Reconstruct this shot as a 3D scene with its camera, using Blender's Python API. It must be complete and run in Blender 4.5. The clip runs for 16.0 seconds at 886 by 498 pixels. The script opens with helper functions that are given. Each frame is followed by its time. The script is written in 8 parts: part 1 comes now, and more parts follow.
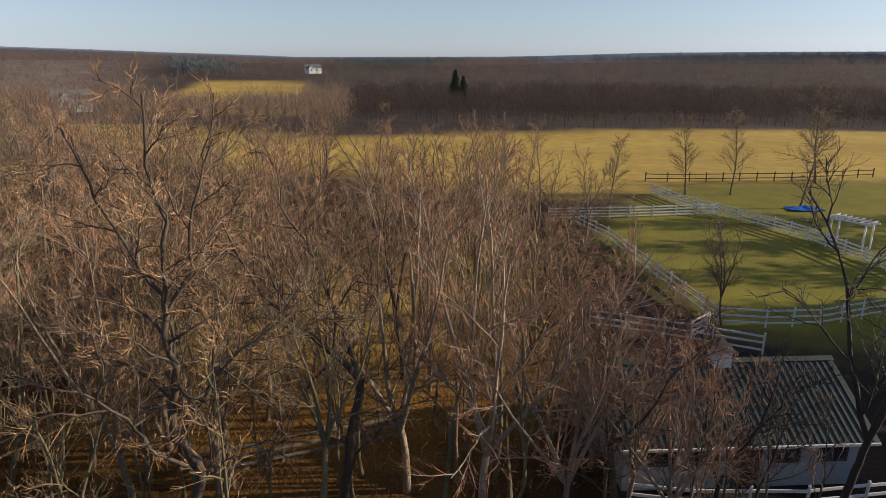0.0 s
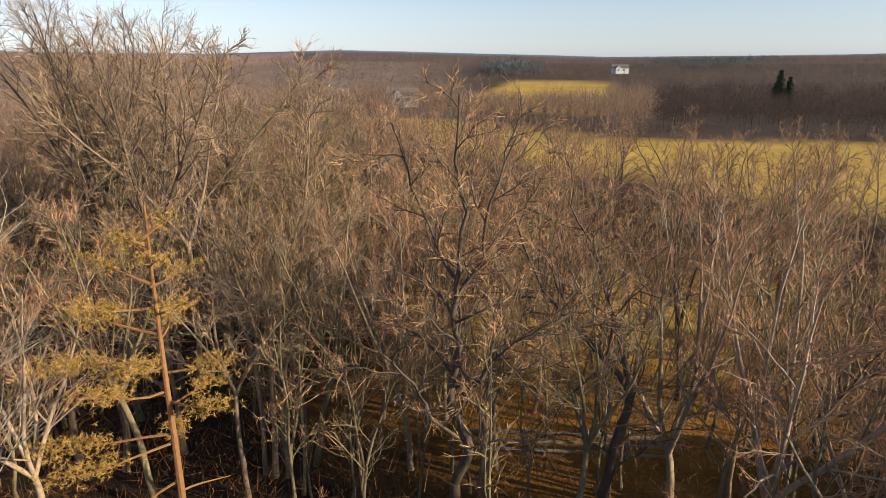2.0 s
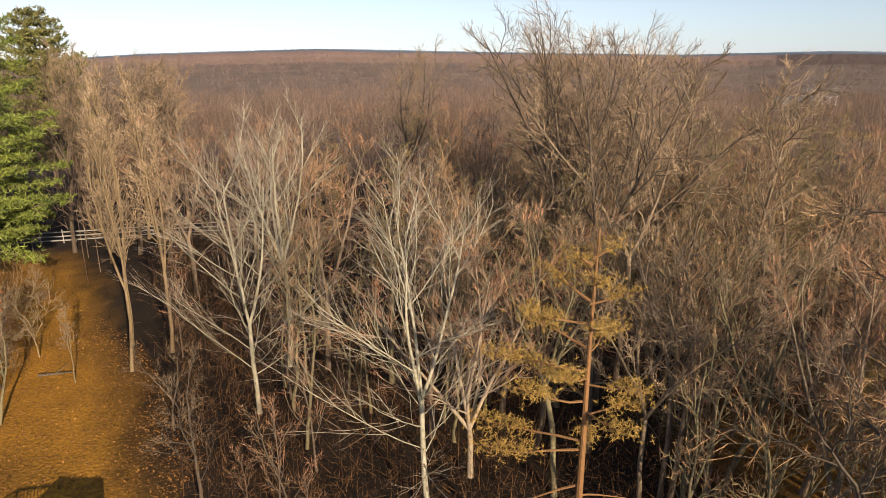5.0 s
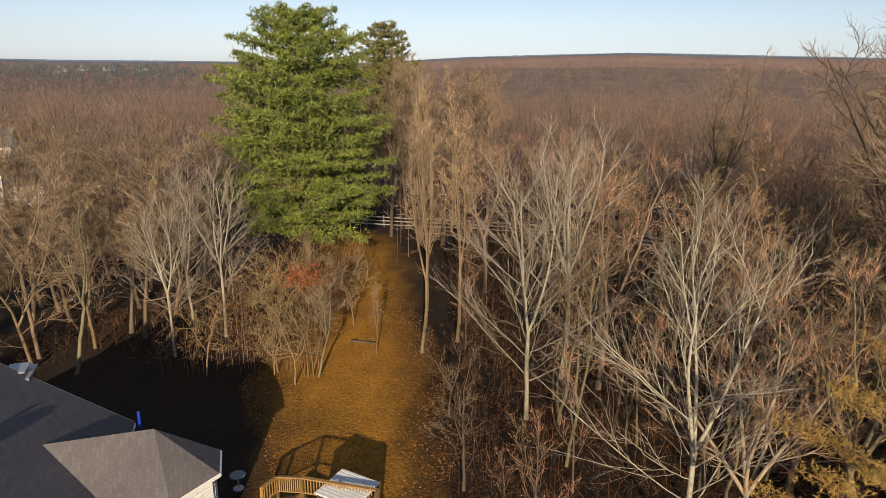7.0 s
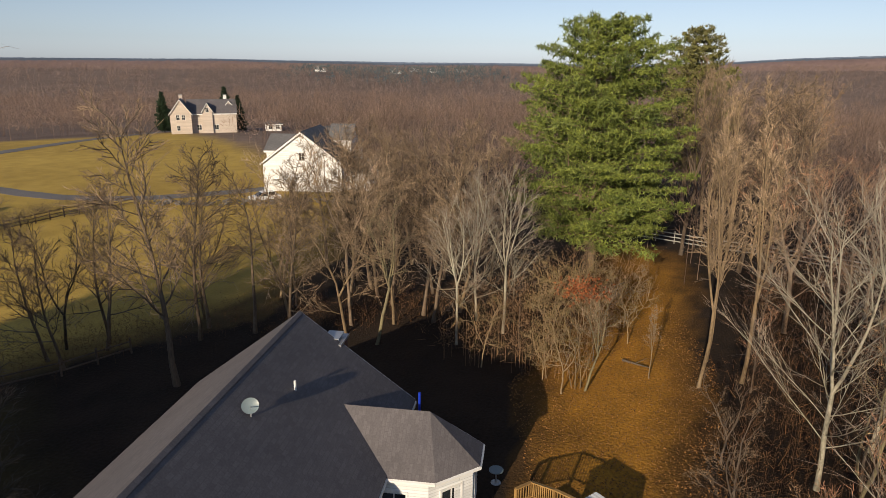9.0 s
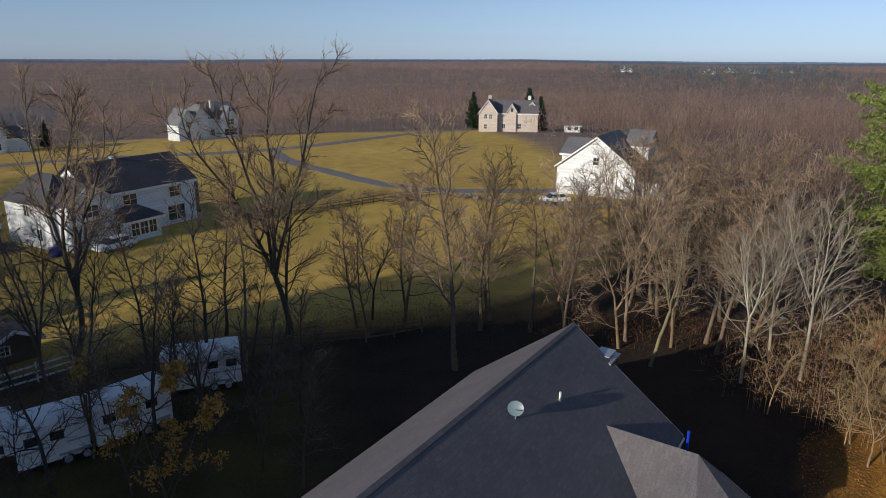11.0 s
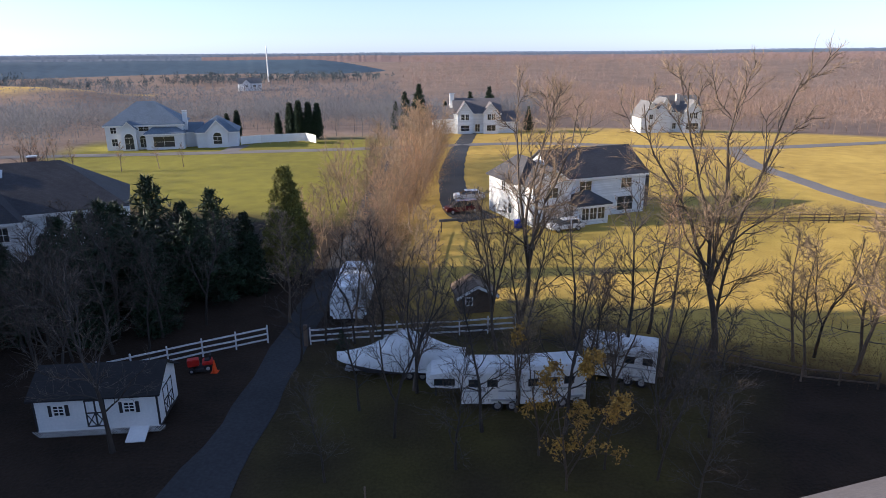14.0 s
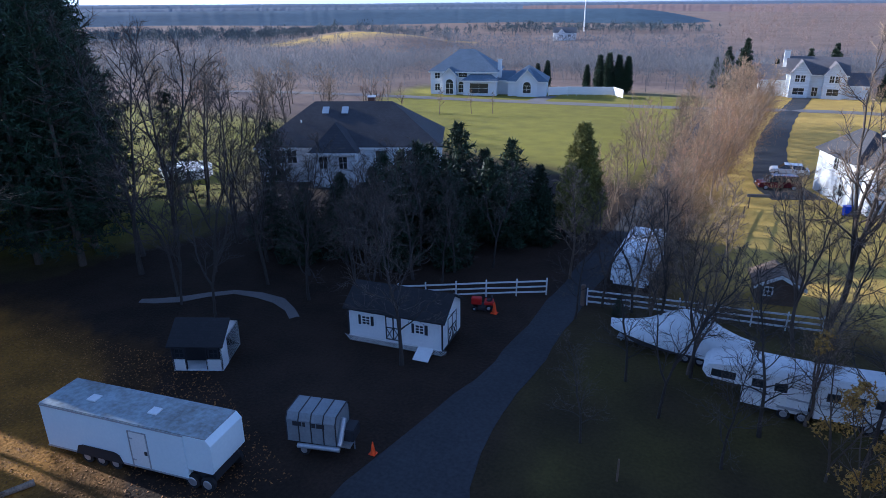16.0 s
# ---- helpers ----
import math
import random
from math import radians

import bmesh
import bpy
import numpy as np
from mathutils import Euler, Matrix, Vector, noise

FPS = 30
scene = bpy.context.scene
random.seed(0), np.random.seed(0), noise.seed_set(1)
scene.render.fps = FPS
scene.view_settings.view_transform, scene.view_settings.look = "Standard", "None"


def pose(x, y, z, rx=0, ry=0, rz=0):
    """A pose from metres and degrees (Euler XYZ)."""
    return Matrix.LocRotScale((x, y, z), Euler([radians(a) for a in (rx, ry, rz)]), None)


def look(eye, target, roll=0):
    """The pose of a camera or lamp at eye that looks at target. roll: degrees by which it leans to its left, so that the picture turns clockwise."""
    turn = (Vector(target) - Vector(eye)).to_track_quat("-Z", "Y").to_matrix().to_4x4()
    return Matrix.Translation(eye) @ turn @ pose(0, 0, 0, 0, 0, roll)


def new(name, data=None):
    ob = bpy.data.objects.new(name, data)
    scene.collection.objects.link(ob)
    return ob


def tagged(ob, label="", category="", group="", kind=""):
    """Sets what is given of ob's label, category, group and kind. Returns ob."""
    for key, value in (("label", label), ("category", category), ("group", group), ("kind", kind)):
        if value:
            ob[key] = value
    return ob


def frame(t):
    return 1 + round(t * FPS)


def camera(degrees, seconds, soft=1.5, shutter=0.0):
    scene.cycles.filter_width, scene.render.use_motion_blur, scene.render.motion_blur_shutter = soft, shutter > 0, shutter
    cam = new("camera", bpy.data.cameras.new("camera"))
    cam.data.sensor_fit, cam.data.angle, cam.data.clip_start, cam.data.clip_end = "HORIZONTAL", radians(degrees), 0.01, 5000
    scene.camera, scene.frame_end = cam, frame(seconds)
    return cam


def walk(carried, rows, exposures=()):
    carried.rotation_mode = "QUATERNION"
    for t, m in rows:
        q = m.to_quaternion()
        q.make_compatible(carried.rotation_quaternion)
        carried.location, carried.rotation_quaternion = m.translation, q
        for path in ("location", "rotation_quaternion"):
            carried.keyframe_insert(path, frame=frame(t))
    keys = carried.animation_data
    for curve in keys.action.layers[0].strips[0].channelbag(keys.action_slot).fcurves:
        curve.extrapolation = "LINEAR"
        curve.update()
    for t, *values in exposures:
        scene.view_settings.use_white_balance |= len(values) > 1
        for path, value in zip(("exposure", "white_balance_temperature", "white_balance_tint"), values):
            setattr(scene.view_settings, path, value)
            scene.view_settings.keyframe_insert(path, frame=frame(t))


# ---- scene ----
# ======== camera and its path: a drone that rises while it turns to its left ========
cam = camera(68.7, 16.0, soft=0.5)
ROWS = [
    (0.0, -0.000, 0.000, 17.700, -0.00, -16.52, -0.04),
    (0.5, 0.011, -0.020, 17.710, 6.39, -16.50, 0.15),
    (1.0, 0.009, -0.018, 17.727, 12.85, -16.50, 0.20),
    (1.5, -0.002, -0.023, 17.751, 19.32, -16.47, 0.35),
    (2.0, -0.009, -0.046, 17.788, 25.68, -16.42, 0.46),
    (2.5, -0.025, -0.071, 17.874, 32.11, -16.22, 0.54),
    (3.0, -0.069, -0.068, 17.994, 38.54, -16.14, 0.60),
    (3.5, -0.138, -0.058, 18.148, 45.02, -16.22, 0.57),
    (4.0, -0.207, -0.061, 18.324, 51.43, -16.30, 0.42),
    (6.5, -0.471, -0.096, 19.278, 83.90, -15.92, -0.47),
    (7.0, -0.518, -0.105, 19.466, 90.39, -15.98, -0.53),
    (7.5, -0.548, -0.095, 19.639, 96.87, -16.04, -0.53),
    (8.0, -0.570, -0.063, 19.802, 103.26, -16.08, -0.49),
    (8.5, -0.578, -0.064, 19.976, 109.68, -16.07, -0.47),
    (9.0, -0.589, -0.060, 20.149, 116.06, -16.05, -0.49),
    (11.5, -0.610, 0.039, 20.999, 148.07, -16.23, -0.08),
    (12.0, -0.611, 0.058, 21.142, 154.49, -16.22, 0.07),
    (12.5, -0.629, 0.073, 21.279, 160.99, -16.22, 0.22),
    (13.0, -0.622, 0.049, 21.375, 167.37, -16.24, 0.26),
    (13.5, -0.612, 0.026, 21.472, 173.88, -16.24, 0.36),
    (14.0, -0.628, 0.023, 21.565, 180.36, -16.93, 0.39),
    (14.5, -0.622, 0.015, 21.675, 186.93, -19.06, 0.43),
    (15.0, -0.600, -0.020, 21.794, 193.42, -20.59, 0.40),
    (15.5, -0.558, -0.068, 21.904, 200.01, -20.77, 0.44),
    (16.0, -0.510, -0.127, 22.000, 206.60, -20.85, 0.42),
]
EXPOSURES = [(0.0, 0.45, 5850, 10), (1.5, 0.86, 6100, 10), (3.5, 0.86, 6300, 10), (7.0, 0.36, 6200, 10), (9.0, 0.18, 5950, 10),
             (11.5, 0.0, 5050, 8), (12.5, 0.46, 5150, 8), (13.0, 0.9, 5350, 10), (14.0, 1.25, 5300, 14), (14.6, 1.27, 4750, 15), (15.2, 1.25, 4550, 14), (16.0, 1.22, 4400, 14)]
walk(cam, [(t, pose(x, y, z, 90 + pitch, roll, yaw)) for t, x, y, z, yaw, pitch, roll in ROWS], EXPOSURES)

# ======== daylight ========
SUN_AZ, SUN_EL = -87.5, 17.0        # degrees to the left of north (+y), and above the horizon
world = bpy.data.worlds.new("sky")
world.use_nodes = True
scene.world = world
sky = world.node_tree.nodes.new("ShaderNodeTexSky")
sky.sky_type, sky.sun_disc = "NISHITA", False
sky.sun_elevation, sky.sun_rotation = radians(SUN_EL), radians(-SUN_AZ)
sky.air_density, sky.dust_density, sky.ozone_density = 1.0, 0.3, 1.2
soften, tint = world.node_tree.nodes.new("ShaderNodeHueSaturation"), world.node_tree.nodes.new("ShaderNodeMix")
soften.inputs["Saturation"].default_value = 0.47
tint.data_type, tint.blend_type = "RGBA", "MULTIPLY"
tint.inputs["Factor"].default_value, tint.inputs["B"].default_value = 1.0, (0.92, 1.0, 1.17, 1)
world.node_tree.links.new(sky.outputs["Color"], soften.inputs["Color"])
world.node_tree.links.new(soften.outputs["Color"], tint.inputs["A"])
back = world.node_tree.nodes["Background"]
back.inputs["Strength"].default_value = 0.075
world.node_tree.links.new(tint.outputs["Result"], back.inputs["Color"])
sun = new("sun", bpy.data.lights.new("sun", "SUN"))
sun.data.energy, sun.data.angle, sun.data.color = 5.0, radians(0.6), (1.0, 0.775, 0.51)
sd = Vector((-math.sin(radians(SUN_AZ)) * math.cos(radians(SUN_EL)), math.cos(radians(SUN_AZ)) * math.cos(radians(SUN_EL)), math.sin(radians(SUN_EL))))
sun.matrix_world = look(sd * 100, (0, 0, 0))

# ======== materials ========
def mat(name, a, b=None, rough=0.8, scale=3.0, fine=40.0, bump=0.0, metal=0.0, each=0.0, spec=0.4, space="Object", stretch=(1, 1, 1)):
    """Two colours mixed by broad and fine noise; each: how far one object differs from the next in brightness."""
    m = bpy.data.materials.new(name)
    m.use_nodes = True
    nt = m.node_tree
    n, l = nt.nodes, nt.links
    p = n["Principled BSDF"]
    b = b or tuple(c * 0.7 for c in a)
    tc = n.new("ShaderNodeTexCoord")
    mp = n.new("ShaderNodeMapping")
    mp.inputs["Scale"].default_value = stretch
    l.new(tc.outputs[space], mp.inputs["Vector"])
    n1, n2 = n.new("ShaderNodeTexNoise"), n.new("ShaderNodeTexNoise")
    for nn, sc in ((n1, scale), (n2, fine)):
        nn.inputs["Scale"].default_value, nn.inputs["Detail"].default_value = sc, 4
        l.new(mp.outputs["Vector"], nn.inputs["Vector"])
    ad = n.new("ShaderNodeMath")
    ad.operation = "ADD"
    l.new(n1.outputs["Fac"], ad.inputs[0])
    l.new(n2.outputs["Fac"], ad.inputs[1])
    mr = n.new("ShaderNodeMapRange")
    mr.inputs["From Min"].default_value, mr.inputs["From Max"].default_value = 0.65, 1.35
    l.new(ad.outputs[0], mr.inputs["Value"])
    mx = n.new("ShaderNodeMix")
    mx.data_type = "RGBA"
    mx.inputs["A"].default_value, mx.inputs["B"].default_value = (*a, 1), (*b, 1)
    l.new(mr.outputs["Result"], mx.inputs["Factor"])
    out = mx.outputs["Result"]
    if each:
        oi, hs, mr2 = n.new("ShaderNodeObjectInfo"), n.new("ShaderNodeHueSaturation"), n.new("ShaderNodeMapRange")
        mr2.inputs["To Min"].default_value, mr2.inputs["To Max"].default_value = 1 - each, 1 + each
        l.new(oi.outputs["Random"], mr2.inputs["Value"])
        l.new(mr2.outputs["Result"], hs.inputs["Value"])
        l.new(out, hs.inputs["Color"])
        out = hs.outputs["Color"]
    l.new(out, p.inputs["Base Color"])
    p.inputs["Roughness"].default_value, p.inputs["Metallic"].default_value = rough, metal
    p.inputs["Specular IOR Level"].default_value = spec
    if bump:
        bp = n.new("ShaderNodeBump")
        bp.inputs["Strength"].default_value, bp.inputs["Distance"].default_value = bump, 0.03
        l.new(n2.outputs["Fac"], bp.inputs["Height"])
        l.new(bp.outputs["Normal"], p.inputs["Normal"])
    return m


def island(m, amount=0.35):
    """Lets every loose piece of one mesh differ in brightness."""
    n, l = m.node_tree.nodes, m.node_tree.links
    p = n["Principled BSDF"]
    src = p.inputs["Base Color"].links[0].from_socket
    g, hs, mr = n.new("ShaderNodeNewGeometry"), n.new("ShaderNodeHueSaturation"), n.new("ShaderNodeMapRange")
    mr.inputs["To Min"].default_value, mr.inputs["To Max"].default_value = 1 - amount, 1 + amount
    l.new(g.outputs["Random Per Island"], mr.inputs["Value"])
    l.new(mr.outputs["Result"], hs.inputs["Value"])
    l.new(src, hs.inputs["Color"])
    l.new(hs.outputs["Color"], p.inputs["Base Color"])
    return m


def courses(m, width, height, depth=0.5, dark=0.6, axis="Object", rot=(0, 0, 0)):
    """Rows of shingles or boards as fine relief, by a brick pattern at real size."""
    n, l = m.node_tree.nodes, m.node_tree.links
    p = n["Principled BSDF"]
    tc, mp, br = n.new("ShaderNodeTexCoord"), n.new("ShaderNodeMapping"), n.new("ShaderNodeTexBrick")
    mp.inputs["Rotation"].default_value = [radians(a) for a in rot]
    l.new(tc.outputs[axis], mp.inputs["Vector"])
    l.new(mp.outputs["Vector"], br.inputs["Vector"])
    br.inputs["Scale"].default_value = 1.0
    br.inputs["Brick Width"].default_value, br.inputs["Row Height"].default_value, br.inputs["Mortar Size"].default_value = width, height, height * 0.09
    br.inputs["Color1"].default_value, br.inputs["Color2"].default_value, br.inputs["Mortar"].default_value = (1, 1, 1, 1), (0.8, 0.8, 0.8, 1), (dark, dark, dark, 1)
    mx = n.new("ShaderNodeMix")
    mx.data_type, mx.blend_type = "RGBA", "MULTIPLY"
    mx.inputs["Factor"].default_value = 1.0
    src = p.inputs["Base Color"].links[0].from_socket
    l.new(src, mx.inputs["A"])
    l.new(br.outputs["Color"], mx.inputs["B"])
    l.new(mx.outputs["Result"], p.inputs["Base Color"])
    bp = n.new("ShaderNodeBump")
    bp.inputs["Strength"].default_value, bp.inputs["Distance"].default_value = depth, 0.02
    l.new(br.outputs["Color"], bp.inputs["Height"])
    l.new(bp.outputs["Normal"], p.inputs["Normal"])
    return m


M = {}
M["bark"] = mat("bark_grey_brown", (0.310, 0.232, 0.160), (0.085, 0.064, 0.046), scale=1.2, fine=18, bump=0.6, each=0.25, stretch=(0.780, 0.780, 0.234))
M["bark_dark"] = mat("bark_dark", (0.130, 0.098, 0.072), (0.055, 0.044, 0.035), scale=1.2, fine=18, bump=0.7, each=0.2, stretch=(0.780, 0.780, 0.234))
# bark blackened in colour to stand in for the yard's shade
M["bark_shade"] = mat("bark_shade_blackish", (0.060, 0.050, 0.042), (0.028, 0.024, 0.021), scale=1.2, fine=18, bump=0.7, each=0.2, stretch=(0.780, 0.780, 0.234))
M["bark_pale"] = mat("bark_pale_grey", (0.480, 0.445, 0.355), (0.200, 0.190, 0.130), scale=1.5, fine=14, bump=0.4, each=0.12, stretch=(0.780, 0.780, 0.390))
M["bark_light"] = mat("bark_light_tan", (0.410, 0.325, 0.235), (0.165, 0.128, 0.094), scale=1.2, fine=18, bump=0.5, each=0.2, stretch=(0.780, 0.780, 0.234))
M["bark_grey"] = mat("bark_weathered_grey", (0.205, 0.152, 0.102), (0.070, 0.053, 0.038), scale=1.2, fine=18, bump=0.6, each=0.3, stretch=(0.780, 0.780, 0.234))
M["bark_tan"] = mat("bark_tan", (0.310, 0.225, 0.125), (0.110, 0.080, 0.050), scale=1.2, fine=18, bump=0.5, each=0.25, stretch=(0.780, 0.780, 0.234))
M["bark_mossy"] = mat("bark_lichen", (0.220, 0.190, 0.100), (0.095, 0.080, 0.055), scale=1.6, fine=14, bump=0.5, each=0.15, stretch=(0.780, 0.780, 0.390))
M["bark_gold"] = mat("bark_orange_pine", (0.27, 0.140, 0.054), (0.15, 0.082, 0.038), scale=2, fine=16, bump=0.6, stretch=(1, 1, 0.4))
M["twig"] = island(mat("twigs_brown", (0.450, 0.280, 0.145), (0.265, 0.162, 0.085), scale=0.5, fine=6, each=0.25), 0.58)
M["twig_red"] = island(mat("twigs_reddish", (0.440, 0.235, 0.135), (0.250, 0.135, 0.082), scale=0.5, fine=6, each=0.2), 0.58)
M["twig_pale"] = island(mat("twigs_pale_grey", (0.340, 0.275, 0.220), (0.200, 0.155, 0.125), scale=0.5, fine=6, each=0.12), 0.3)
M["twig_gold"] = island(mat("twigs_straw", (0.306, 0.232, 0.096), (0.176, 0.130, 0.060), scale=0.5, fine=6, each=0.2), 0.58)
M["twig_grey"] = island(mat("twigs_grey_brown", (0.290, 0.207, 0.128), (0.165, 0.119, 0.077), scale=0.5, fine=6, each=0.3), 0.58)
# twig tone with shade painted in, for yard trees and shaded brush
M["twig_shade"] = island(mat("twigs_shade_dark", (0.120, 0.092, 0.070), (0.066, 0.052, 0.042), scale=0.5, fine=6, each=0.25), 0.5)
M["twig_tan"] = island(mat("twigs_tan", (0.400, 0.295, 0.190), (0.240, 0.175, 0.115), scale=0.5, fine=6, each=0.3), 0.58)
M["twig_hedge"] = island(mat("twigs_hedge_tan", (0.435, 0.290, 0.165), (0.275, 0.180, 0.104), scale=0.5, fine=6, each=0.2), 0.58)
# the dark second tone imitates shadow between the plumes
M["needle"] = island(mat("needles_green", (0.205, 0.240, 0.040), (0.052, 0.076, 0.018), scale=0.4, fine=3, each=0.15, rough=0.6), 0.55)
# gold in this green stands in for sun that misses the tree
M["needle_cedar"] = island(mat("needles_sun_gold_green", (0.230, 0.210, 0.036), (0.085, 0.090, 0.022), scale=0.4, fine=3, rough=0.7), 0.5)
M["needle_olive"] = island(mat("needles_olive", (0.190, 0.180, 0.050), (0.100, 0.098, 0.030), scale=0.4, fine=3, rough=0.7), 0.4)
M["needle_dark"] = island(mat("needles_dark_green", (0.023, 0.045, 0.017), (0.011, 0.023, 0.010), scale=0.4, fine=3, each=0.2, rough=0.6), 0.4)
M["needle_gold"] = island(mat("needles_dead_gold", (0.43, 0.285, 0.075), (0.25, 0.160, 0.042), scale=0.6, fine=4, rough=0.7), 0.4)
M["leaf_gold"] = island(mat("leaves_withered_yellow", (0.440, 0.270, 0.045), (0.260, 0.145, 0.030), scale=0.6, fine=4, rough=0.7), 0.4)
M["leaf_rust"] = island(mat("leaves_rust_red", (0.330, 0.105, 0.030), (0.200, 0.062, 0.022), scale=0.6, fine=4, rough=0.7), 0.4)
M["woods"] = island(mat("woods_brown", (0.245, 0.176, 0.130), (0.150, 0.110, 0.092), scale=0.012, fine=0.15), 0.4)
# both red-browns are paled and greyed to carry haze
M["woods_red"] = island(mat("woods_red_brown", (0.325, 0.228, 0.175), (0.210, 0.150, 0.118), scale=0.012, fine=0.15), 0.4)
M["woods_soft_red"] = island(mat("woods_soft_red_brown", (0.365, 0.262, 0.205), (0.260, 0.186, 0.147), scale=0.012, fine=0.15), 0.3)
M["woods_soft_brown"] = island(mat("woods_soft_brown", (0.290, 0.210, 0.155), (0.195, 0.140, 0.108), scale=0.012, fine=0.15), 0.3)
# north-east wood: its shade is put into this colour and woods_dark
M["woods_soft_dark"] = island(mat("woods_soft_shaded_grey", (0.090, 0.071, 0.065), (0.055, 0.045, 0.043), scale=0.012, fine=0.15), 0.3)
# pine green shifted to blue: haze put into the base colour
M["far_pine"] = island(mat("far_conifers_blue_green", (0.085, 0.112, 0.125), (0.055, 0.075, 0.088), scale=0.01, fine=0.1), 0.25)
M["woods_dark"] = island(mat("woods_shaded_violet", (0.072, 0.056, 0.051), (0.043, 0.036, 0.036), scale=0.012, fine=0.15), 0.4)
M["brush"] = island(mat("brush_stems", (0.145, 0.072, 0.024), (0.066, 0.034, 0.014), scale=0.2, fine=3), 0.45)
M["hedge"] = island(mat("hedge_twigs_tan", (0.410, 0.268, 0.150), (0.260, 0.165, 0.096), scale=0.1, fine=2), 0.4)
M["dry_leaf"] = island(mat("leaves_fallen", (0.289, 0.140, 0.030), (0.162, 0.076, 0.021), scale=0.3, fine=3), 0.5)
M["white"] = mat("paint_white", (0.80, 0.80, 0.78), (0.70, 0.70, 0.68), rough=0.5, scale=0.8, fine=9)
# white barn siding greyed in colour for the shade it stands in
M["barn_wall"] = mat("barn_siding_shaded_white", (0.40, 0.43, 0.46), (0.28, 0.30, 0.33), rough=0.55, scale=0.9, fine=7, bump=0.05)
M["white_dirty"] = mat("paint_white_weathered", (0.80, 0.81, 0.81), (0.66, 0.68, 0.69), rough=0.45, scale=0.9, fine=7, bump=0.05)
M["siding"] = courses(mat("siding_white", (0.80, 0.82, 0.83), (0.73, 0.75, 0.76), rough=0.5, scale=0.5, fine=8), 3.6, 0.15, 0.4, 0.72, rot=(90, 0, 0))
M["siding_beige"] = courses(mat("siding_beige", (0.62, 0.54, 0.46), (0.54, 0.46, 0.39), rough=0.6, scale=0.5, fine=8), 3.6, 0.15, 0.4, 0.75, rot=(90, 0, 0))
M["stone_front"] = mat("stucco_pale", (0.74, 0.75, 0.76), (0.64, 0.65, 0.66), scale=0.6, fine=9, bump=0.2)
M["shingle"] = courses(mat("shingles_slate_grey", (0.165, 0.152, 0.158), (0.105, 0.098, 0.105), rough=0.85, scale=0.35, fine=14, bump=0.3), 0.32, 0.16, 0.4, 0.82)
M["shingle_dark"] = courses(mat("shingles_charcoal", (0.075, 0.072, 0.078), (0.045, 0.044, 0.05), rough=0.85, scale=0.35, fine=14, bump=0.3), 0.32, 0.16, 0.6, 0.65)
# the blue in these shingles is reflected sky put into the colour
M["shingle_blue"] = courses(mat("shingles_sky_tinted_grey", (0.17, 0.215, 0.275), (0.115, 0.150, 0.195), rough=0.7, scale=0.35, fine=14, bump=0.3), 0.32, 0.16, 0.6, 0.65)
M["shingle_grey"] = courses(mat("shingles_grey", (0.19, 0.185, 0.185), (0.12, 0.12, 0.125), rough=0.85, scale=0.35, fine=14, bump=0.3), 0.32, 0.16, 0.6, 0.65)
M["green_metal"] = mat("roof_green_metal", (0.031, 0.045, 0.043), (0.021, 0.032, 0.031), rough=0.55, scale=0.6, fine=6)
M["trim_dark"] = mat("trim_dark", (0.03, 0.03, 0.035), (0.02, 0.02, 0.024), rough=0.6)
M["glass"] = mat("window_glass", (0.02, 0.025, 0.03), (0.03, 0.035, 0.04), rough=0.08, spec=0.8, scale=0.5)
M["wood_fresh"] = mat("lumber_yellow", (0.42, 0.26, 0.085), (0.28, 0.165, 0.06), scale=2, fine=20, bump=0.3, each=0.2)
M["wood_grey"] = mat("rail_weathered", (0.17, 0.12, 0.085), (0.09, 0.068, 0.05), scale=2, fine=20, bump=0.4, each=0.2)
M["plank_dark"] = mat("deck_boards", (0.085, 0.066, 0.05), (0.05, 0.04, 0.033), scale=2, fine=20, bump=0.3, each=0.25)
M["fence"] = mat("fence_white_vinyl", (0.76, 0.76, 0.77), (0.60, 0.60, 0.61), rough=0.5, scale=1.2, fine=10)
# a much duller white than the open fences, for those among the trees
M["fence_dull"] = mat("fence_dull_white", (0.322, 0.315, 0.301), (0.189, 0.182, 0.168), rough=0.7, scale=1.2, fine=10)
M["asphalt"] = mat("asphalt_worn", (0.045, 0.046, 0.051), (0.016, 0.017, 0.019), rough=0.85, scale=0.14, fine=5, bump=0.3, space="Object")
M["gravel"] = mat("pale_drive", (0.176, 0.164, 0.160), (0.120, 0.112, 0.108), rough=0.9, scale=0.3, fine=9, bump=0.3)
M["roof_black"] = courses(mat("shingles_black", (0.030, 0.029, 0.031), (0.018, 0.018, 0.020), rough=0.9, scale=0.35, fine=14), 0.32, 0.16, 0.5, 0.75)
M["tyre"] = mat("rubber", (0.022, 0.022, 0.024), (0.015, 0.015, 0.016), rough=0.8)
M["rim"] = mat("rim_steel", (0.62, 0.62, 0.64), (0.45, 0.45, 0.47), rough=0.35, metal=0.7)
M["metal"] = mat("galvanised", (0.50, 0.52, 0.55), (0.36, 0.38, 0.41), rough=0.4, metal=0.6, scale=1, fine=12)
M["trailer_roof"] = mat("trailer_roof_soiled", (0.37, 0.43, 0.47), (0.15, 0.15, 0.13), rough=0.4, scale=0.45, fine=4, metal=0.1)
# white panels with the blue of their shade mixed into the colour
M["trailer_white"] = mat("trailer_panels_shade_blue_white", (0.76, 0.84, 0.87), (0.68, 0.77, 0.81), rough=0.35, scale=0.6, fine=6)
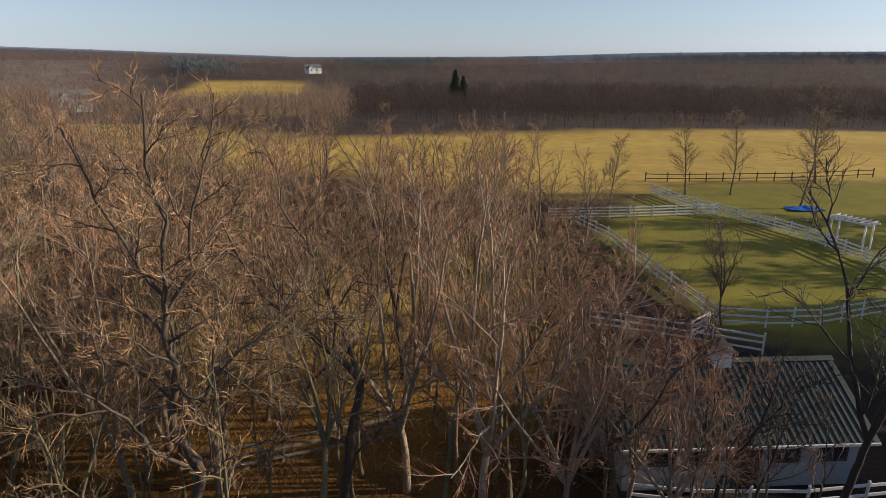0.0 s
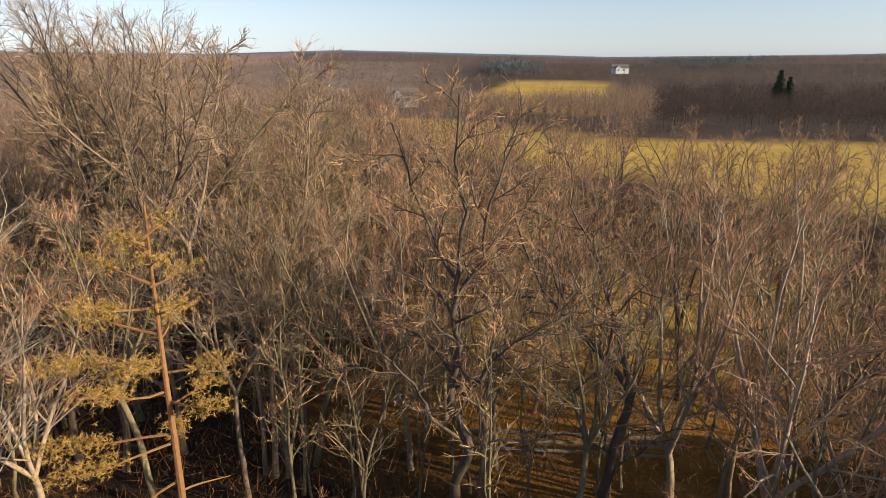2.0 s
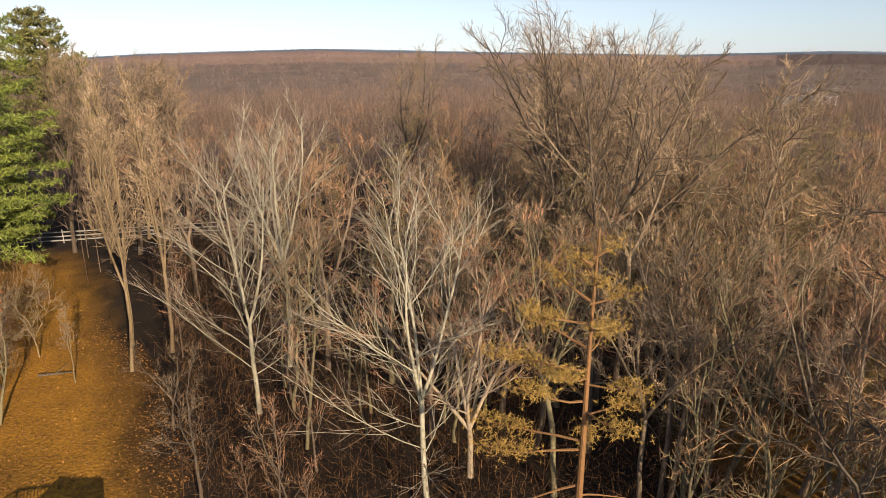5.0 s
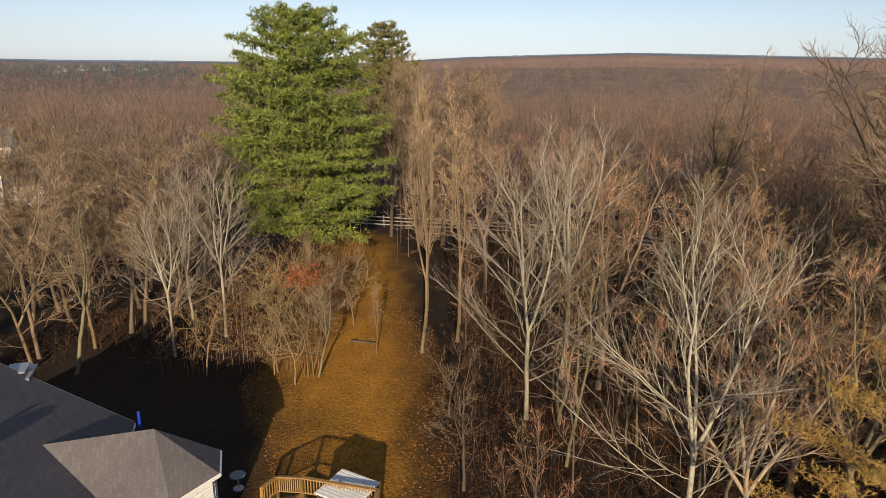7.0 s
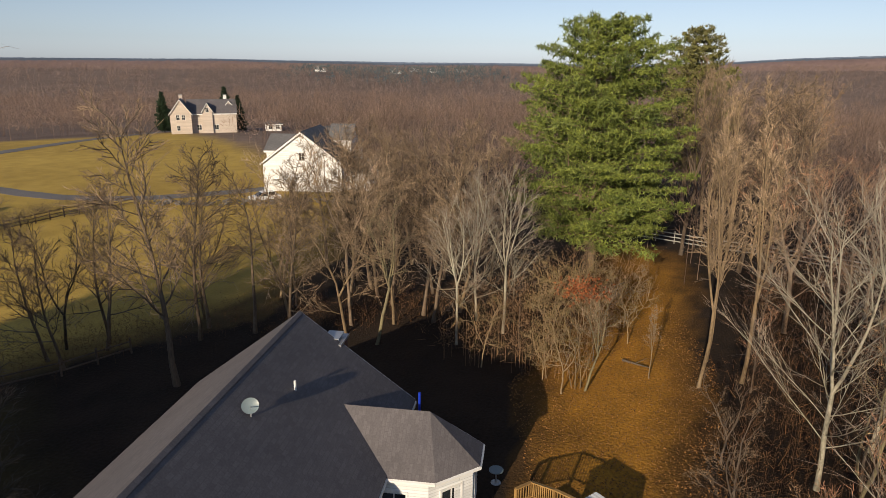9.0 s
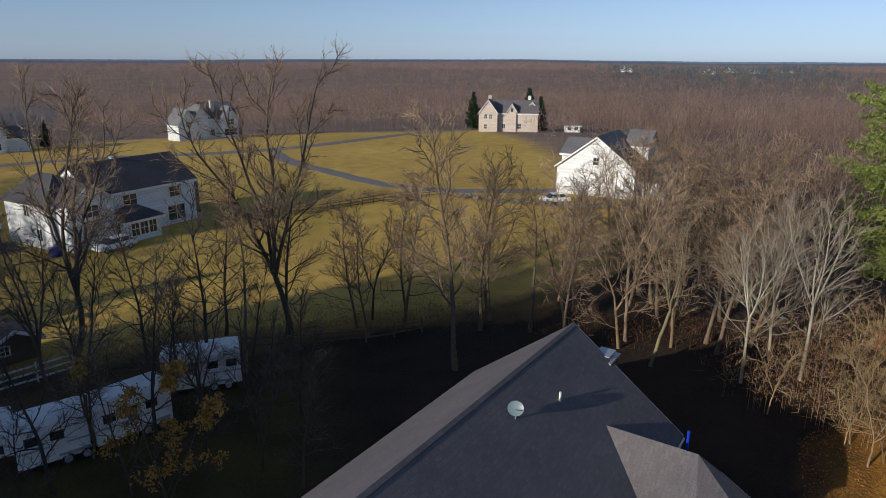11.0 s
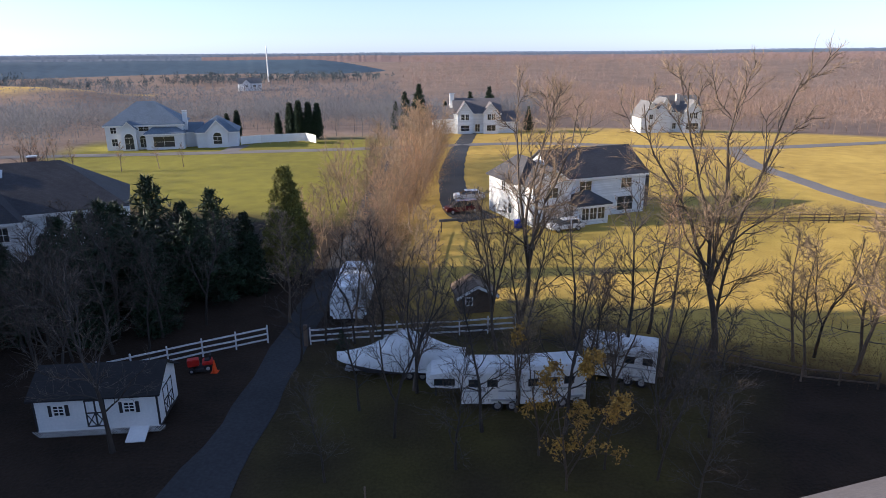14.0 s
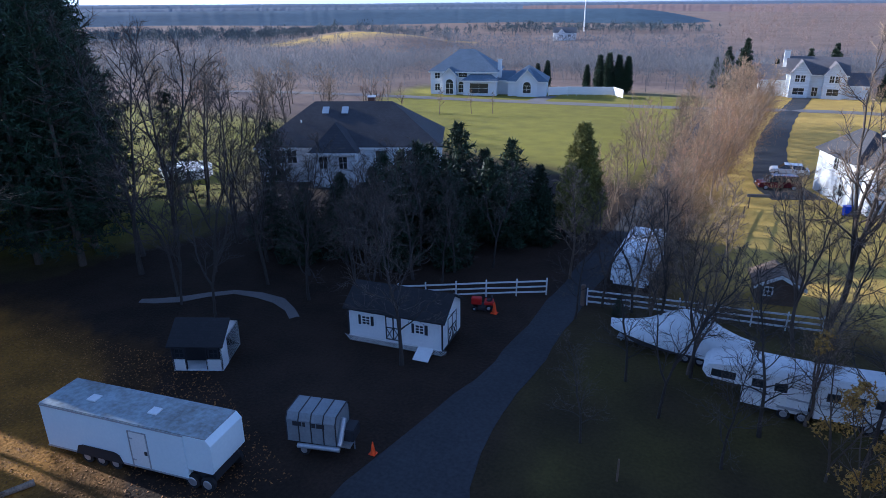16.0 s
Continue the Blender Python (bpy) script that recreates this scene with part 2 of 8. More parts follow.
M["tarp"] = mat("shrink_wrap", (0.84, 0.86, 0.87), (0.68, 0.71, 0.74), rough=0.35, scale=0.8, fine=4, bump=0.5)
M["tarp_blue"] = mat("tarp_blue", (0.02, 0.16, 0.62), (0.015, 0.10, 0.42), rough=0.45, scale=1.5, fine=8, bump=0.6)
M["canvas_grey"] = mat("vac_box_grey", (0.23, 0.25, 0.27), (0.16, 0.175, 0.19), rough=0.55, scale=1.2, fine=8)
M["red"] = mat("paint_red", (0.55, 0.025, 0.018), (0.38, 0.02, 0.015), rough=0.4)
M["maroon"] = mat("car_dark_red", (0.085, 0.012, 0.018), (0.065, 0.01, 0.015), rough=0.2, spec=0.6)
M["car_white"] = mat("car_white", (0.78, 0.78, 0.78), (0.72, 0.72, 0.72), rough=0.2, spec=0.6)
M["orange"] = mat("cone_orange", (0.85, 0.10, 0.015), (0.7, 0.08, 0.015), rough=0.5)
M["bin_blue"] = mat("bin_blue", (0.015, 0.05, 0.55), (0.012, 0.04, 0.42), rough=0.45)
M["stone"] = mat("field_stone", (0.20, 0.18, 0.16), (0.10, 0.09, 0.08), rough=0.9, scale=1.5, fine=10, bump=0.4, each=0.3)
M["brick"] = courses(mat("chimney_brick", (0.17, 0.085, 0.06), (0.11, 0.06, 0.045), scale=2, fine=12), 0.21, 0.075, 0.5, 0.7, rot=(90, 0, 0))
M["dish"] = mat("dish_pale", (0.196, 0.250, 0.272), (0.164, 0.214, 0.238), rough=0.4)
M["water"] = mat("water", (0.02, 0.03, 0.04), (0.03, 0.04, 0.05), rough=0.05, spec=0.8)
M["skylight"] = mat("skylight_glass", (0.45, 0.50, 0.55), (0.35, 0.40, 0.45), rough=0.1, spec=0.9)


def ground_material():
    m = bpy.data.materials.new("ground")
    m.use_nodes = True
    n, l = m.node_tree.nodes, m.node_tree.links
    p = n["Principled BSDF"]
    p.inputs["Roughness"].default_value, p.inputs["Specular IOR Level"].default_value = 0.95, 0.15
    tc = n.new("ShaderNodeTexCoord")

    def noise_node(sc, det=5):
        nn = n.new("ShaderNodeTexNoise")
        nn.inputs["Scale"].default_value, nn.inputs["Detail"].default_value = sc, det
        l.new(tc.outputs["Object"], nn.inputs["Vector"])
        return nn

    broad, mid, fine = noise_node(0.035), noise_node(0.35), noise_node(5.0, 6)
    ad = n.new("ShaderNodeMath")
    ad.operation = "ADD"
    l.new(broad.outputs["Fac"], ad.inputs[0])
    l.new(mid.outputs["Fac"], ad.inputs[1])
    ad2 = n.new("ShaderNodeMath")
    ad2.operation = "ADD"
    l.new(ad.outputs[0], ad2.inputs[0])
    l.new(fine.outputs["Fac"], ad2.inputs[1])
    mr = n.new("ShaderNodeMapRange")
    mr.inputs["From Min"].default_value, mr.inputs["From Max"].default_value = 1.22, 1.78
    l.new(ad2.outputs[0], mr.inputs["Value"])
    at = n.new("ShaderNodeAttribute")
    at.attribute_name = "zone"
    sep = n.new("ShaderNodeSeparateColor")
    l.new(at.outputs["Color"], sep.inputs["Color"])

    def two(a, b):
        mx = n.new("ShaderNodeMix")
        mx.data_type = "RGBA"
        mx.inputs["A"].default_value, mx.inputs["B"].default_value = (*a, 1), (*b, 1)
        l.new(mr.outputs["Result"], mx.inputs["Factor"])
        return mx.outputs["Result"]

    out = two((0.041, 0.028, 0.019), (0.019, 0.014, 0.010))                     # litter of the near wood and yard, darkened in colour to deepen their shade
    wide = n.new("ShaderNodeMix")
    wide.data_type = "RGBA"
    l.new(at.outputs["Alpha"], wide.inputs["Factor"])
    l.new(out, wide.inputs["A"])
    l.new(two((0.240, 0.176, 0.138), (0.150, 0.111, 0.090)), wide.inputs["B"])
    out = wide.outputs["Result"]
    for key, pair in (("Red", ((0.520, 0.362, 0.082), (0.350, 0.238, 0.054))),      # dry grass
                      ("Green", ((0.234, 0.212, 0.030), (0.157, 0.139, 0.025))),   # lawn
                      ("Blue", ((0.46, 0.225, 0.030), (0.19, 0.098, 0.018)))):      # fallen leaves on lawn
        mx = n.new("ShaderNodeMix")
        mx.data_type = "RGBA"
        l.new(sep.outputs[key], mx.inputs["Factor"])
        l.new(out, mx.inputs["A"])
        l.new(two(*pair), mx.inputs["B"])
        out = mx.outputs["Result"]
    l.new(out, p.inputs["Base Color"])
    bp = n.new("ShaderNodeBump")
    bp.inputs["Strength"].default_value, bp.inputs["Distance"].default_value = 0.7, 0.12
    l.new(fine.outputs["Fac"], bp.inputs["Height"])
    l.new(bp.outputs["Normal"], p.inputs["Normal"])
    return m


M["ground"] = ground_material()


def soft(m):
    """Fine twigs seen from afar: half of the light that falls on them passes through."""
    n, l = m.node_tree.nodes, m.node_tree.links
    p = n["Principled BSDF"]
    src = p.inputs["Base Color"].links[0].from_socket
    d, t, both = n.new("ShaderNodeBsdfDiffuse"), n.new("ShaderNodeBsdfTranslucent"), n.new("ShaderNodeMixShader")
    l.new(src, d.inputs["Color"])
    l.new(src, t.inputs["Color"])
    l.new(d.outputs["BSDF"], both.inputs[1])
    l.new(t.outputs["BSDF"], both.inputs[2])
    both.inputs["Fac"].default_value = 0.46
    l.new(both.outputs["Shader"], n["Material Output"].inputs["Surface"])
    n.remove(p)
    return m


M["far_red"] = island(mat("far_woods_red_brown", (0.330, 0.245, 0.203), (0.240, 0.178, 0.150), scale=0.008, fine=0.1), 0.25)
# northern far wood, darkened in colour for the same shade
M["far_dark"] = island(mat("far_woods_grey", (0.190, 0.150, 0.130), (0.125, 0.105, 0.098), scale=0.008, fine=0.1), 0.25)
# lavender greys of the southern woods hold distance haze in the colour
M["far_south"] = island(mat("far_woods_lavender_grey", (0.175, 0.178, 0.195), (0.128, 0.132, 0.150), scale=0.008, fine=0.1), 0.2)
M["woods_soft_south"] = island(mat("woods_soft_haze_grey", (0.195, 0.195, 0.205), (0.140, 0.142, 0.152), scale=0.012, fine=0.15), 0.2)
for key in ("woods", "woods_red", "woods_dark", "woods_soft_red", "woods_soft_brown", "woods_soft_dark", "woods_soft_south", "far_red", "far_dark", "far_south", "hedge"):
    soft(M[key])
# haze is mixed into the hill blues and the paler red-brown
M["hill_pine"] = mat("hill_pines_haze_blue", (0.066, 0.105, 0.145), (0.044, 0.074, 0.105), scale=0.012, fine=0.1, space="Object")
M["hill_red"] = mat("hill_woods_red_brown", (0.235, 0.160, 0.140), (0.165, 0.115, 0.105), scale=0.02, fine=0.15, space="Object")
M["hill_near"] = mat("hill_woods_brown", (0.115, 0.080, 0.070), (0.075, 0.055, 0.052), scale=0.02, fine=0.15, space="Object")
M["hill_mid"] = mat("hill_woods_haze_blue", (0.120, 0.150, 0.195), (0.085, 0.108, 0.145), scale=0.01, fine=0.08, space="Object")
M["hill_far"] = mat("hill_far_haze_blue", (0.19, 0.23, 0.30), (0.15, 0.19, 0.26), scale=0.005, fine=0.04, space="Object")

# ======== building helpers ========
rng = np.random.default_rng(7)


def mesh_of(name, verts, faces, material):
    me = bpy.data.meshes.new(name)
    me.from_pydata(verts.tolist() if isinstance(verts, np.ndarray) else verts, [], faces.tolist() if isinstance(faces, np.ndarray) else faces)
    me.materials.append(material)
    me.update()
    return me


def part(name, bm, material, parent=None, label=""):
    """Links a bmesh as one mesh object under a thing or a part."""
    me = bpy.data.meshes.new(name)
    bmesh.ops.recalc_face_normals(bm, faces=bm.faces)
    bm.to_mesh(me)
    bm.free()
    me.materials.append(material)
    ob = new(name, me)
    if parent:
        ob.parent = parent
    if label:
        tagged(ob, label)
    return ob


def thing(name, label, category, x, y, z=0.0, turn=0.0, group="", kind=""):
    ob = new(name)
    ob.matrix_basis = pose(x, y, z, 0, 0, turn)
    return tagged(ob, label, category, group, kind)


def box(bm, x0, x1, y0, y1, z0, z1, bevel=0.0, m=None):
    r = bmesh.ops.create_cube(bm, size=1.0, matrix=Matrix.LocRotScale(((x0 + x1) / 2, (y0 + y1) / 2, (z0 + z1) / 2), None, (x1 - x0, y1 - y0, z1 - z0)))
    if bevel:
        es = list({e for v in r["verts"] for e in v.link_edges})
        r = bmesh.ops.bevel(bm, geom=es, offset=bevel, segments=2, affect="EDGES")
    if m is not None:
        bmesh.ops.transform(bm, matrix=m, verts=list({v for v in r["verts"]}))
    return bm


def cube(x0, x1, y0, y1, z0, z1, bevel=0.0):
    return box(bmesh.new(), x0, x1, y0, y1, z0, z1, bevel)


def rod(bm, a, b, r0, r1=None, sides=8):
    a, b = Vector(a), Vector(b)
    d = b - a
    m = Matrix.Translation((a + b) / 2) @ d.to_track_quat("Z", "Y").to_matrix().to_4x4()
    bmesh.ops.create_cone(bm, cap_ends=True, segments=sides, radius1=r0, radius2=r0 if r1 is None else r1, depth=d.length, matrix=m)
    return bm


def poly(bm, pts, thick=0.0, direction=None):
    """A flat polygon, drawn out by thick along direction (its own normal without one)."""
    vs = [bm.verts.new(p) for p in pts]
    f = bm.faces.new(vs)
    if thick:
        f.normal_update()
        d = Vector(direction) if direction else f.normal
        g = bmesh.ops.extrude_face_region(bm, geom=[f])
        bmesh.ops.translate(bm, vec=d * thick, verts=[v for v in g["geom"] if isinstance(v, bmesh.types.BMVert)])
    return bm


def inside(x, y, pts):
    hit = np.zeros(np.shape(x), bool)
    j = len(pts) - 1
    for i in range(len(pts)):
        (xi, yi), (xj, yj) = pts[i], pts[j]
        if yi != yj:
            hit ^= ((yi > y) != (yj > y)) & (x < (xj - xi) * (y - yi) / (yj - yi) + xi)
        j = i
    return hit


# ======== ground ========
SKYLINE = ((-180, 0.05), (-150, 0.0), (-120, 0.1), (-60, 0.3), (-30, 0.38), (-18, 0.3), (-5, 0.02), (12, 0.0), (22, 0.3), (34, 0.68), (45, 0.5), (60, 0.75),
           (75, 1.0), (88, 0.6), (97, 0.02), (120, 0.0), (135, 0.2), (150, 0.15), (165, 0.0), (180, 0.05))


def height(x, y):
    r = np.hypot(x, y)
    az = np.degrees(np.arctan2(-x, y))
    e = np.interp(az, [a for a, _ in SKYLINE], [v for _, v in SKYLINE])
    s = np.clip((r - 260) / 700, 0, 1)
    s = s * s * (3 - 2 * s)
    roll = np.sin(x * 0.011 + 1.3) * np.cos(y * 0.013) * 1.6 * np.clip((r - 120) / 200, 0, 1)
    dip = np.clip((r - 175) / 130, 0, 1) * np.clip((900 - r) / 450, 0, 1)
    u, v = ((x - 250) * 0.83 - (y + 395) * 0.56) / 85, ((x - 250) * 0.56 + (y + 395) * 0.83) / 42
    roll = roll + 9 * np.exp(-u ** 4 - v * v)      # the rise under the far field
    return (5 + 820 * np.tan(np.radians(e * 0.8))) * s + roll - 6.5 * dip * dip * (3 - 2 * dip)


FIELDS = [   # zone, soft edge in metres, outline
    (0, 4.0, [(-60, 120), (-34, 148), (47, 168), (121, 174), (420, 190), (420, 88), (66, 94), (36, 88), (14, 84), (-8, 96), (-36, 108)]),
    (0, 6.0, [(-202, 560), (-114, 560), (-62, 292), (-150, 300)]),
    (0, 5.0, [(-190, 232), (-113, 216), (-74, 182), (-30, 150), (-60, 120), (-95, 165), (-170, 205)]),
    (1, 2.5, [(16, 64), (19, 40), (32, 36), (60, 40), (110, 60), (110, 96), (36, 92), (20, 76)]),
    (0, 4.0, [(-16, 32), (-2, 34), (6, 44), (2, 58), (-14, 52), (-24, 40)]),
    # leaf colour only on the sunlit strip; the house's shadow keeps dark litter
    (2, 1.2, [(-24, -3), (-27, -1.2), (-32, -2.4), (-41, -2.4), (-44, -3.2), (-68, -6), (-74, -8), (-74, -14), (-58, -12), (-46, -11), (-38, -11), (-30, -8), (-24, -6)]),
    (2, 4.0, [(-20, 24), (-8, 22), (3, 23), (6, 30), (2, 40), (-14, 38), (-22, 30)], 0.6),
    (2, 2.0, [(22, -8), (48, -8), (52, -25), (37, -24), (31, -20), (26, -13)], 0.75),
    (0, 4.0, [(300, -338), (178, -412), (204, -452), (332, -376)]),
    (0, 3.0, [(3, -52), (-12, -50), (-22, -45), (-40, -39), (-56, -42), (-84, -58), (-90, -78), (-114, -100), (-150, -165), (-70, -200), (12, -205), (6, -100), (2, -70)]),
    (1, 4.0, [(14, -84), (12, -120), (16, -176), (92, -170), (84, -126), (64, -104), (40, -92)]),
    (1, 4.0, [(-3, -80), (-8, -66), (-20, -62), (-40, -70), (-55, -92), (-60, -120), (-30, -120)], 0.32),
    (1, 5.0, [(60, -30), (52, -44), (58, -58), (80, -100), (140, -110), (140, -40)]),
]


def make_ground():
    az = np.radians(np.linspace(0, 360, 540, endpoint=False))
    rr = np.concatenate([np.linspace(0.0, 100, 111), 100 * np.power(48.0, np.linspace(0.02, 1, 60))])
    R_, A_ = np.meshgrid(rr, az, indexing="ij")
    X, Y = -np.sin(A_) * R_, np.cos(A_) * R_
    Z = height(X, Y)
    verts = np.stack([X, Y, Z], -1).reshape(-1, 3)
    i, j = np.meshgrid(np.arange(len(rr) - 1), np.arange(540), indexing="ij")
    jn = (j + 1) % 540
    faces = np.stack([i * 540 + j, i * 540 + jn, (i + 1) * 540 + jn, (i + 1) * 540 + j], -1).reshape(-1, 4)[:, ::-1]
    faces = [[v for k, v in enumerate(f) if v not in f[:k]] for f in np.where(faces < 540, 0, faces).tolist()]      # one point at the centre
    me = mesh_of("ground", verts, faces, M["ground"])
    zone = np.zeros((len(verts), 4), np.float32)
    zone[:, 3] = 1
    x, y = verts[:, 0], verts[:, 1]
    for k, soft, pts, *share in FIELDS:
        w = np.zeros(len(x))
        for a in range(8):     # soft, uneven edges
            jx = soft * math.cos(a * 2.4) * (0.3 + a / 8) + 1.5 * np.sin(y * 0.31 + a)
            jy = soft * math.sin(a * 2.4) * (0.3 + a / 8) + 1.5 * np.cos(x * 0.27 + a)
            w += inside(x + jx, y + jy, pts)
        zone[:, k] = np.maximum(zone[:, k], w / 8 * (share[0] if share else 1))
    north = np.degrees(np.arctan2(-x, y))
    zone[:, 3] = np.clip((np.hypot(x, y) - 105) / 60, 0, 1) * (1 - 0.8 * np.clip((30 - north) / 8, 0, 1) * np.clip((north + 80) / 8, 0, 1))      # brown litter of the wide woods; northward mostly left dark for the wood's shade
    yard = np.zeros(len(x))      # a weak grass tint over the shade-darkened litter of the yard
    for a in range(8):
        yard += inside(x + 2.5 * math.cos(a * 2.4), y + 2.5 * math.sin(a * 2.4), [(9, -22), (11, -42), (2, -50), (-10, -47), (-22, -42), (-14, -26), (-2, -18)])
    zone[:, 1] = np.maximum(zone[:, 1], yard / 8 * (0.15 + 0.08 * np.sin(x * 0.7) * np.sin(y * 0.6 + x * 0.2)))
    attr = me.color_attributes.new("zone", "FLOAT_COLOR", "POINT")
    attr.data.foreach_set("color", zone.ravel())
    for p in me.polygons:
        p.use_smooth = True
    return tagged(new("ground", me), "rolling winter ground with dry grass, lawn and leaf litter", "ground", kind="structure")


ground = make_ground()


def strip(name, pts, widths, material, label, lift=0.03, kind="structure", category="road"):
    """A road along a line of points, with a slight crown and its own thickness."""
    P = [Vector((x, y, 0)) for x, y in pts]
    dense, wid = [], []
    for i in range(len(P) - 1):
        n = max(2, int((P[i + 1] - P[i]).length / 2))
        p0, p3 = P[max(i - 1, 0)], P[min(i + 2, len(P) - 1)]
        for k in range(n):
            t = k / n
            a, b, c, d = p0, P[i], P[i + 1], p3
            dense.append(0.5 * ((2 * b) + (c - a) * t + (2 * a - 5 * b + 4 * c - d) * t * t + (3 * b - a - 3 * c + d) * t ** 3))
            wid.append(widths[i] * (1 - t) + widths[i + 1] * t)
    dense.append(P[-1])
    wid.append(widths[-1])
    verts, faces = [], []
    for i, p in enumerate(dense):
        d = (dense[min(i + 1, len(dense) - 1)] - dense[max(i - 1, 0)]).normalized()
        s = Vector((d.y, -d.x, 0))
        for k, (o, z) in enumerate(((-0.5, -0.15), (-0.49, lift), (-0.25, lift + 0.02), (0, lift + 0.035), (0.25, lift + 0.02), (0.49, lift), (0.5, -0.15))):
            q = p + s * (o * wid[i] + (0.12 * math.sin(i * 1.7 + k) if abs(o) > 0.4 else 0))
            verts.append((q.x, q.y, float(height(np.array(q.x), np.array(q.y))) + z))
    for i in range(len(dense) - 1):
        for k in range(6):
            faces.append((i * 7 + k, i * 7 + k + 1, (i + 1) * 7 + k + 1, (i + 1) * 7 + k))
    me = mesh_of(name, verts, faces, material)
    return tagged(new(name, me), label, category, kind=kind)


strip("driveway", [(9, -8), (11.5, -17), (12.4, -23), (12.4, -28), (11.8, -34.5), (11.6, -45), (11.3, -58), (10.8, -68), (10.5, -82), (11.5, -110), (12, -150)],
      [8, 8, 5.6, 3.6, 2.9, 2.7, 2.7, 2.7, 2.8, 3, 3], M["asphalt"], "narrow dark asphalt driveway between trees and fence")
strip("neighbour_driveway", [(-5, -84), (-2.5, -91), (-1.5, -105), (-1.4, -120), (-3, -147), (-6, -175), (-8, -198)], [6.5, 5.5, 4.6, 4.6, 4.2, 4, 4], M["asphalt"],
      "dark asphalt driveway leading to the street")
strip("street", [(-220, -205), (-130, -168), (-88, -153), (-60, -150), (-20, -160), (20, -152), (60, -146), (110, -140), (200, -120)], [4.6] * 9, M["gravel"], "pale grey street across the lawns")
strip("curved_drive", [(-66, -150), (-61, -130), (-61, -112), (-62, -95), (-67, -84), (-76, -76), (-86, -70)], [3.4] * 7, M["gravel"], "pale grey curved driveway across the grass")
strip("mansion_drive", [(50, -147), (50, -160)], [4, 4], M["gravel"], "short pale driveway to the garage")

# ======== trees: bare broadleaf ========
def tubes(lines):
    """Lines of points with radii, as tapered tubes: (points, radii, sides)."""
    groups = {}
    for p, r, s in lines:
        groups.setdefault((len(p), s), []).append((p, r))
    V, F, base = [], [], 0
    for (n, s), items in groups.items():
        P = np.array([a for a, _ in items], float)
        Rr = np.array([b for _, b in items], float)
        T = np.gradient(P, axis=1)
        T /= np.linalg.norm(T, axis=2, keepdims=True) + 1e-9
        ref = np.where(np.abs(T[..., 2:3]) > 0.9, np.array([1.0, 0, 0]), np.array([0, 0, 1.0]))
        u = np.cross(T, ref)
        u /= np.linalg.norm(u, axis=2, keepdims=True) + 1e-9
        v = np.cross(T, u)
        a = np.arange(s) * 2 * np.pi / s
        ring = P[:, :, None] + Rr[:, :, None, None] * (np.cos(a)[:, None] * u[:, :, None] + np.sin(a)[:, None] * v[:, :, None])
        m = len(items)
        V.append(ring.reshape(-1, 3))
        i, k, j = np.meshgrid(np.arange(m), np.arange(n - 1), np.arange(s), indexing="ij")
        o = base + i * n * s
        jn = (j + 1) % s
        F.append(np.stack([o + k * s + j, o + k * s + jn, o + (k + 1) * s + jn, o + (k + 1) * s + j], -1).reshape(-1, 4))
        base += m * n * s
    return np.concatenate(V), np.concatenate(F)


def wander(r, start, d, length, n, bend, lift):
    pts, p, d = [start], np.array(start, float), np.array(d, float)
    for _ in range(n - 1):
        d = d + r.normal(0, bend, 3) + np.array([0, 0, lift])
        d /= np.linalg.norm(d)
        p = p + d * length / (n - 1)
        pts.append(p.copy())
    return pts


def spread(r, d, angle):
    """A direction at that angle from d, on a chance side."""
    d = np.array(d) / np.linalg.norm(d)
    a = r.normal(0, 1, 3)
    a -= a.dot(d) * d
    a /= np.linalg.norm(a)
    return d * math.cos(angle) + a * math.sin(angle)


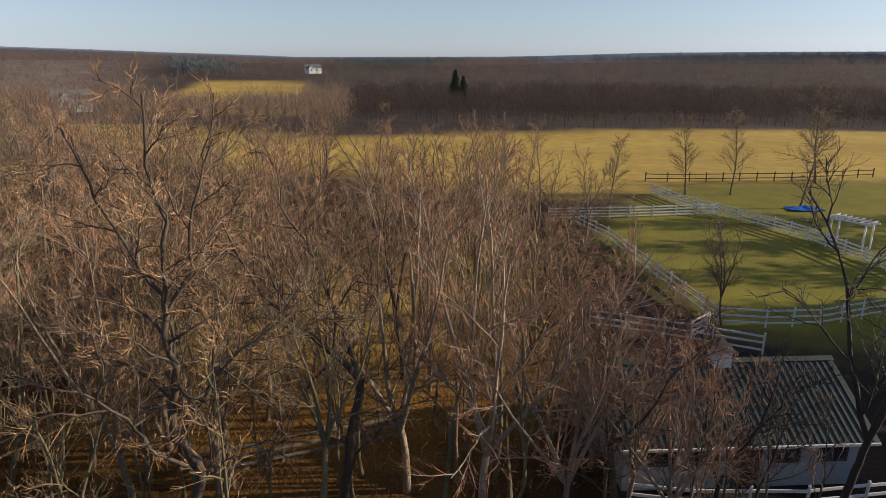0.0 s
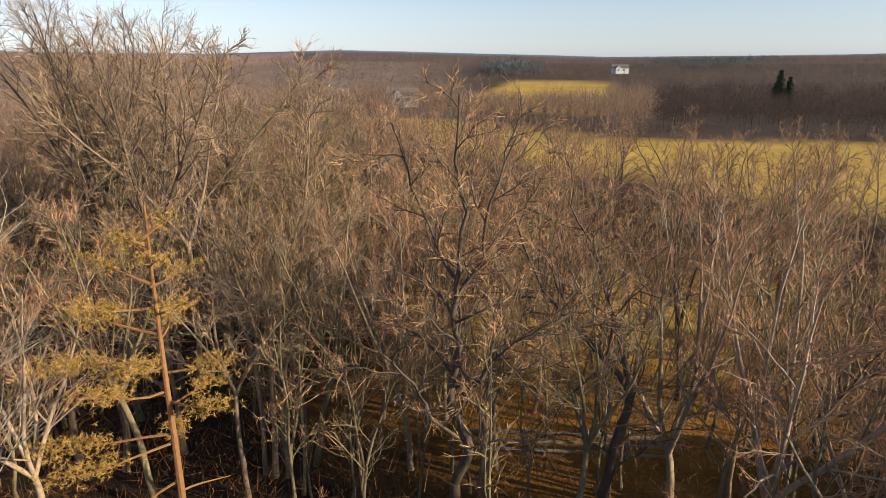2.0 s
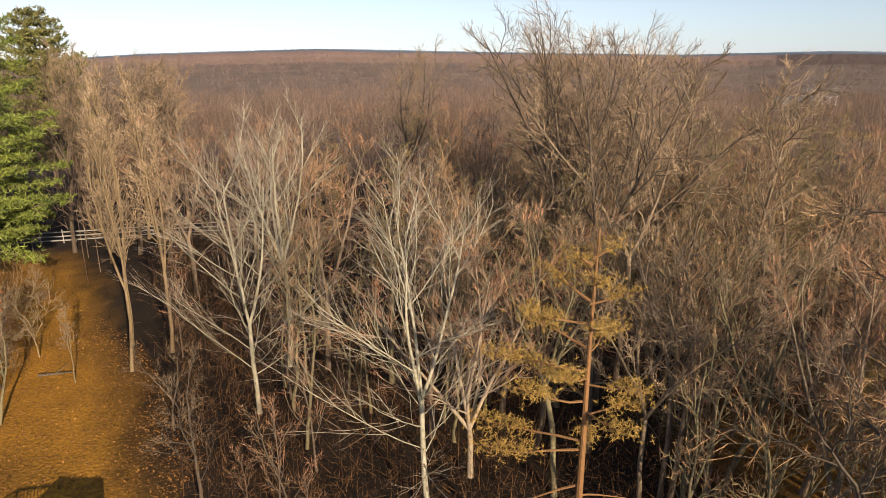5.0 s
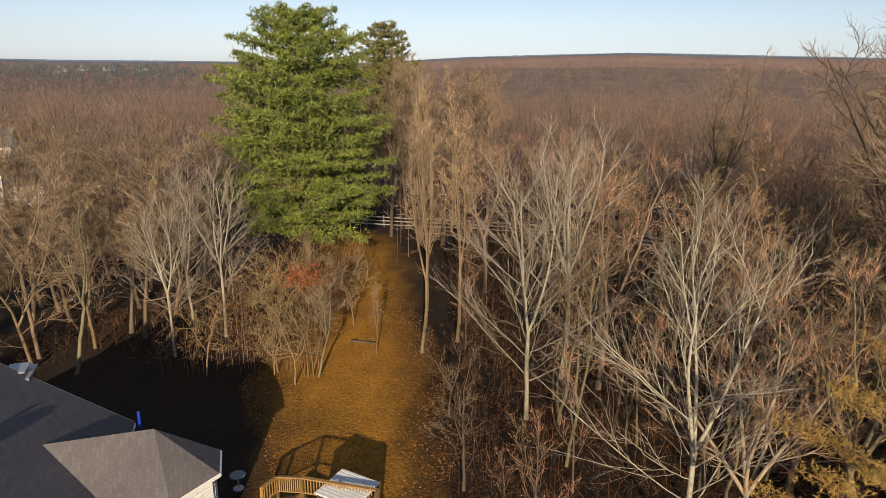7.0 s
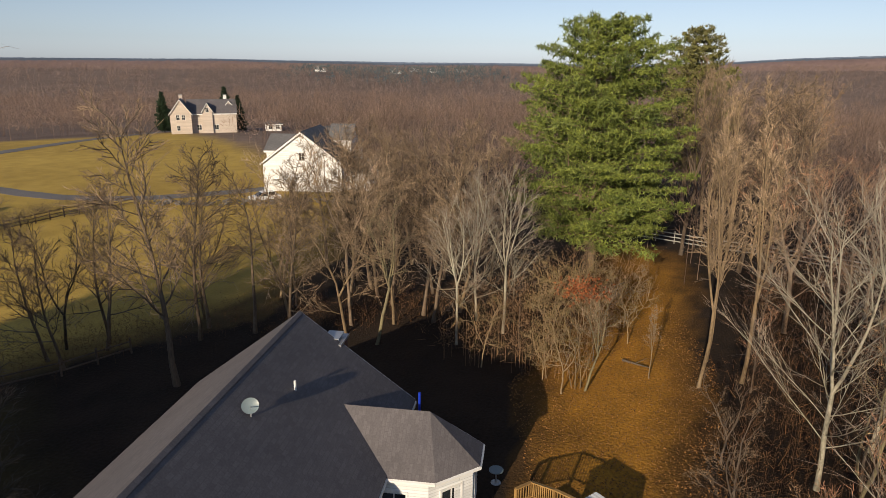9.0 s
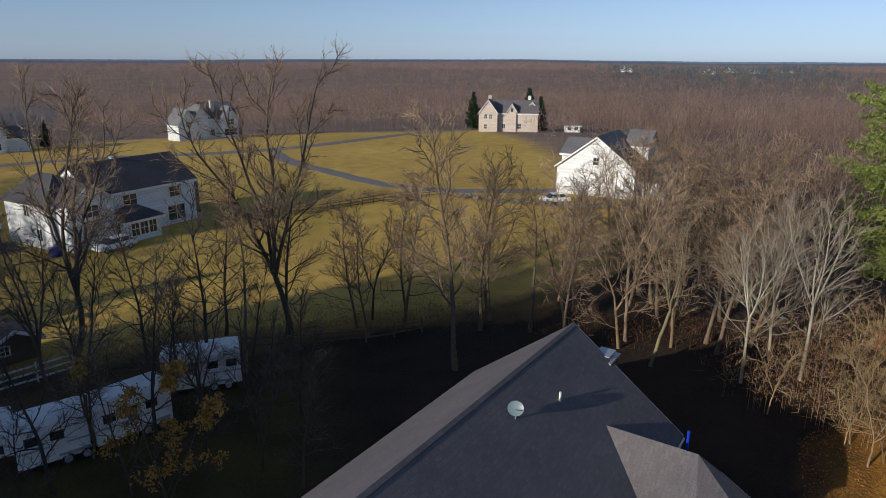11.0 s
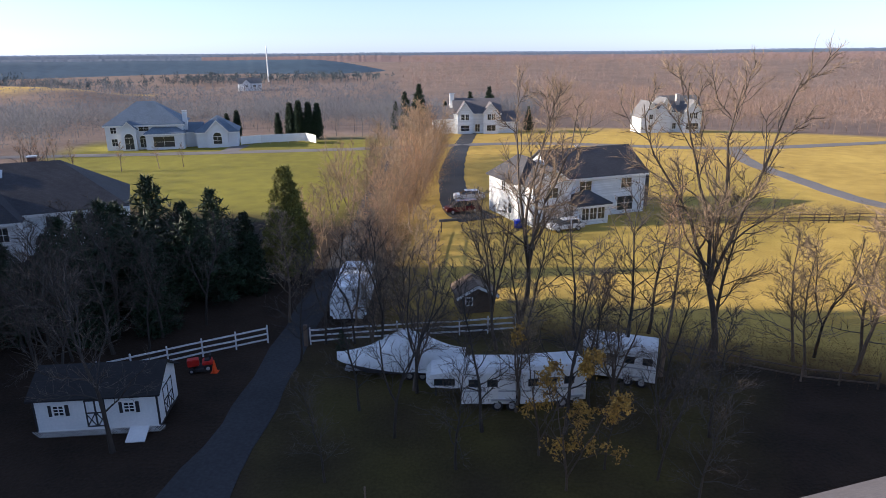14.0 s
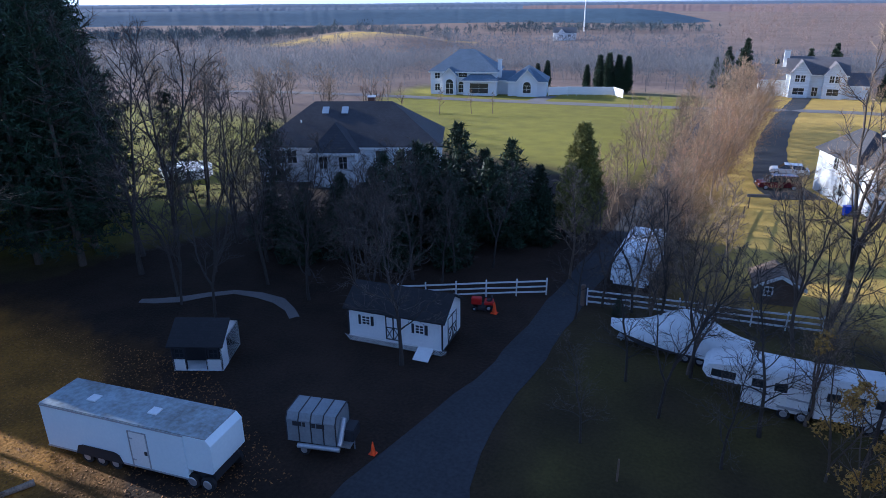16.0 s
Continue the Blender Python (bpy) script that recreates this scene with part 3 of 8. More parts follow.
def bare_tree(seed, high, trunk_r, stems=1, fork=0.3, limbs=9, branches=7, twigs=7, fine=3, open_=0.75, lift=0.10, bend=0.10, first=0.3, twig_r=0.010, reach=0.36, lean=0.025, long_=1.0, fan=1.0, cheap=False, limb=0.5, skirt=0, splay=0.38, skeleton=None):
    """Trunk lines and crown lines of a leafless tree. open_: radians between limb and stem; reach: limb length over height; fan: how far
    side shoots turn away; skirt: wide low limbs below the fork; skeleton: leaders given as (points, thickness)."""
    r = np.random.default_rng(seed)
    trunk, crown, tips, leaders = [], [], [], []
    if skeleton:
        for pts, thick in skeleton:
            q = np.array(pts, float)
            n = 3 * len(q) - 2
            i = np.linspace(0, len(q) - 1, n)
            ln = np.stack([np.interp(i, np.arange(len(q)), q[:, k]) for k in range(3)], 1) + r.normal(0, 0.05, (n, 3))
            trunk.append((ln, np.linspace(thick, 0.03, n) ** 1.0, 7))
            leaders.append((ln, 0.15 if ln[0][2] > 1 else 0.42, max(3, int(limbs * len(q) / 40)), thick))
    else:
        one = stems == 1
        base = wander(r, (0, 0, -0.2), (r.normal(0, lean), r.normal(0, lean), 1), high * (1 if one else fork), 10, bend * 0.5, 0.05)
        rad = np.linspace(trunk_r * 1.15, trunk_r * (0.1 if one else 0.85), 10)
        rad[0] *= 1.3
        trunk.append((base, rad, 8))
        if one:
            leaders.append((base, first, limbs, trunk_r))
        else:
            turn = r.uniform(0, 6.28)
            for k in range(stems):
                a = turn + 2 * np.pi * (k + r.uniform(-0.2, 0.2)) / stems
                t = splay * r.uniform(0.55, 1.2)
                d = (math.cos(a) * math.sin(t), math.sin(a) * math.sin(t), math.cos(t))
                ln = wander(r, base[-1], d, high * (1 - fork) * r.uniform(0.86, 1.0), 9, bend * 0.7, 0.05)
                trunk.append((ln, np.linspace(trunk_r * 0.72, 0.022, 9), 7))
                leaders.append((ln, 0.10, max(3, limbs // stems), trunk_r * 0.72))
            if skirt:
                leaders.append((base, 0.45, skirt, trunk_r))

    def side(line, f):
        i = f * (len(line) - 1)
        k = min(int(i), len(line) - 2)
        p = np.array(line[k]) * (1 - (i - k)) + np.array(line[k + 1]) * (i - k)
        return p, np.array(line[k + 1]) - np.array(line[k])

    for ln, f0, count, r0 in leaders:
        roll = r.uniform(0, 6.28)
        for k in range(count):
            f = f0 + (1 - f0) * (k + r.uniform(0, 0.9)) / count
            p, d = side(ln, min(f, 0.98))
            up = min(1.0, max(0.0, p[2] / high))
            d = d / np.linalg.norm(d)
            e = np.cross(d, (math.cos(roll + 2.4 * k), math.sin(roll + 2.4 * k), 0.2))
            e /= np.linalg.norm(e)
            ang = open_ * (1.45 - 0.85 * up) * r.uniform(0.8, 1.2)
            L1 = high * reach * (1.12 - 0.72 * up) * r.uniform(0.7, 1.2)
            r1 = max(0.026, r0 * limb * (1.12 - f))
            l1 = wander(r, p, d * math.cos(ang) + e * math.sin(ang), L1, 8, bend, lift * 0.7)
            trunk.append((l1, np.linspace(r1, max(0.012, twig_r * 1.1), 8), 5))
            for b in range(branches):
                fb = 0.18 + 0.82 * (b + r.uniform(0, 1)) / branches
                p2, d2 = side(l1, min(fb, 0.99))
                L2 = L1 * 0.55 * (1.15 - 0.6 * fb) * r.uniform(0.65, 1.25)
                l2 = wander(r, p2, spread(r, d2, 0.68 * fan * r.uniform(0.6, 1.3)), L2, 5, bend, lift)
                trunk.append((l2, np.linspace(max(twig_r * 1.5, r1 * 0.42), twig_r * 0.7, 5), 4))
                for c in range(twigs):
                    fc = 0.12 + 0.88 * (c + r.uniform(0, 1)) / twigs
                    p3, d3 = side(l2, min(fc, 0.99))
                    L3 = max(0.35, L2 * 0.5 * long_ * r.uniform(0.55, 1.3))
                    l3 = wander(r, p3, spread(r, d3, 0.62 * fan * r.uniform(0.5, 1.3)), L3, 2 if cheap else 4, bend * 1.1, lift)
                    if cheap:
                        tips.append((l3[0], l3[-1], twig_r * 1.2))
                    else:
                        crown.append((l3, np.linspace(twig_r * 0.95, twig_r * 0.35, 4), 3))
                    for _ in range(fine):
                        p4, d4 = side(l3, r.uniform(0.2, 0.98))
                        tips.append((p4, p4 + spread(r, d4, fan * r.uniform(0.2, 0.65)) * L3 * r.uniform(0.4, 1.0), twig_r * 0.55))
    # hold the shape at the wanted height
    grow = high / max(max(q[2] for q in ln) for ln, _, _ in trunk + crown)
    s = np.array([1, 1, grow])
    trunk, crown = ([(np.array(ln) * s, rad, n) for ln, rad, n in group] for group in (trunk, crown))
    return trunk, crown, [(np.array(a) * s, np.array(b) * s, w) for a, b, w in tips]


def with_tips(lines, tips, seed=0):
    """Tubes, and the finest twigs as single slender blades."""
    V, F = tubes(lines) if lines else (np.zeros((0, 3)), np.zeros((0, 4), int))
    if not tips:
        return V, F.tolist()
    r = np.random.default_rng(seed)
    A, B, w = np.array([t[0] for t in tips]), np.array([t[1] for t in tips]), np.array([t[2] for t in tips])[:, None]
    sd_ = np.cross(B - A, r.normal(0, 1, A.shape))
    sd_ /= np.linalg.norm(sd_, axis=1, keepdims=True) + 1e-9
    T = np.stack([A - sd_ * w, A + sd_ * w, B], 1).reshape(-1, 3)
    return np.concatenate([V, T]), F.tolist() + (np.arange(len(T)).reshape(-1, 3) + len(V)).tolist()


TREE_MESH = {}


def tree_kind(key, bark, twig, **kw):
    tr, cr, tips = bare_tree(**kw)
    TREE_MESH[key] = (mesh_of("trunk", *tubes(tr), M[bark]), mesh_of("crown", *with_tips(cr, tips, kw["seed"]), M[twig]), kw["high"])
    for me in TREE_MESH[key][:1]:
        for p in me.polygons:
            p.use_smooth = True


def plant(key, x, y, high=None, turn=None, label="", group="bare trees of the wood", name="bare_tree"):
    tm, cm, h0 = TREE_MESH[key]
    s = (high or h0) / h0
    root = new({"trees in the row behind the house": "row_tree", "yard trees": "yard_tree", "row along the driveway": "hedgerow_tree", "lawn trees": "lawn_tree"}.get(group, name))
    z = float(height(np.array(x), np.array(y))) - 0.05
    root.matrix_basis = pose(x, y, z, 0, 0, rng.uniform(0, 360) if turn is None else turn) @ Matrix.Diagonal((s, s, s, 1))
    tagged(root, label or "leafless broadleaf tree with grey-brown bark in the winter wood", "tree", group)
    for nm, me in (("trunk", tm), ("crown", cm)):
        new(nm, me).parent = root
    return root


# near kinds, fine twigs
def sideways(az, rows):
    """Points of a leader from (offset across the line of sight, depth, height) for a tree seen towards az."""
    c, q = math.cos(radians(az)), math.sin(radians(az))
    return [(o * c - w * q, o * q + w * c, z) for o, w, z in rows]


tree_kind("twisted", "bark_dark", "twig", seed=3, high=17.8, trunk_r=0.24, limbs=60, branches=6, twigs=5, fine=3, bend=0.20, open_=0.9, lift=0.03, reach=0.21, twig_r=0.011, skeleton=[
    (sideways(25, [(-0.5, 0, -0.2), (-0.1, 0.1, 3.2), (0.4, 0, 4.7), (0.5, -0.1, 5.7), (0.0, 0, 6.7), (-0.05, 0.2, 7.8), (0.25, 0, 9.2), (0.0, -0.2, 10.6), (0.15, 0, 12.0), (0.4, 0.1, 13.8), (0.1, 0, 15.6), (0.2, 0, 17.6)]), 0.21),
    (sideways(25, [(0.35, 0, 7.4), (0.9, -0.2, 8.0), (1.3, -0.1, 9.1), (2.5, 0.3, 9.4), (3.7, 0.4, 10.2), (4.6, 0.6, 10.3)]), 0.11),
    (sideways(25, [(0.1, 0, 11.6), (-0.6, 0.3, 13.0), (-1.3, 0.6, 14.6), (-1.7, 0.4, 16.2)]), 0.065),
    (sideways(25, [(0.1, 0, 11.0), (0.9, -0.5, 12.5), (1.1, -0.8, 14.4), (1.8, -0.6, 16.3)]), 0.065),
    (sideways(25, [(0.4, 0, 5.4), (-0.7, -0.4, 6.7), (-1.2, -0.8, 8.2), (-2.2, -0.9, 9.4)]), 0.075),
    (sideways(25, [(0.3, 0, 4.6), (1.2, 0.5, 5.6), (1.5, 0.9, 7.0), (2.4, 1.2, 7.8)]), 0.075)])
tree_kind("red", "bark_light", "twig_red", seed=5, high=14.5, trunk_r=0.16, stems=5, fork=0.24, limbs=30, branches=7, twigs=6, fine=3, open_=0.62, lift=0.06, reach=0.30, fan=0.8, splay=0.5, bend=0.09)
tree_kind("pale", "bark_pale", "twig_pale", seed=8, high=16, trunk_r=0.115, stems=3, fork=0.40, limbs=24, branches=7, twigs=4, fine=2, open_=0.72, lift=0.03, bend=0.06, reach=0.38, long_=1.3, fan=0.7, lean=0.03, skirt=9, twig_r=0.0085, splay=0.36, limb=0.42)
tree_kind("pale_b", "bark_pale", "twig_pale", seed=9, high=17, trunk_r=0.12, stems=4, fork=0.46, limbs=28, branches=7, twigs=4, fine=2, open_=0.62, lift=0.04, bend=0.06, reach=0.34, long_=1.3, fan=0.7, skirt=5, twig_r=0.0085, splay=0.4, limb=0.42)
tree_kind("pole", "bark", "twig", seed=11, high=16, trunk_r=0.15, limbs=16, branches=6, twigs=5, fine=3, open_=0.7, lift=0.04, first=0.46, reach=0.27, bend=0.13, twig_r=0.0095)
tree_kind("pole_b", "bark", "twig_tan", seed=12, high=14, trunk_r=0.115, stems=3, fork=0.46, limbs=20, branches=6, twigs=5, fine=3, open_=0.75, lift=0.04, reach=0.28, bend=0.13, splay=0.4, twig_r=0.0095)
tree_kind("straw", "bark_mossy", "twig_tan", seed=14, high=13.5, trunk_r=0.14, stems=4, fork=0.42, limbs=24, branches=6, twigs=6, fine=3, open_=0.7, lift=0.05, reach=0.28, bend=0.14, splay=0.36)
tree_kind("crooked", "bark_dark", "twig_red", seed=16, high=13.5, trunk_r=0.17, stems=2, fork=0.42, limbs=20, branches=6, twigs=5, fine=3, open_=0.95, lift=0.03, reach=0.32, bend=0.22, skirt=4, splay=0.55)
tree_kind("sky", "bark_dark", "twig_grey", seed=17, high=22, trunk_r=0.20, stems=4, fork=0.45, limbs=44, branches=7, twigs=5, fine=3, open_=0.72, lift=0.03, reach=0.23, bend=0.14, twig_r=0.0105, splay=0.40, skirt=3)
# farther kinds, fewer and thicker twigs
for i, (bk, tw) in enumerate((("bark", "twig"), ("bark", "twig_red"), ("bark_pale", "twig_pale"), ("bark_mossy", "twig_gold"), ("bark_dark", "twig_grey"))):
    tree_kind("mid%d" % i, bk, tw, seed=20 + i, high=15, trunk_r=0.16, stems=1 + i % 3, fork=0.35, limbs=15 + 3 * (i % 2), branches=6, twigs=5, fine=3, open_=0.75, lift=0.045, bend=0.13, twig_r=0.014, reach=0.29, first=0.25, cheap=True, skirt=2, splay=0.45)
for i, (bk, tw) in enumerate((("bark", "twig"), ("bark_mossy", "twig_gold"), ("bark_dark", "twig_red"))):
    tree_kind("far%d" % i, bk, tw, seed=40 + i, high=13, trunk_r=0.17, stems=1 + i, fork=0.25, limbs=12, branches=6, twigs=4, fine=0, open_=0.7, lift=0.06, twig_r=0.024, reach=0.34, cheap=True)
tree_kind("sapling", "bark_dark", "twig_red", seed=50, high=7, trunk_r=0.05, limbs=9, branches=4, twigs=4, fine=1, open_=0.6, lift=0.08, reach=0.3, first=0.2, twig_r=0.009)
tree_kind("sapling_b", "bark_tan", "twig_gold", seed=51, high=6, trunk_r=0.05, stems=3, fork=0.3, limbs=18, branches=5, twigs=4, fine=3, open_=0.9, lift=0.0, reach=0.34, bend=0.2, twig_r=0.009, splay=0.42)
tree_kind("row", "bark_grey", "twig_grey", seed=57, high=13, trunk_r=0.125, stems=1, limbs=25, branches=7, twigs=5, fine=3, open_=0.8, lift=0.045, bend=0.14, twig_r=0.013, reach=0.27, first=0.24)
tree_kind("row_b", "bark_tan", "twig_tan", seed=58, high=13, trunk_r=0.115, stems=2, fork=0.28, limbs=24, branches=7, twigs=5, fine=3, open_=0.75, lift=0.045, bend=0.14, twig_r=0.013, reach=0.27, skirt=2)
tree_kind("hedge", "bark", "twig_hedge", seed=59, high=9, trunk_r=0.09, stems=4, fork=0.1, limbs=16, branches=6, twigs=5, fine=3, open_=0.55, lift=0.1, bend=0.1, twig_r=0.012, reach=0.36, fan=0.9, cheap=True)
tree_kind("slim", "bark_tan", "twig_tan", seed=62, high=15, trunk_r=0.10, stems=3, fork=0.36, limbs=24, branches=6, twigs=5, fine=3, open_=0.5, lift=0.06, bend=0.075, reach=0.19, twig_r=0.012, splay=0.22)
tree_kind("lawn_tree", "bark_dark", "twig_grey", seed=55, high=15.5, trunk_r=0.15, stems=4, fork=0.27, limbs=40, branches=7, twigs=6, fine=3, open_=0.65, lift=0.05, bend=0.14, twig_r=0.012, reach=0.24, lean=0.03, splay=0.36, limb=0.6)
# yard kinds whose dark colours hold the shade they stand in
tree_kind("shade", "bark_shade", "twig_shade", seed=64, high=11, trunk_r=0.10, limbs=20, branches=6, twigs=5, fine=2, open_=0.8, lift=0.03, bend=0.16, reach=0.30, first=0.22, twig_r=0.010)
tree_kind("shade_b", "bark_shade", "twig_shade", seed=65, high=10, trunk_r=0.10, stems=3, fork=0.3, limbs=18, branches=6, twigs=5, fine=2, open_=0.7, lift=0.03, bend=0.16, reach=0.28, twig_r=0.010, splay=0.4)
tree_kind("thin", "bark_dark", "twig", seed=60, high=11, trunk_r=0.085, limbs=11, branches=5, twigs=4, fine=1, open_=0.7, lift=0.06, bend=0.14, reach=0.24, first=0.32, twig_r=0.010, cheap=True)
tree_kind("thin_b", "bark_mossy", "twig_red", seed=61, high=11, trunk_r=0.08, stems=2, fork=0.3, limbs=12, branches=5, twigs=4, fine=1, open_=0.65, lift=0.06, bend=0.14, reach=0.24, twig_r=0.010, cheap=True)

# the trees that stand out one by one
plant("twisted", -8.2, 17.6, 17.8, 0, "tall twisted dark-barked leafless tree with crooked limbs")
plant("red", -1.5, 23.5, 14.6, 10, "broad leafless tree with a dense fan of reddish twigs")
plant("red", 1.5, 21.2, 15.0, 200, "broad leafless tree with a dense fan of reddish twigs")
plant("red", 4.6, 20.8, 11.5, 60, "broad leafless tree with a dense fan of reddish twigs")
plant("pale", -21.8, 9.6, 16.4, 15, "pale grey leafless tree with a wide fan of smooth twigs")
plant("pale", -33.5, 4.6, 16.4, 130, "pale grey leafless tree with a wide fan of smooth twigs")
plant("pale_b", -38.5, 7.4, 18.0, 250, "pale grey leafless tree with a wide fan of smooth twigs")
plant("pole", -17.6, 19.0, 13.5, 0, "slender leafless tree with ascending limbs")
plant("straw", -16.5, 20.5, 13.0, 90, "leafless tree with straw-coloured twigs")
plant("crooked", -3.8, 21.8, 14.8, 190, "crooked dark-barked leafless tree among thin stems")
plant("pole_b", -12.8, 26.5, 14.2, 30, "leafless tree with lichen-covered stems")
plant("pole", -10.4, 26.0, 13.5, 80, "slender leafless tree with ascending limbs")
for x, y, h, k in ((-21, 17.5, 20.5, "sky"), (-25, 20.5, 22.5, "sky"), (-28, 21.5, 22, "sky"), (-23.5, 23, 20.5, "pole_b"), (-31, 25, 22.0, "sky"), (-19.5, 23.5, 18.5, "row"), (-27, 26, 20, "row"), (-24, 18.5, 22.5, "sky"), (-22, 19.5, 19, "pole_b")):
    plant(k, x * 1.25, y * 1.25, h, None, "tall leafless tree that stands above the wood")
plant("sky", -56, 22, 21.3, None, "tall leafless tree with a rounded crown above the wood")
for a, d, h, k in ((95.0, 74, 20.5, "sky"), (93.6, 84, 21, "slim"), (92.4, 72, 19.5, "sky"), (91.0, 88, 20.5, "sky"), (89.6, 76, 19.5, "slim"), (88.0, 86, 20, "sky"), (86.4, 80, 19, "mid0"), (94.2, 92, 21.5, "slim")):
    plant(k, -d * math.sin(radians(a)), d * math.cos(radians(a)), h, None, "tall leafless tree beside the great pine")
# row by the house and along the lawn
for x, y, h, k in ((-27.0, -31.8, 15.3, "row"), (-30.0, -42.1, 10, "row"), (-35.8, -33.2, 11.5, "pole"), (-38.8, -32.2, 10.5, "row_b"), (-38.3, -23.8, 9.5, "straw"), (-42.2, -24.6, 10.5, "row_b"),
                   (-44.5, -16.2, 11.5, "pale_b"), (-38.3, -8.2, 7.0, "straw"), (-37.2, -9.4, 6.8, "sapling_b"), (-41.9, -4.8, 13.5, "slim"), (-42.1, -1.7, 13.5, "slim"), (-46.5, -1.6, 14, "slim"), (-44.0, 0.8, 14.5, "slim"), (-68, -3.0, 15.5, "slim"), (-70, -0.5, 15.5, "row"), (-66, 2, 15, "row"), (-64, -2.0, 16, "slim"), (-72, 1.5, 16, "row"), (-45, -23.4, 13, "row"),
                   (-35.0, -37.1, 11, "row"), (-25.5, -42.5, 9, "row"), (-20.3, -44.6, 12, "row"), (-28.6, -40.5, 11, "row"), (-25.3, -40.5, 8.5, "row"), (-36.3, -38.9, 10, "row_b"), (-42.9, -36.6, 11, "row_b"),
                   (-47, -29, 11, "row"), (-50, -33, 12, "row"), (-49, -22, 10.5, "row_b"), (-52, -18, 11.5, "pale_b"), (-53, -27, 11, "row_b"), (-47.5, -12, 8, "sapling_b"), (-46, -19, 11, "pale"), (-40.5, -27.5, 12, "pole_b"), (-33, -36, 12.5, "row"), (-44, -30, 13, "row"), (-55, -12.5, 12, "row"), (-56, -22, 12, "row"), (-57, -31, 12, "row"), (-60, -38, 12, "row"), (-50, -8, 11, "row_b"), (-52, -38, 11.5, "row"), (-41, -18.5, 10, "pale_b"), (-47, -21, 12, "row_b"), (-50, -25, 11.5, "row"), (-44, -22, 12, "row"), (-39, -27, 11, "row_b"), (-54, -26, 12, "row"), (-46, -27, 11.5, "row"), (-36, -30, 10.5, "row"), (-42, -34, 11, "row"), (-56, -32, 12, "row_b"), (-49, -31, 11.5, "row"), (-61, -27, 12.5, "row"),  (-46.5, -9.5, 7.5, "sapling_b")):
    low = 95.3 < math.degrees(math.atan2(-x, y)) < 109.5 and -60 < x      # the gap in front of the great pine
    plant(k, x, y, min(h, 7.4 if x > -40 else 5.5) if low else h * 1.22, None, "leafless tree in the row behind the house", "trees in the row behind the house")
for i in range(15):
    x = rng.uniform(-52, -37.4)
    plant("sapling_b" if i % 3 else "thin", x, rng.uniform(-15.5, -7.6) - 0.1 * (x + 38), rng.uniform(4.0, 6.4), None, "slender tan sapling in the brush below the pine", "saplings", "sapling")
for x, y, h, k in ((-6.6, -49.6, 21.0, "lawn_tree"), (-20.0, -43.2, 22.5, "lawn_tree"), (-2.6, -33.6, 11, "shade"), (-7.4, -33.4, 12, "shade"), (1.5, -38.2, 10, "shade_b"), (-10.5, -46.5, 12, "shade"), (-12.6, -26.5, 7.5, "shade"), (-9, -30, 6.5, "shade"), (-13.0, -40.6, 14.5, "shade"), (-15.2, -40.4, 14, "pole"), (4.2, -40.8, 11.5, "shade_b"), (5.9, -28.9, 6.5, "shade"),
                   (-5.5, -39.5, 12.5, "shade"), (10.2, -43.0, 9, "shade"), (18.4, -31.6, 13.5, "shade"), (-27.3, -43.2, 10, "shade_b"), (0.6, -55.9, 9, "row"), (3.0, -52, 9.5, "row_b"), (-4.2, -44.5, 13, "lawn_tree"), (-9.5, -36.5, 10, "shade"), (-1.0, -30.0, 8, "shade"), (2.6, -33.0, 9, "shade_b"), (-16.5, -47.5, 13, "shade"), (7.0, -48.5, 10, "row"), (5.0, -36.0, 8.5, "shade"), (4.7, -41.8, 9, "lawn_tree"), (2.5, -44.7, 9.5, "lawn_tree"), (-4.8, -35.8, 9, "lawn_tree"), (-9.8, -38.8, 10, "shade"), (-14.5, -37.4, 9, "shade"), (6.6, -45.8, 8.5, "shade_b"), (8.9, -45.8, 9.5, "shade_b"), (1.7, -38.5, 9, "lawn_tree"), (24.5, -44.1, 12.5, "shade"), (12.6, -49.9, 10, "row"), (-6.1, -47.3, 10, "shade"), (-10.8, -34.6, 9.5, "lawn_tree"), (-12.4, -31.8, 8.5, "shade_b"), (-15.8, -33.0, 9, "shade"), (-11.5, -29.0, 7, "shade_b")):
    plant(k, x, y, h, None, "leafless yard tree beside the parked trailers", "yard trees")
for x, y, h in ((32.4, 85.3, 11), (38.5, 85.3, 11.5), (54.4, 93.5, 15), (43.7, 77.6, 12.5), (70, 96, 12), (21, 80, 9)):
    plant("row", x, y, h, None, "leafless field tree beside the paddock", "field trees")
plant("shade_b", 15.4, 21.4, 15.0, 40, "dark leafless tree beside the barn", "field trees")
plant("lawn_tree", 19.1, 41.2, 7.8, 90, "low spreading leafless tree at the paddock fence", "field trees")
for x, y, h in ((8.6, 19.6, 8), (10.4, 20.6, 7.5), (12.2, 20.8, 7.5), (6.2, 21.2, 9.5), (11.4, 21.2, 7.0), (14.4, 21.2, 6.5)):
    plant("sapling", x, y, h, None, "thin sapling in front of the barn", "saplings", "sapling")
for x, y, h, k in ((6.6, 20.6, 10.5, "crooked"), (8.4, 20.0, 9.5, "red"), (10.2, 20.9, 9.0, "shade_b"), (7.4, 22.0, 9.5, "red"), (11.6, 20.6, 8.0, "shade"), (9.3, 19.6, 8.0, "thin_b")):
    plant(k, x, y, h, None, "small leafless tree crowding the front of the barn")
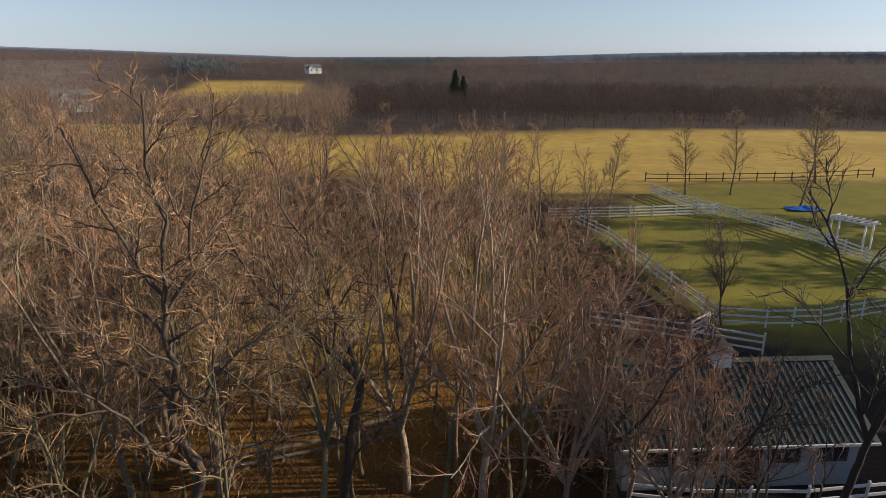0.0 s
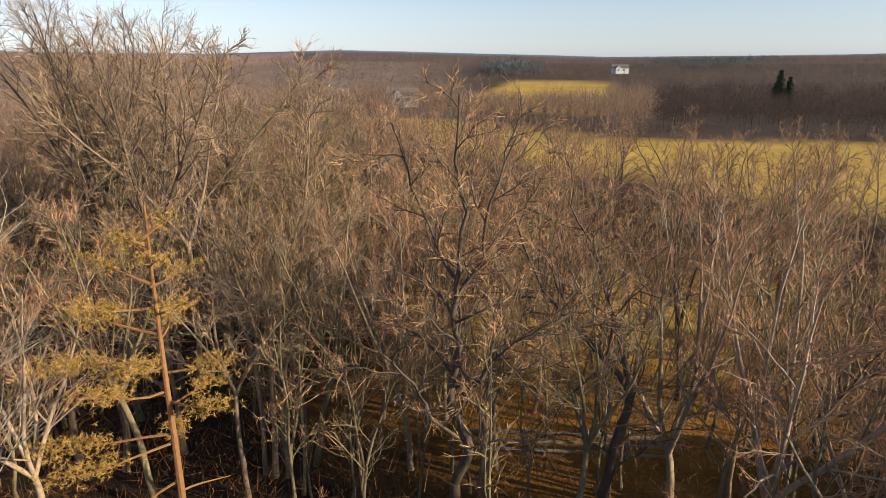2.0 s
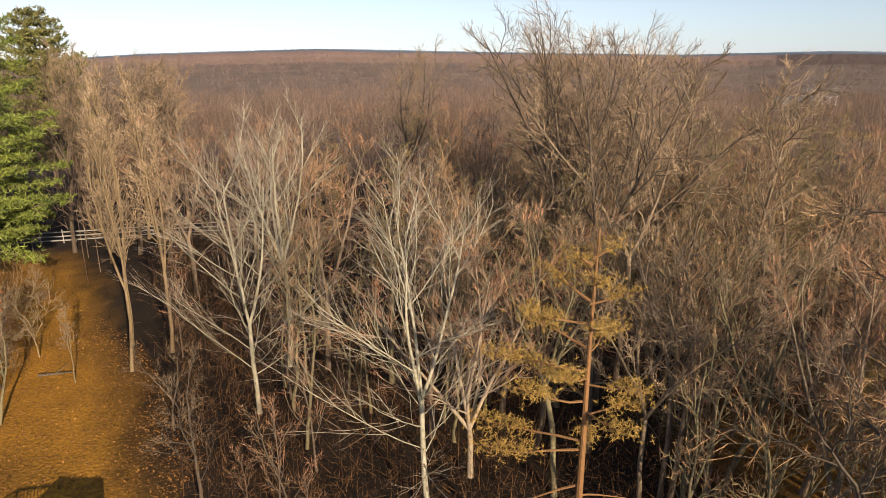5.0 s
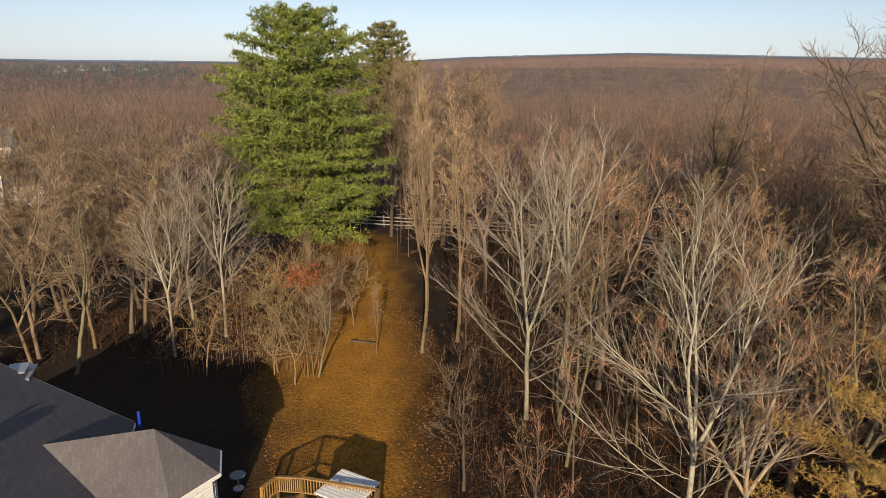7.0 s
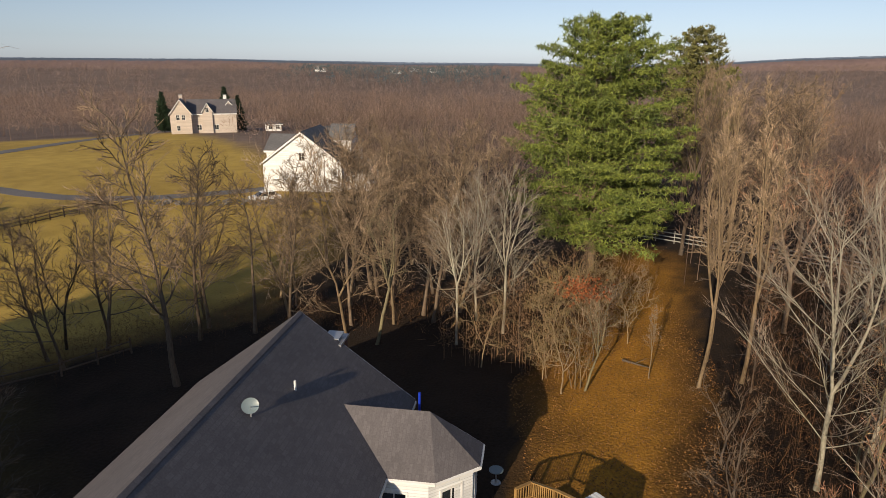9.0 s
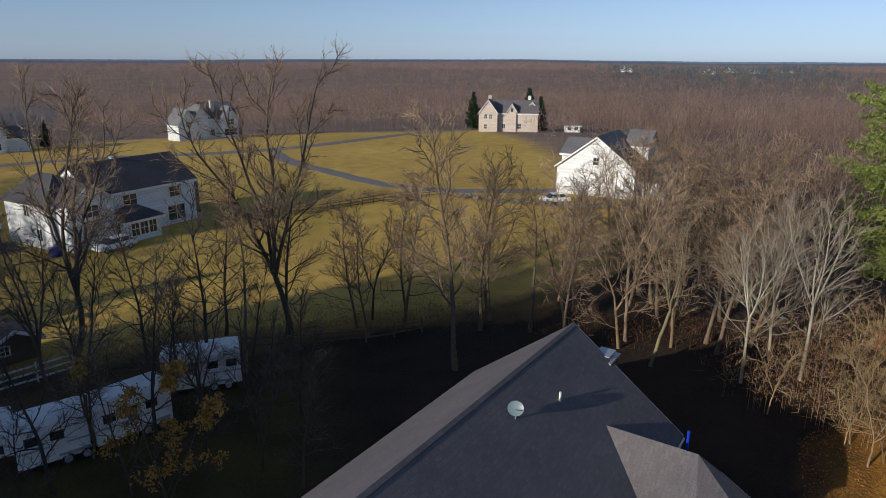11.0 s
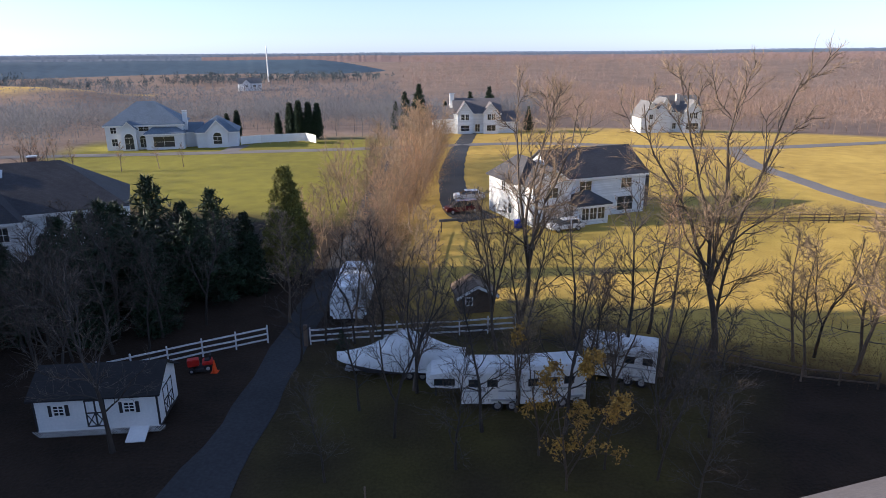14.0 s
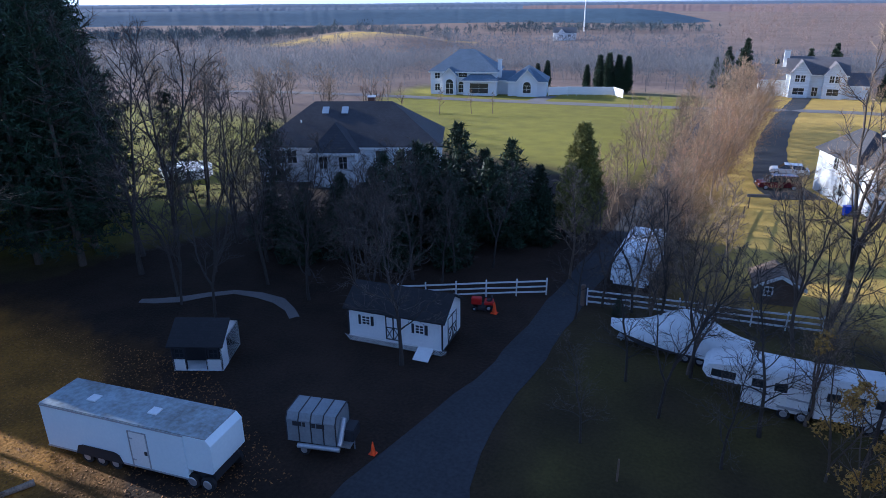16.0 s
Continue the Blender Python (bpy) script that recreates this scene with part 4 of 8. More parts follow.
# unseen trees in the gap of the eastern screen, added for dappled sun
for x, y, h, k in ((47, -12.5, 17, "sky"), (50, -16.5, 19, "mid4"), (53, -20, 18, "sky"), (46, -20.5, 16, "mid4"), (55, -14, 19, "sky"), (49, -10.5, 17, "mid4"), (58, -18, 19, "mid4")):
    plant(k, x, y, h, None, "unseen tall leafless tree added to dapple the sun beside the trailer", "trees of the eastern wood")
# the brushy row between the two driveways
for i in range(40):
    f = i / 39
    plant(("hedge", "mid1", "hedge", "row_b")[i % 4], 6.6 - 3.6 * f + rng.uniform(-2.2, 2.2), -60 - 78 * f, (rng.uniform(8.0, 11.5) + 2 * f) * min(1, 0.74 + 0.6 * f), None, "leafless tree in the dense row along the driveway", "row along the driveway")
for i in range(18):
    f = i / 17
    plant(("hedge", "row", "hedge")[i % 3], 14.5 - 2.5 * f + rng.uniform(-2.2, 2.2), -66 - 62 * f, rng.uniform(7.5, 10.5) * min(1, 0.8 + 0.5 * f), None, "leafless tree beside the driveway at the lawn's edge", "row along the driveway")
for i, (x, y, h) in enumerate(((75, -85, 11), (82, -93, 12), (89, -84, 13), (96, -98, 12), (71, -97, 10), (64, -103, 9), (79, -105, 11), (101, -87, 13), (61, -95, 9), (91, -110, 11), (106, -101, 12), (84, -76, 12), (98, -75, 13), (110, -90, 13), (72, -110, 9), (88, -120, 10), (100, -122, 11), (113, -112, 12))):
    plant(("mid4", "row", "far2")[i % 3], x, y, h, None, "leafless tree at the edge of the far lawn", "lawn trees")
for x, y, h in ((68, -118, 7), (62, -123, 6), (56, -126, 5.5), (52, -128, 5), (74, -122, 8), (80, -108, 9), (90, -104, 10), (86, -95, 10)):
    plant("far0", x, y, h, None, "small leafless lawn tree", "lawn trees")
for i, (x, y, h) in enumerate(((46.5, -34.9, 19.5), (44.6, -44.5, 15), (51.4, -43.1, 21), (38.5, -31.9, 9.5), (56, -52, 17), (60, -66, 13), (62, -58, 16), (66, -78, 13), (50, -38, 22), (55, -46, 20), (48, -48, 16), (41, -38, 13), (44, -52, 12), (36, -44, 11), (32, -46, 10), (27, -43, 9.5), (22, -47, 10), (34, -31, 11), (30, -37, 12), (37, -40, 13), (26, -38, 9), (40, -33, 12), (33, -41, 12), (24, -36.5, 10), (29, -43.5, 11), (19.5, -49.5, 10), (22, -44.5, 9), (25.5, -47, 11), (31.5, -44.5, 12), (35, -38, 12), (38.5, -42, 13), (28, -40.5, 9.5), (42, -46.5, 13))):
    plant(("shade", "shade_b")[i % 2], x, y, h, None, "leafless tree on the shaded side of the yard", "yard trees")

# fill of the near wood
WOOD = [(-4, 17), (6, 20), (8, 34), (14, 60), (12, 90), (-30, 110), (-80, 90), (-90, 40), (-88, 12), (-62, 0), (-44, 1), (-36, 0), (-27, -0.5), (-20, 4), (-12, 11), (-8, 14)]
placed = [(-24.6, 10.5), (-15.2, 11.8), (-8.2, 17.6), (-1.5, 23.5), (-33.5, 4.6), (1.8, 21)]      # room for the large trees
tries = 0
near_kinds, mid_kinds = ("pole", "pole_b", "straw", "crooked", "red", "pole_b"), ("mid0", "mid1", "mid0", "mid3", "mid1", "mid4")
count = 0
while count < 170 and tries < 12000:
    tries += 1
    x, y = rng.uniform(-62, 14), rng.uniform(0, 75)
    r0 = math.hypot(x, y)
    if r0 > 72 or not inside(np.array(x), np.array(y), WOOD) or inside(np.array(x), np.array(y), FIELDS[4][2]) and rng.random() < 0.35:
        continue
    if r0 < 19.5 and x > -16:
        continue
    if y < 9 and x > -50 and rng.random() < 0.45:
        continue
    if any((x - a) ** 2 + (y - b) ** 2 < (2.0 if r0 < 35 else 2.4) ** 2 for a, b in placed):
        continue
    placed.append((x, y))
    count += 1
    az = math.degrees(math.atan2(-x, y))
    h = rng.uniform(10.5, 14) if az < 32 else rng.uniform(12, 15.5)
    if y < 9 and x > -50:
        plant(rng.choice(("thin", "mid4", "sapling")), x, y, rng.uniform(5, 9.5))
    else:
        plant(rng.choice(near_kinds) if r0 < 27 else rng.choice(mid_kinds), x, y, h)
def thicket(n, name, label, keys, x0, x1, y0, y1):
    """Slender stems too many to count, joined."""
    stem, twig, sv, tv = [], [], 0, 0
    SV, TV = [], []
    for i in range(n):
        x, y = rng.uniform(x0, x1), rng.uniform(y0, y1)
        a = math.degrees(math.atan2(-x, y))
        if not inside(np.array(x), np.array(y), WOOD) or any((x - p) ** 2 + (y - q) ** 2 < 0.9 for p, q in placed) or (43 < a < 82 and math.hypot(x, y) < 29):
            continue
        placed.append((x, y))
        tm, cm, h0 = TREE_MESH[keys[i % len(keys)]]
        m = np.array(pose(x, y, float(height(np.array(x), np.array(y))) - 0.05, 0, 0, rng.uniform(0, 360)))
        s = rng.uniform(7.5, 12.5) / h0
        for me, fs, vs, base in ((tm, stem, SV, sv), (cm, twig, TV, tv)):
            c = np.empty(len(me.vertices) * 3, np.float32)
            me.vertices.foreach_get("co", c)
            vs.append(c.reshape(-1, 3) * s @ m[:3, :3].T + m[:3, 3])
            fs += [[base + v for v in p.vertices] for p in me.polygons]
        sv += len(tm.vertices)
        tv += len(cm.vertices)
    tagged(new(name + "_stems", mesh_of(name + "_stems", np.concatenate(SV), stem, M["bark_mossy"])), "slender lichen-grey stems " + label, "trees", kind="stuff")
    tagged(new(name + "_twigs", mesh_of(name + "_twigs", np.concatenate(TV), twig, M["twig"])), "fine tan twigs " + label, "trees", kind="stuff")


thicket(290, "thicket", "crowding the thick of the bare wood", ("thin", "thin_b"), -42, 8, 6, 46)
for i in range(55):
    x, y = rng.uniform(-60, 12), rng.uniform(0, 45)
    if inside(np.array(x), np.array(y), WOOD):
        plant("sapling" if y < 12 else rng.choice(("sapling", "sapling_b")), x, y, rng.uniform(3.5, 8), None, "thin sapling in the undergrowth of the wood", "saplings", "sapling")

# ======== conifers ========
def tufts(r, pts, size, blades, width, up=0.3):
    """Needle sprays: thin pointed blades round each point."""
    pts = np.asarray(pts)
    n = len(pts)
    d = r.normal(0, 1, (n, blades, 3)) + np.array([0, 0, up])
    d /= np.linalg.norm(d, axis=2, keepdims=True)
    side = np.cross(d, r.normal(0, 1, (n, blades, 3)))
    side /= np.linalg.norm(side, axis=2, keepdims=True) + 1e-9
    L = size * r.uniform(0.6, 1.2, (n, blades, 1))
    c = pts[:, None]
    V = np.stack([c - side * width, c + side * width, c + d * L], 2).reshape(-1, 3)
    return V, np.arange(len(V)).reshape(-1, 3)


def conifer(name, seed, high, wide, trunk_r, whorls, per, size, blades, width, bark, needle, bare=0.12, droop=-0.15, shape=0.8, gap=0.0, dome=False, dense=9, flat=0.12):
    r = np.random.default_rng(seed)
    lines, pts = [], []
    lines.append((wander(r, (0, 0, -0.2), (0, 0, 1), high, 8, 0.015, 0.1), np.linspace(trunk_r, 0.02, 8), 7))
    for w in range(whorls):
        f = bare + (1 - bare) * (w + 0.5) / whorls
        z = high * f
        rad = wide * (min(1, (1 - f) * 1.25 + 0.06) ** shape) * (0.75 + 0.25 * min(1, (f - bare) * 6 + 0.3)) if not dome else wide * math.sqrt(max(0.03, 1 - ((f - 0.44) / 0.57) ** 2))
        for k in range(per):
            a = 2 * np.pi * (k + r.uniform(-0.3, 0.3)) / per + w * 1.9
            if r.random() < gap:
                continue
            L = rad * r.uniform(0.7, 1.12)
            up = droop + (0.35 if dome else 0.75) * f
            ln = wander(r, (0, 0, z), (math.cos(a), math.sin(a), up), L, 6, 0.06, 0.05)
            lines.append((ln, np.linspace(0.05 * L / 3 + 0.01, 0.008, 6), 3))
            ln = np.array(ln)
            q = max(4, int(L * dense))
            for t in np.linspace(0.25, 1, q):
                i = t * 5
                k0 = min(int(i), 4)
                p = ln[k0] * (1 - (i - k0)) + ln[k0 + 1] * (i - k0)
                s = 0.34 * L * (1.1 - t) + 0.25
                for _ in range(2):
                    pts.append(p + r.normal(0, 1, 3) * np.array([s * 0.55, s * 0.55, flat + 0.05 * s]))
    top = high * 0.97
    pts += [np.array([r.normal(0, 0.15), r.normal(0, 0.15), top + r.uniform(-0.8, 0.4)]) for _ in range(20)]
    return mesh_of("trunk", *tubes(lines), M[bark]), mesh_of("crown", *tufts(r, pts, size, blades, width), M[needle])


def plant_conifer(meshes, x, y, s, turn, label, group, name="conifer"):
    root = new(name)
    root.matrix_basis = pose(x, y, float(height(np.array(x), np.array(y))) - 0.05, 0, 0, turn) @ Matrix.Diagonal((s, s, s, 1))
    tagged(root, label, "tree", group)
    for nm, me in zip(("trunk", "crown"), meshes):
        new(nm, me).parent = root
    return root


big_pine = conifer("pine", 61, 25, 9.1, 0.38, 18, 10, 0.44, 6, 0.046, "bark", "needle", bare=0.15, dome=True, dense=10, droop=-0.14, flat=0.09)
plant_conifer(big_pine, -63.5, -14.0, 0.955, 20, "huge green pine with layered plumes of needles", "pines behind the house", "pine_tree")
far_pine = conifer("far_pine", 62, 25, 6.4, 0.36, 16, 8, 0.6, 4, 0.075, "bark", "needle_olive", bare=0.2, dome=True, dense=6, droop=-0.14, flat=0.1)
plant_conifer(far_pine, -102.5, -9.7, 1.0, 140, "huge green pine with layered plumes of needles", "pines behind the house", "pine_tree")
spruce = conifer("spruce", 63, 9, 2.9, 0.14, 17, 8, 0.55, 4, 0.07, "bark_dark", "needle_dark", bare=0.02, droop=-0.3, shape=0.9, dense=4)
spruce_b = conifer("spruce_b", 68, 9, 3.6, 0.15, 13, 6, 0.62, 4, 0.065, "bark_dark", "needle_dark", bare=0.04, droop=-0.1, shape=1.05, dense=4, gap=0.12)
for i, (x, y, s) in enumerate(((19.1, -60.5, 0.66), (21.8, -59.5, 0.90), (24.2, -58.5, 0.80), (26.6, -57.3, 1.06), (29.4, -56.5, 0.84), (31.9, -55.2, 0.8), (33.4, -52.2, 0.68), (36.0, -50.0, 0.62), (38.2, -47.5, 0.58), (40.5, -45, 0.62), (24.5, -52, 0.72), (30, -49, 0.9), (27, -46, 0.66), (20, -55, 0.74), (23, -48.5, 0.6), (33, -46, 0.66), (36, -43.5, 0.6), (28.5, -52.5, 0.95), (17.6, -57.5, 0.55), (22.5, -55.5, 0.8), (26, -54.5, 0.62), (34.5, -48.5, 0.7))):
    plant_conifer((spruce, spruce_b)[i % 2], x, y, s * 1.14, rng.uniform(0, 360), "dark green pointed evergreen in the screen beside the shed", "evergreen screen", "evergreen_tree")
cedar = conifer("cedar", 64, 10, 2.5, 0.16, 30, 11, 0.40, 9, 0.034, "bark_dark", "needle_cedar", bare=0.02, droop=0.35, shape=0.7)
plant_conifer(cedar, 15.2, -61.5, 1.08, 0, "full conical evergreen beside the driveway, its green gilded for sunlight", "evergreen screen", "evergreen_tree")
column = conifer("column", 71, 9, 1.9, 0.14, 20, 8, 0.5, 6, 0.06, "bark_dark", "needle_dark", bare=0.02, droop=0.5, shape=0.5, dense=5)
for x, y, s in ((40.6, -172, 1.0), (38.2, -171.4, 1.06), (35.8, -172, 1.02), (33.6, -172.6, 0.98), (44.4, -174, 0.72), (58.6, -176, 0.7), (56.2, -177, 0.78), (82, -182, 0.74)):
    plant_conifer(column, x, y, s, rng.uniform(0, 360), "narrow dark columnar evergreen behind the white fence", "evergreens by the mansion", "evergreen_tree")
shade_pine = conifer("yard_pine", 66, 22, 5.8, 0.32, 15, 6, 0.62, 6, 0.055, "bark_dark", "needle_dark", bare=0.08, shape=0.6, dense=3)
# the last four are unseen, added to throw shade across the paddock
for x, y, s in ((53, -34, 1.08), (60, -39.5, 1.12), (67, -44.2, 1.18), (74, -48.6, 1.22), (57, -32.5, 1.15), (63, -35.5, 1.2), (64, -42, 1.2), (70, -40.5, 1.22), (71, -47, 1.25), (78, -45.5, 1.3), (56, -37.5, 1.1), (58, -50, 0.6), (44, -50, 0.5), (52, 44, 0.75), (55, 53, 0.8), (61, 62, 0.8), (66, 71, 0.85)):
    plant_conifer(shade_pine, x, y, s, rng.uniform(0, 360), "tall dark pine on the shaded side of the yard", "dark yard pines", "pine_tree")
dark_far = conifer("far_conifer", 67, 14, 3.2, 0.2, 12, 6, 0.8, 5, 0.10, "bark_dark", "needle_dark", bare=0.05, shape=0.9)
for x, y, s in [(-64 - 6.4 * k, 291 + k * 0.6 + 3 * math.sin(k * 2.3), 0.36 + 0.08 * math.sin(k * 1.7)) for k in range(14)]:
    plant_conifer(dark_far, x, y, s, rng.uniform(0, 360), "distant dark evergreen beside the far field", "distant evergreens", "evergreen_tree")
for x, y, s in ((6, 330, 1.3), (10, 332, 1.1), (12, -197, 0.8), (8, -200, 0.95), (15, -199, 0.6), (-14, -212, 0.9), (-8, -214, 0.8), (0, -196, 0.6), (-24, -190, 0.5), (-150, -172, 0.9), (-165, -160, 1.0), (-160, -150, 0.8)):
    plant_conifer(dark_far, x, y, s, rng.uniform(0, 360), "distant dark evergreen above the bare wood", "distant evergreens", "evergreen_tree")

# the dead golden pine
def gold_pine():
    r = np.random.default_rng(70)
    high = 14.3
    root = thing("dead_pine", "dead pine with golden-brown needles and an orange trunk", "tree", -14.6, 11.6)
    trunk = wander(r, (0, 0, -0.2), (0.02, 0.0, 1), high, 9, 0.012, 0.1)
    lines, pts = [], []
    for z, az, L, up in ((13.2, 0.4, 0.9, 0.6), (13.0, 3.4, 0.8, 0.6), (12.6, 2.0, 1.0, 0.5), (12.4, 5.0, 1.0, 0.4), (11.9, 3.0, 1.7, 0.35), (11.8, 0.2, 1.2, 0.3), (11.2, 3.5, 2.0, 0.25), (11.0, 5.6, 1.2, 0.2), (10.4, 2.6, 2.4, 0.2),
                         (10.2, 1.0, 1.5, 0.1), (9.6, 3.3, 3.1, 0.15), (9.4, 4.2, 2.2, 0.05), (9.2, 0.0, 1.8, 0.05), (8.8, 2.3, 2.4, 0.05), (8.6, 3.8, 2.8, 0.0), (8.3, 5.5, 1.9, 0.0), (8.1, 0.6, 2.0, 0.0), (7.2, 3.0, 3.6, 0.12), (6.9, 3.7, 3.2, -0.05),
                         (6.6, 1.4, 1.6, -0.1), (5.6, 3.3, 2.6, -0.25), (5.2, 0.4, 2.0, -0.2), (4.6, 2.4, 2.2, -0.3), (3.6, 4.6, 1.6, -0.3)):
        # azimuth 3 is the side that turns to the south-west
        a = az + radians(50)
        ln = wander(r, (0, 0, z), (math.cos(a), math.sin(a), up), L, 6, 0.09, 0.03)
        lines.append((ln, np.linspace(0.045, 0.012, 6), 5))
        if z > 6.5:
            ln = np.array(ln)
            for t in np.linspace(0.48, 1, int(58 * L)):
                i = t * 5
                k0 = min(int(i), 4)
                p = ln[k0] * (1 - (i - k0)) + ln[k0 + 1] * (i - k0)
                pts.append(p + r.normal(0, 1, 3) * np.array([0.27, 0.27, 0.12]) * (0.5 + t * 0.6) + np.array([0, 0, 0.08]))
    new("trunk", mesh_of("trunk", *tubes([(trunk, np.linspace(0.16, 0.03, 9), 8)]), M["bark_gold"])).parent = root
    new("limb_work", mesh_of("limb_work", *tubes(lines), M["bark_gold"])).parent = root
    new("needles", mesh_of("needles", *tufts(r, pts, 0.135, 12, 0.0085), M["needle_gold"])).parent = root
    return root


gold_pine()

# ======== woods far off, undergrowth ========
def sprays(name, label, material, places, high, blades, width, spread_, tilt=0.22, stem=0.07):
    """Many distant leafless trees in one mesh: each a stem and a fan of thin pointed limbs."""
    r = np.random.default_rng(len(places) + blades)
    P = np.asarray(places, float)
    n = len(P)
    hh = r.uniform(high[0], high[1], n)
    base = np.stack([P[:, 0], P[:, 1], height(P[:, 0], P[:, 1])], 1)
    th = r.uniform(0, 2 * np.pi, (n, blades))
    q = r.uniform(0, 1, (n, blades)) ** 0.45
    cz = r.uniform(-1, 1, (n, blades))
    cr = np.sqrt(1 - cz * cz) * q
    lay = np.stack([np.cos(th) * cr * spread_, np.sin(th) * cr * spread_, 0.60 + cz * q * 0.38], 2)     # inside an egg-shaped crown
    lean = np.stack([np.cos(th) * cr * 0.7, np.sin(th) * cr * 0.7, 0.55 + 0.45 * cz], 2) + r.normal(0, tilt, (n, blades, 3))
    lay[:, 0] = 0
    lean[:, 0] = (0, 0, 1)
    start = base[:, None] + lay * hh[:, None, None]
    length = hh[:, None] * r.uniform(0.10, 0.24, (n, blades))
    length[:, 0] = hh * 0.7
    end = start + lean * length[:, :, None]
    d = end - start
    s = np.cross(d, r.normal(0, 1, (n, blades, 3)))
    s /= np.linalg.norm(s, axis=2, keepdims=True) + 1e-9
    w = width * r.uniform(0.6, 1.3, (n, blades, 1))
    w[:, 0] = np.minimum(w[:, 0], stem)
    V = np.stack([start - s * w, start + s * w, end], 2).reshape(-1, 3)
    return tagged(new(name, mesh_of(name, V, np.arange(len(V)).reshape(-1, 3), material)), label, "woods", kind="stuff")


def ridge(name, label, material, r, lift, rough, step, az0, az1, taper=0.0):
    """A far wooded ridge that closes the view, uneven along its top."""
    az = np.arange(az0, az1 + step, step)
    e = np.interp((az + 180) % 360 - 180, [a for a, _ in SKYLINE], [v for _, v in SKYLINE])
    g = np.random.default_rng(int(r))
    wob = sum(g.normal(0, 1) * np.sin(np.radians(az) * k + g.uniform(0, 6)) / k ** 0.5 for k in (3, 5, 8, 13, 21, 34)) * 0.03
    top = 18 + r * np.tan(np.radians(e + lift + wob)) + g.normal(0, rough, len(az))
    if taper:
        ramp = np.clip((az - az0) / taper, 0, 1)
        top = (top + 12) * ramp * ramp * (3 - 2 * ramp) - 12
    a = np.radians(az)
    rows = []
    for f, dr in ((-0.2, -160), (0.45, -60), (0.85, -15), (1.0, 0), (0.9, 60), (-0.2, 300)):
        z = np.where(f < 0, -25, (top + 12) * f - 12)
        rows.append(np.stack([-np.sin(a) * (r + dr), np.cos(a) * (r + dr), z], 1))
    V = np.concatenate(rows)
    n = len(az)
    i, j = np.meshgrid(np.arange(5), np.arange(n - 1), indexing="ij")
    jn = j + 1
    F = np.stack([i * n + j, i * n + jn, (i + 1) * n + jn, (i + 1) * n + j], -1).reshape(-1, 4)
    me = mesh_of(name, V, F, material)
    me.polygons.foreach_set("use_smooth", np.ones(len(F), bool))
    return tagged(new(name, me), label, "hills", kind="structure")


ridge("backdrop_west_hills", "reddish-brown wooded hills closing the view", M["hill_red"], 1250, -0.14, 0.25, 0.12, 38, 200)
ridge("backdrop_north_hills", "dark brown wooded hills closing the view", M["hill_near"], 1250, -0.14, 0.25, 0.12, -8, 38)
ridge("backdrop_north_east_hills", "wooded hills coloured haze blue, closing the view", M["hill_mid"], 1250, -0.10, 0.25, 0.12, -75, -8)
ridge("backdrop_south_hills", "wooded hills coloured haze blue-grey, closing the view", M["hill_mid"], 1250, -0.20, 0.25, 0.12, 200, 290)
ridge("backdrop_south_pine_hills", "pine hills south of the fields, coloured haze blue-green", M["hill_pine"], 760, -0.30, 0.12, 0.25, 178, 290, 14)
ridge("backdrop_mid_hills", "wooded hills on the horizon, coloured haze blue-grey", M["hill_mid"], 2100, -0.05, 0.3, 0.12, -180, 180)
ridge("backdrop_far_hills", "far hills on the horizon, coloured pale haze blue", M["hill_far"], 3300, 0.0, 0.4, 0.12, -180, 180)

OPEN = [field[2] for field in FIELDS] + [[(-50, -3), (-50, -50), (40, -52), (40, -5), (20, 60), (-10, 12), (-46, 6)], [(90, 150), (135, 188), (135, 205), (100, 200)]]
HOUSES = [(48, -72, 16), (-16, -88, 16), (-86, -70, 14), (60, -165, 32), (-10, -192, 20), (-64, -192, 20), (-150, -156, 18), (9, -100, 6), (-2, -120, 6), (-62, -78, 13), (-74, -84, 12), (-97, -97, 20), (-84, -92, 14)]


def scatter(n, r0, r1, az0, az1, power=0.5):
    out = []
    while len(out) < n:
        m = (n - len(out)) * 2 + 10
        r = (r0 ** (1 / power) + rng.uniform(0, 1, m) * (r1 ** (1 / power) - r0 ** (1 / power))) ** power
        a = np.radians(rng.uniform(az0, az1, m))
        x, y = -np.sin(a) * r, np.cos(a) * r
        ok = np.ones(m, bool)
        for p in OPEN:
            ok &= ~inside(x, y, p)
        for hx, hy, hr in HOUSES:
            ok &= (x - hx) ** 2 + (y - hy) ** 2 > hr * hr
        out += list(zip(x[ok], y[ok]))
    return out[:n]


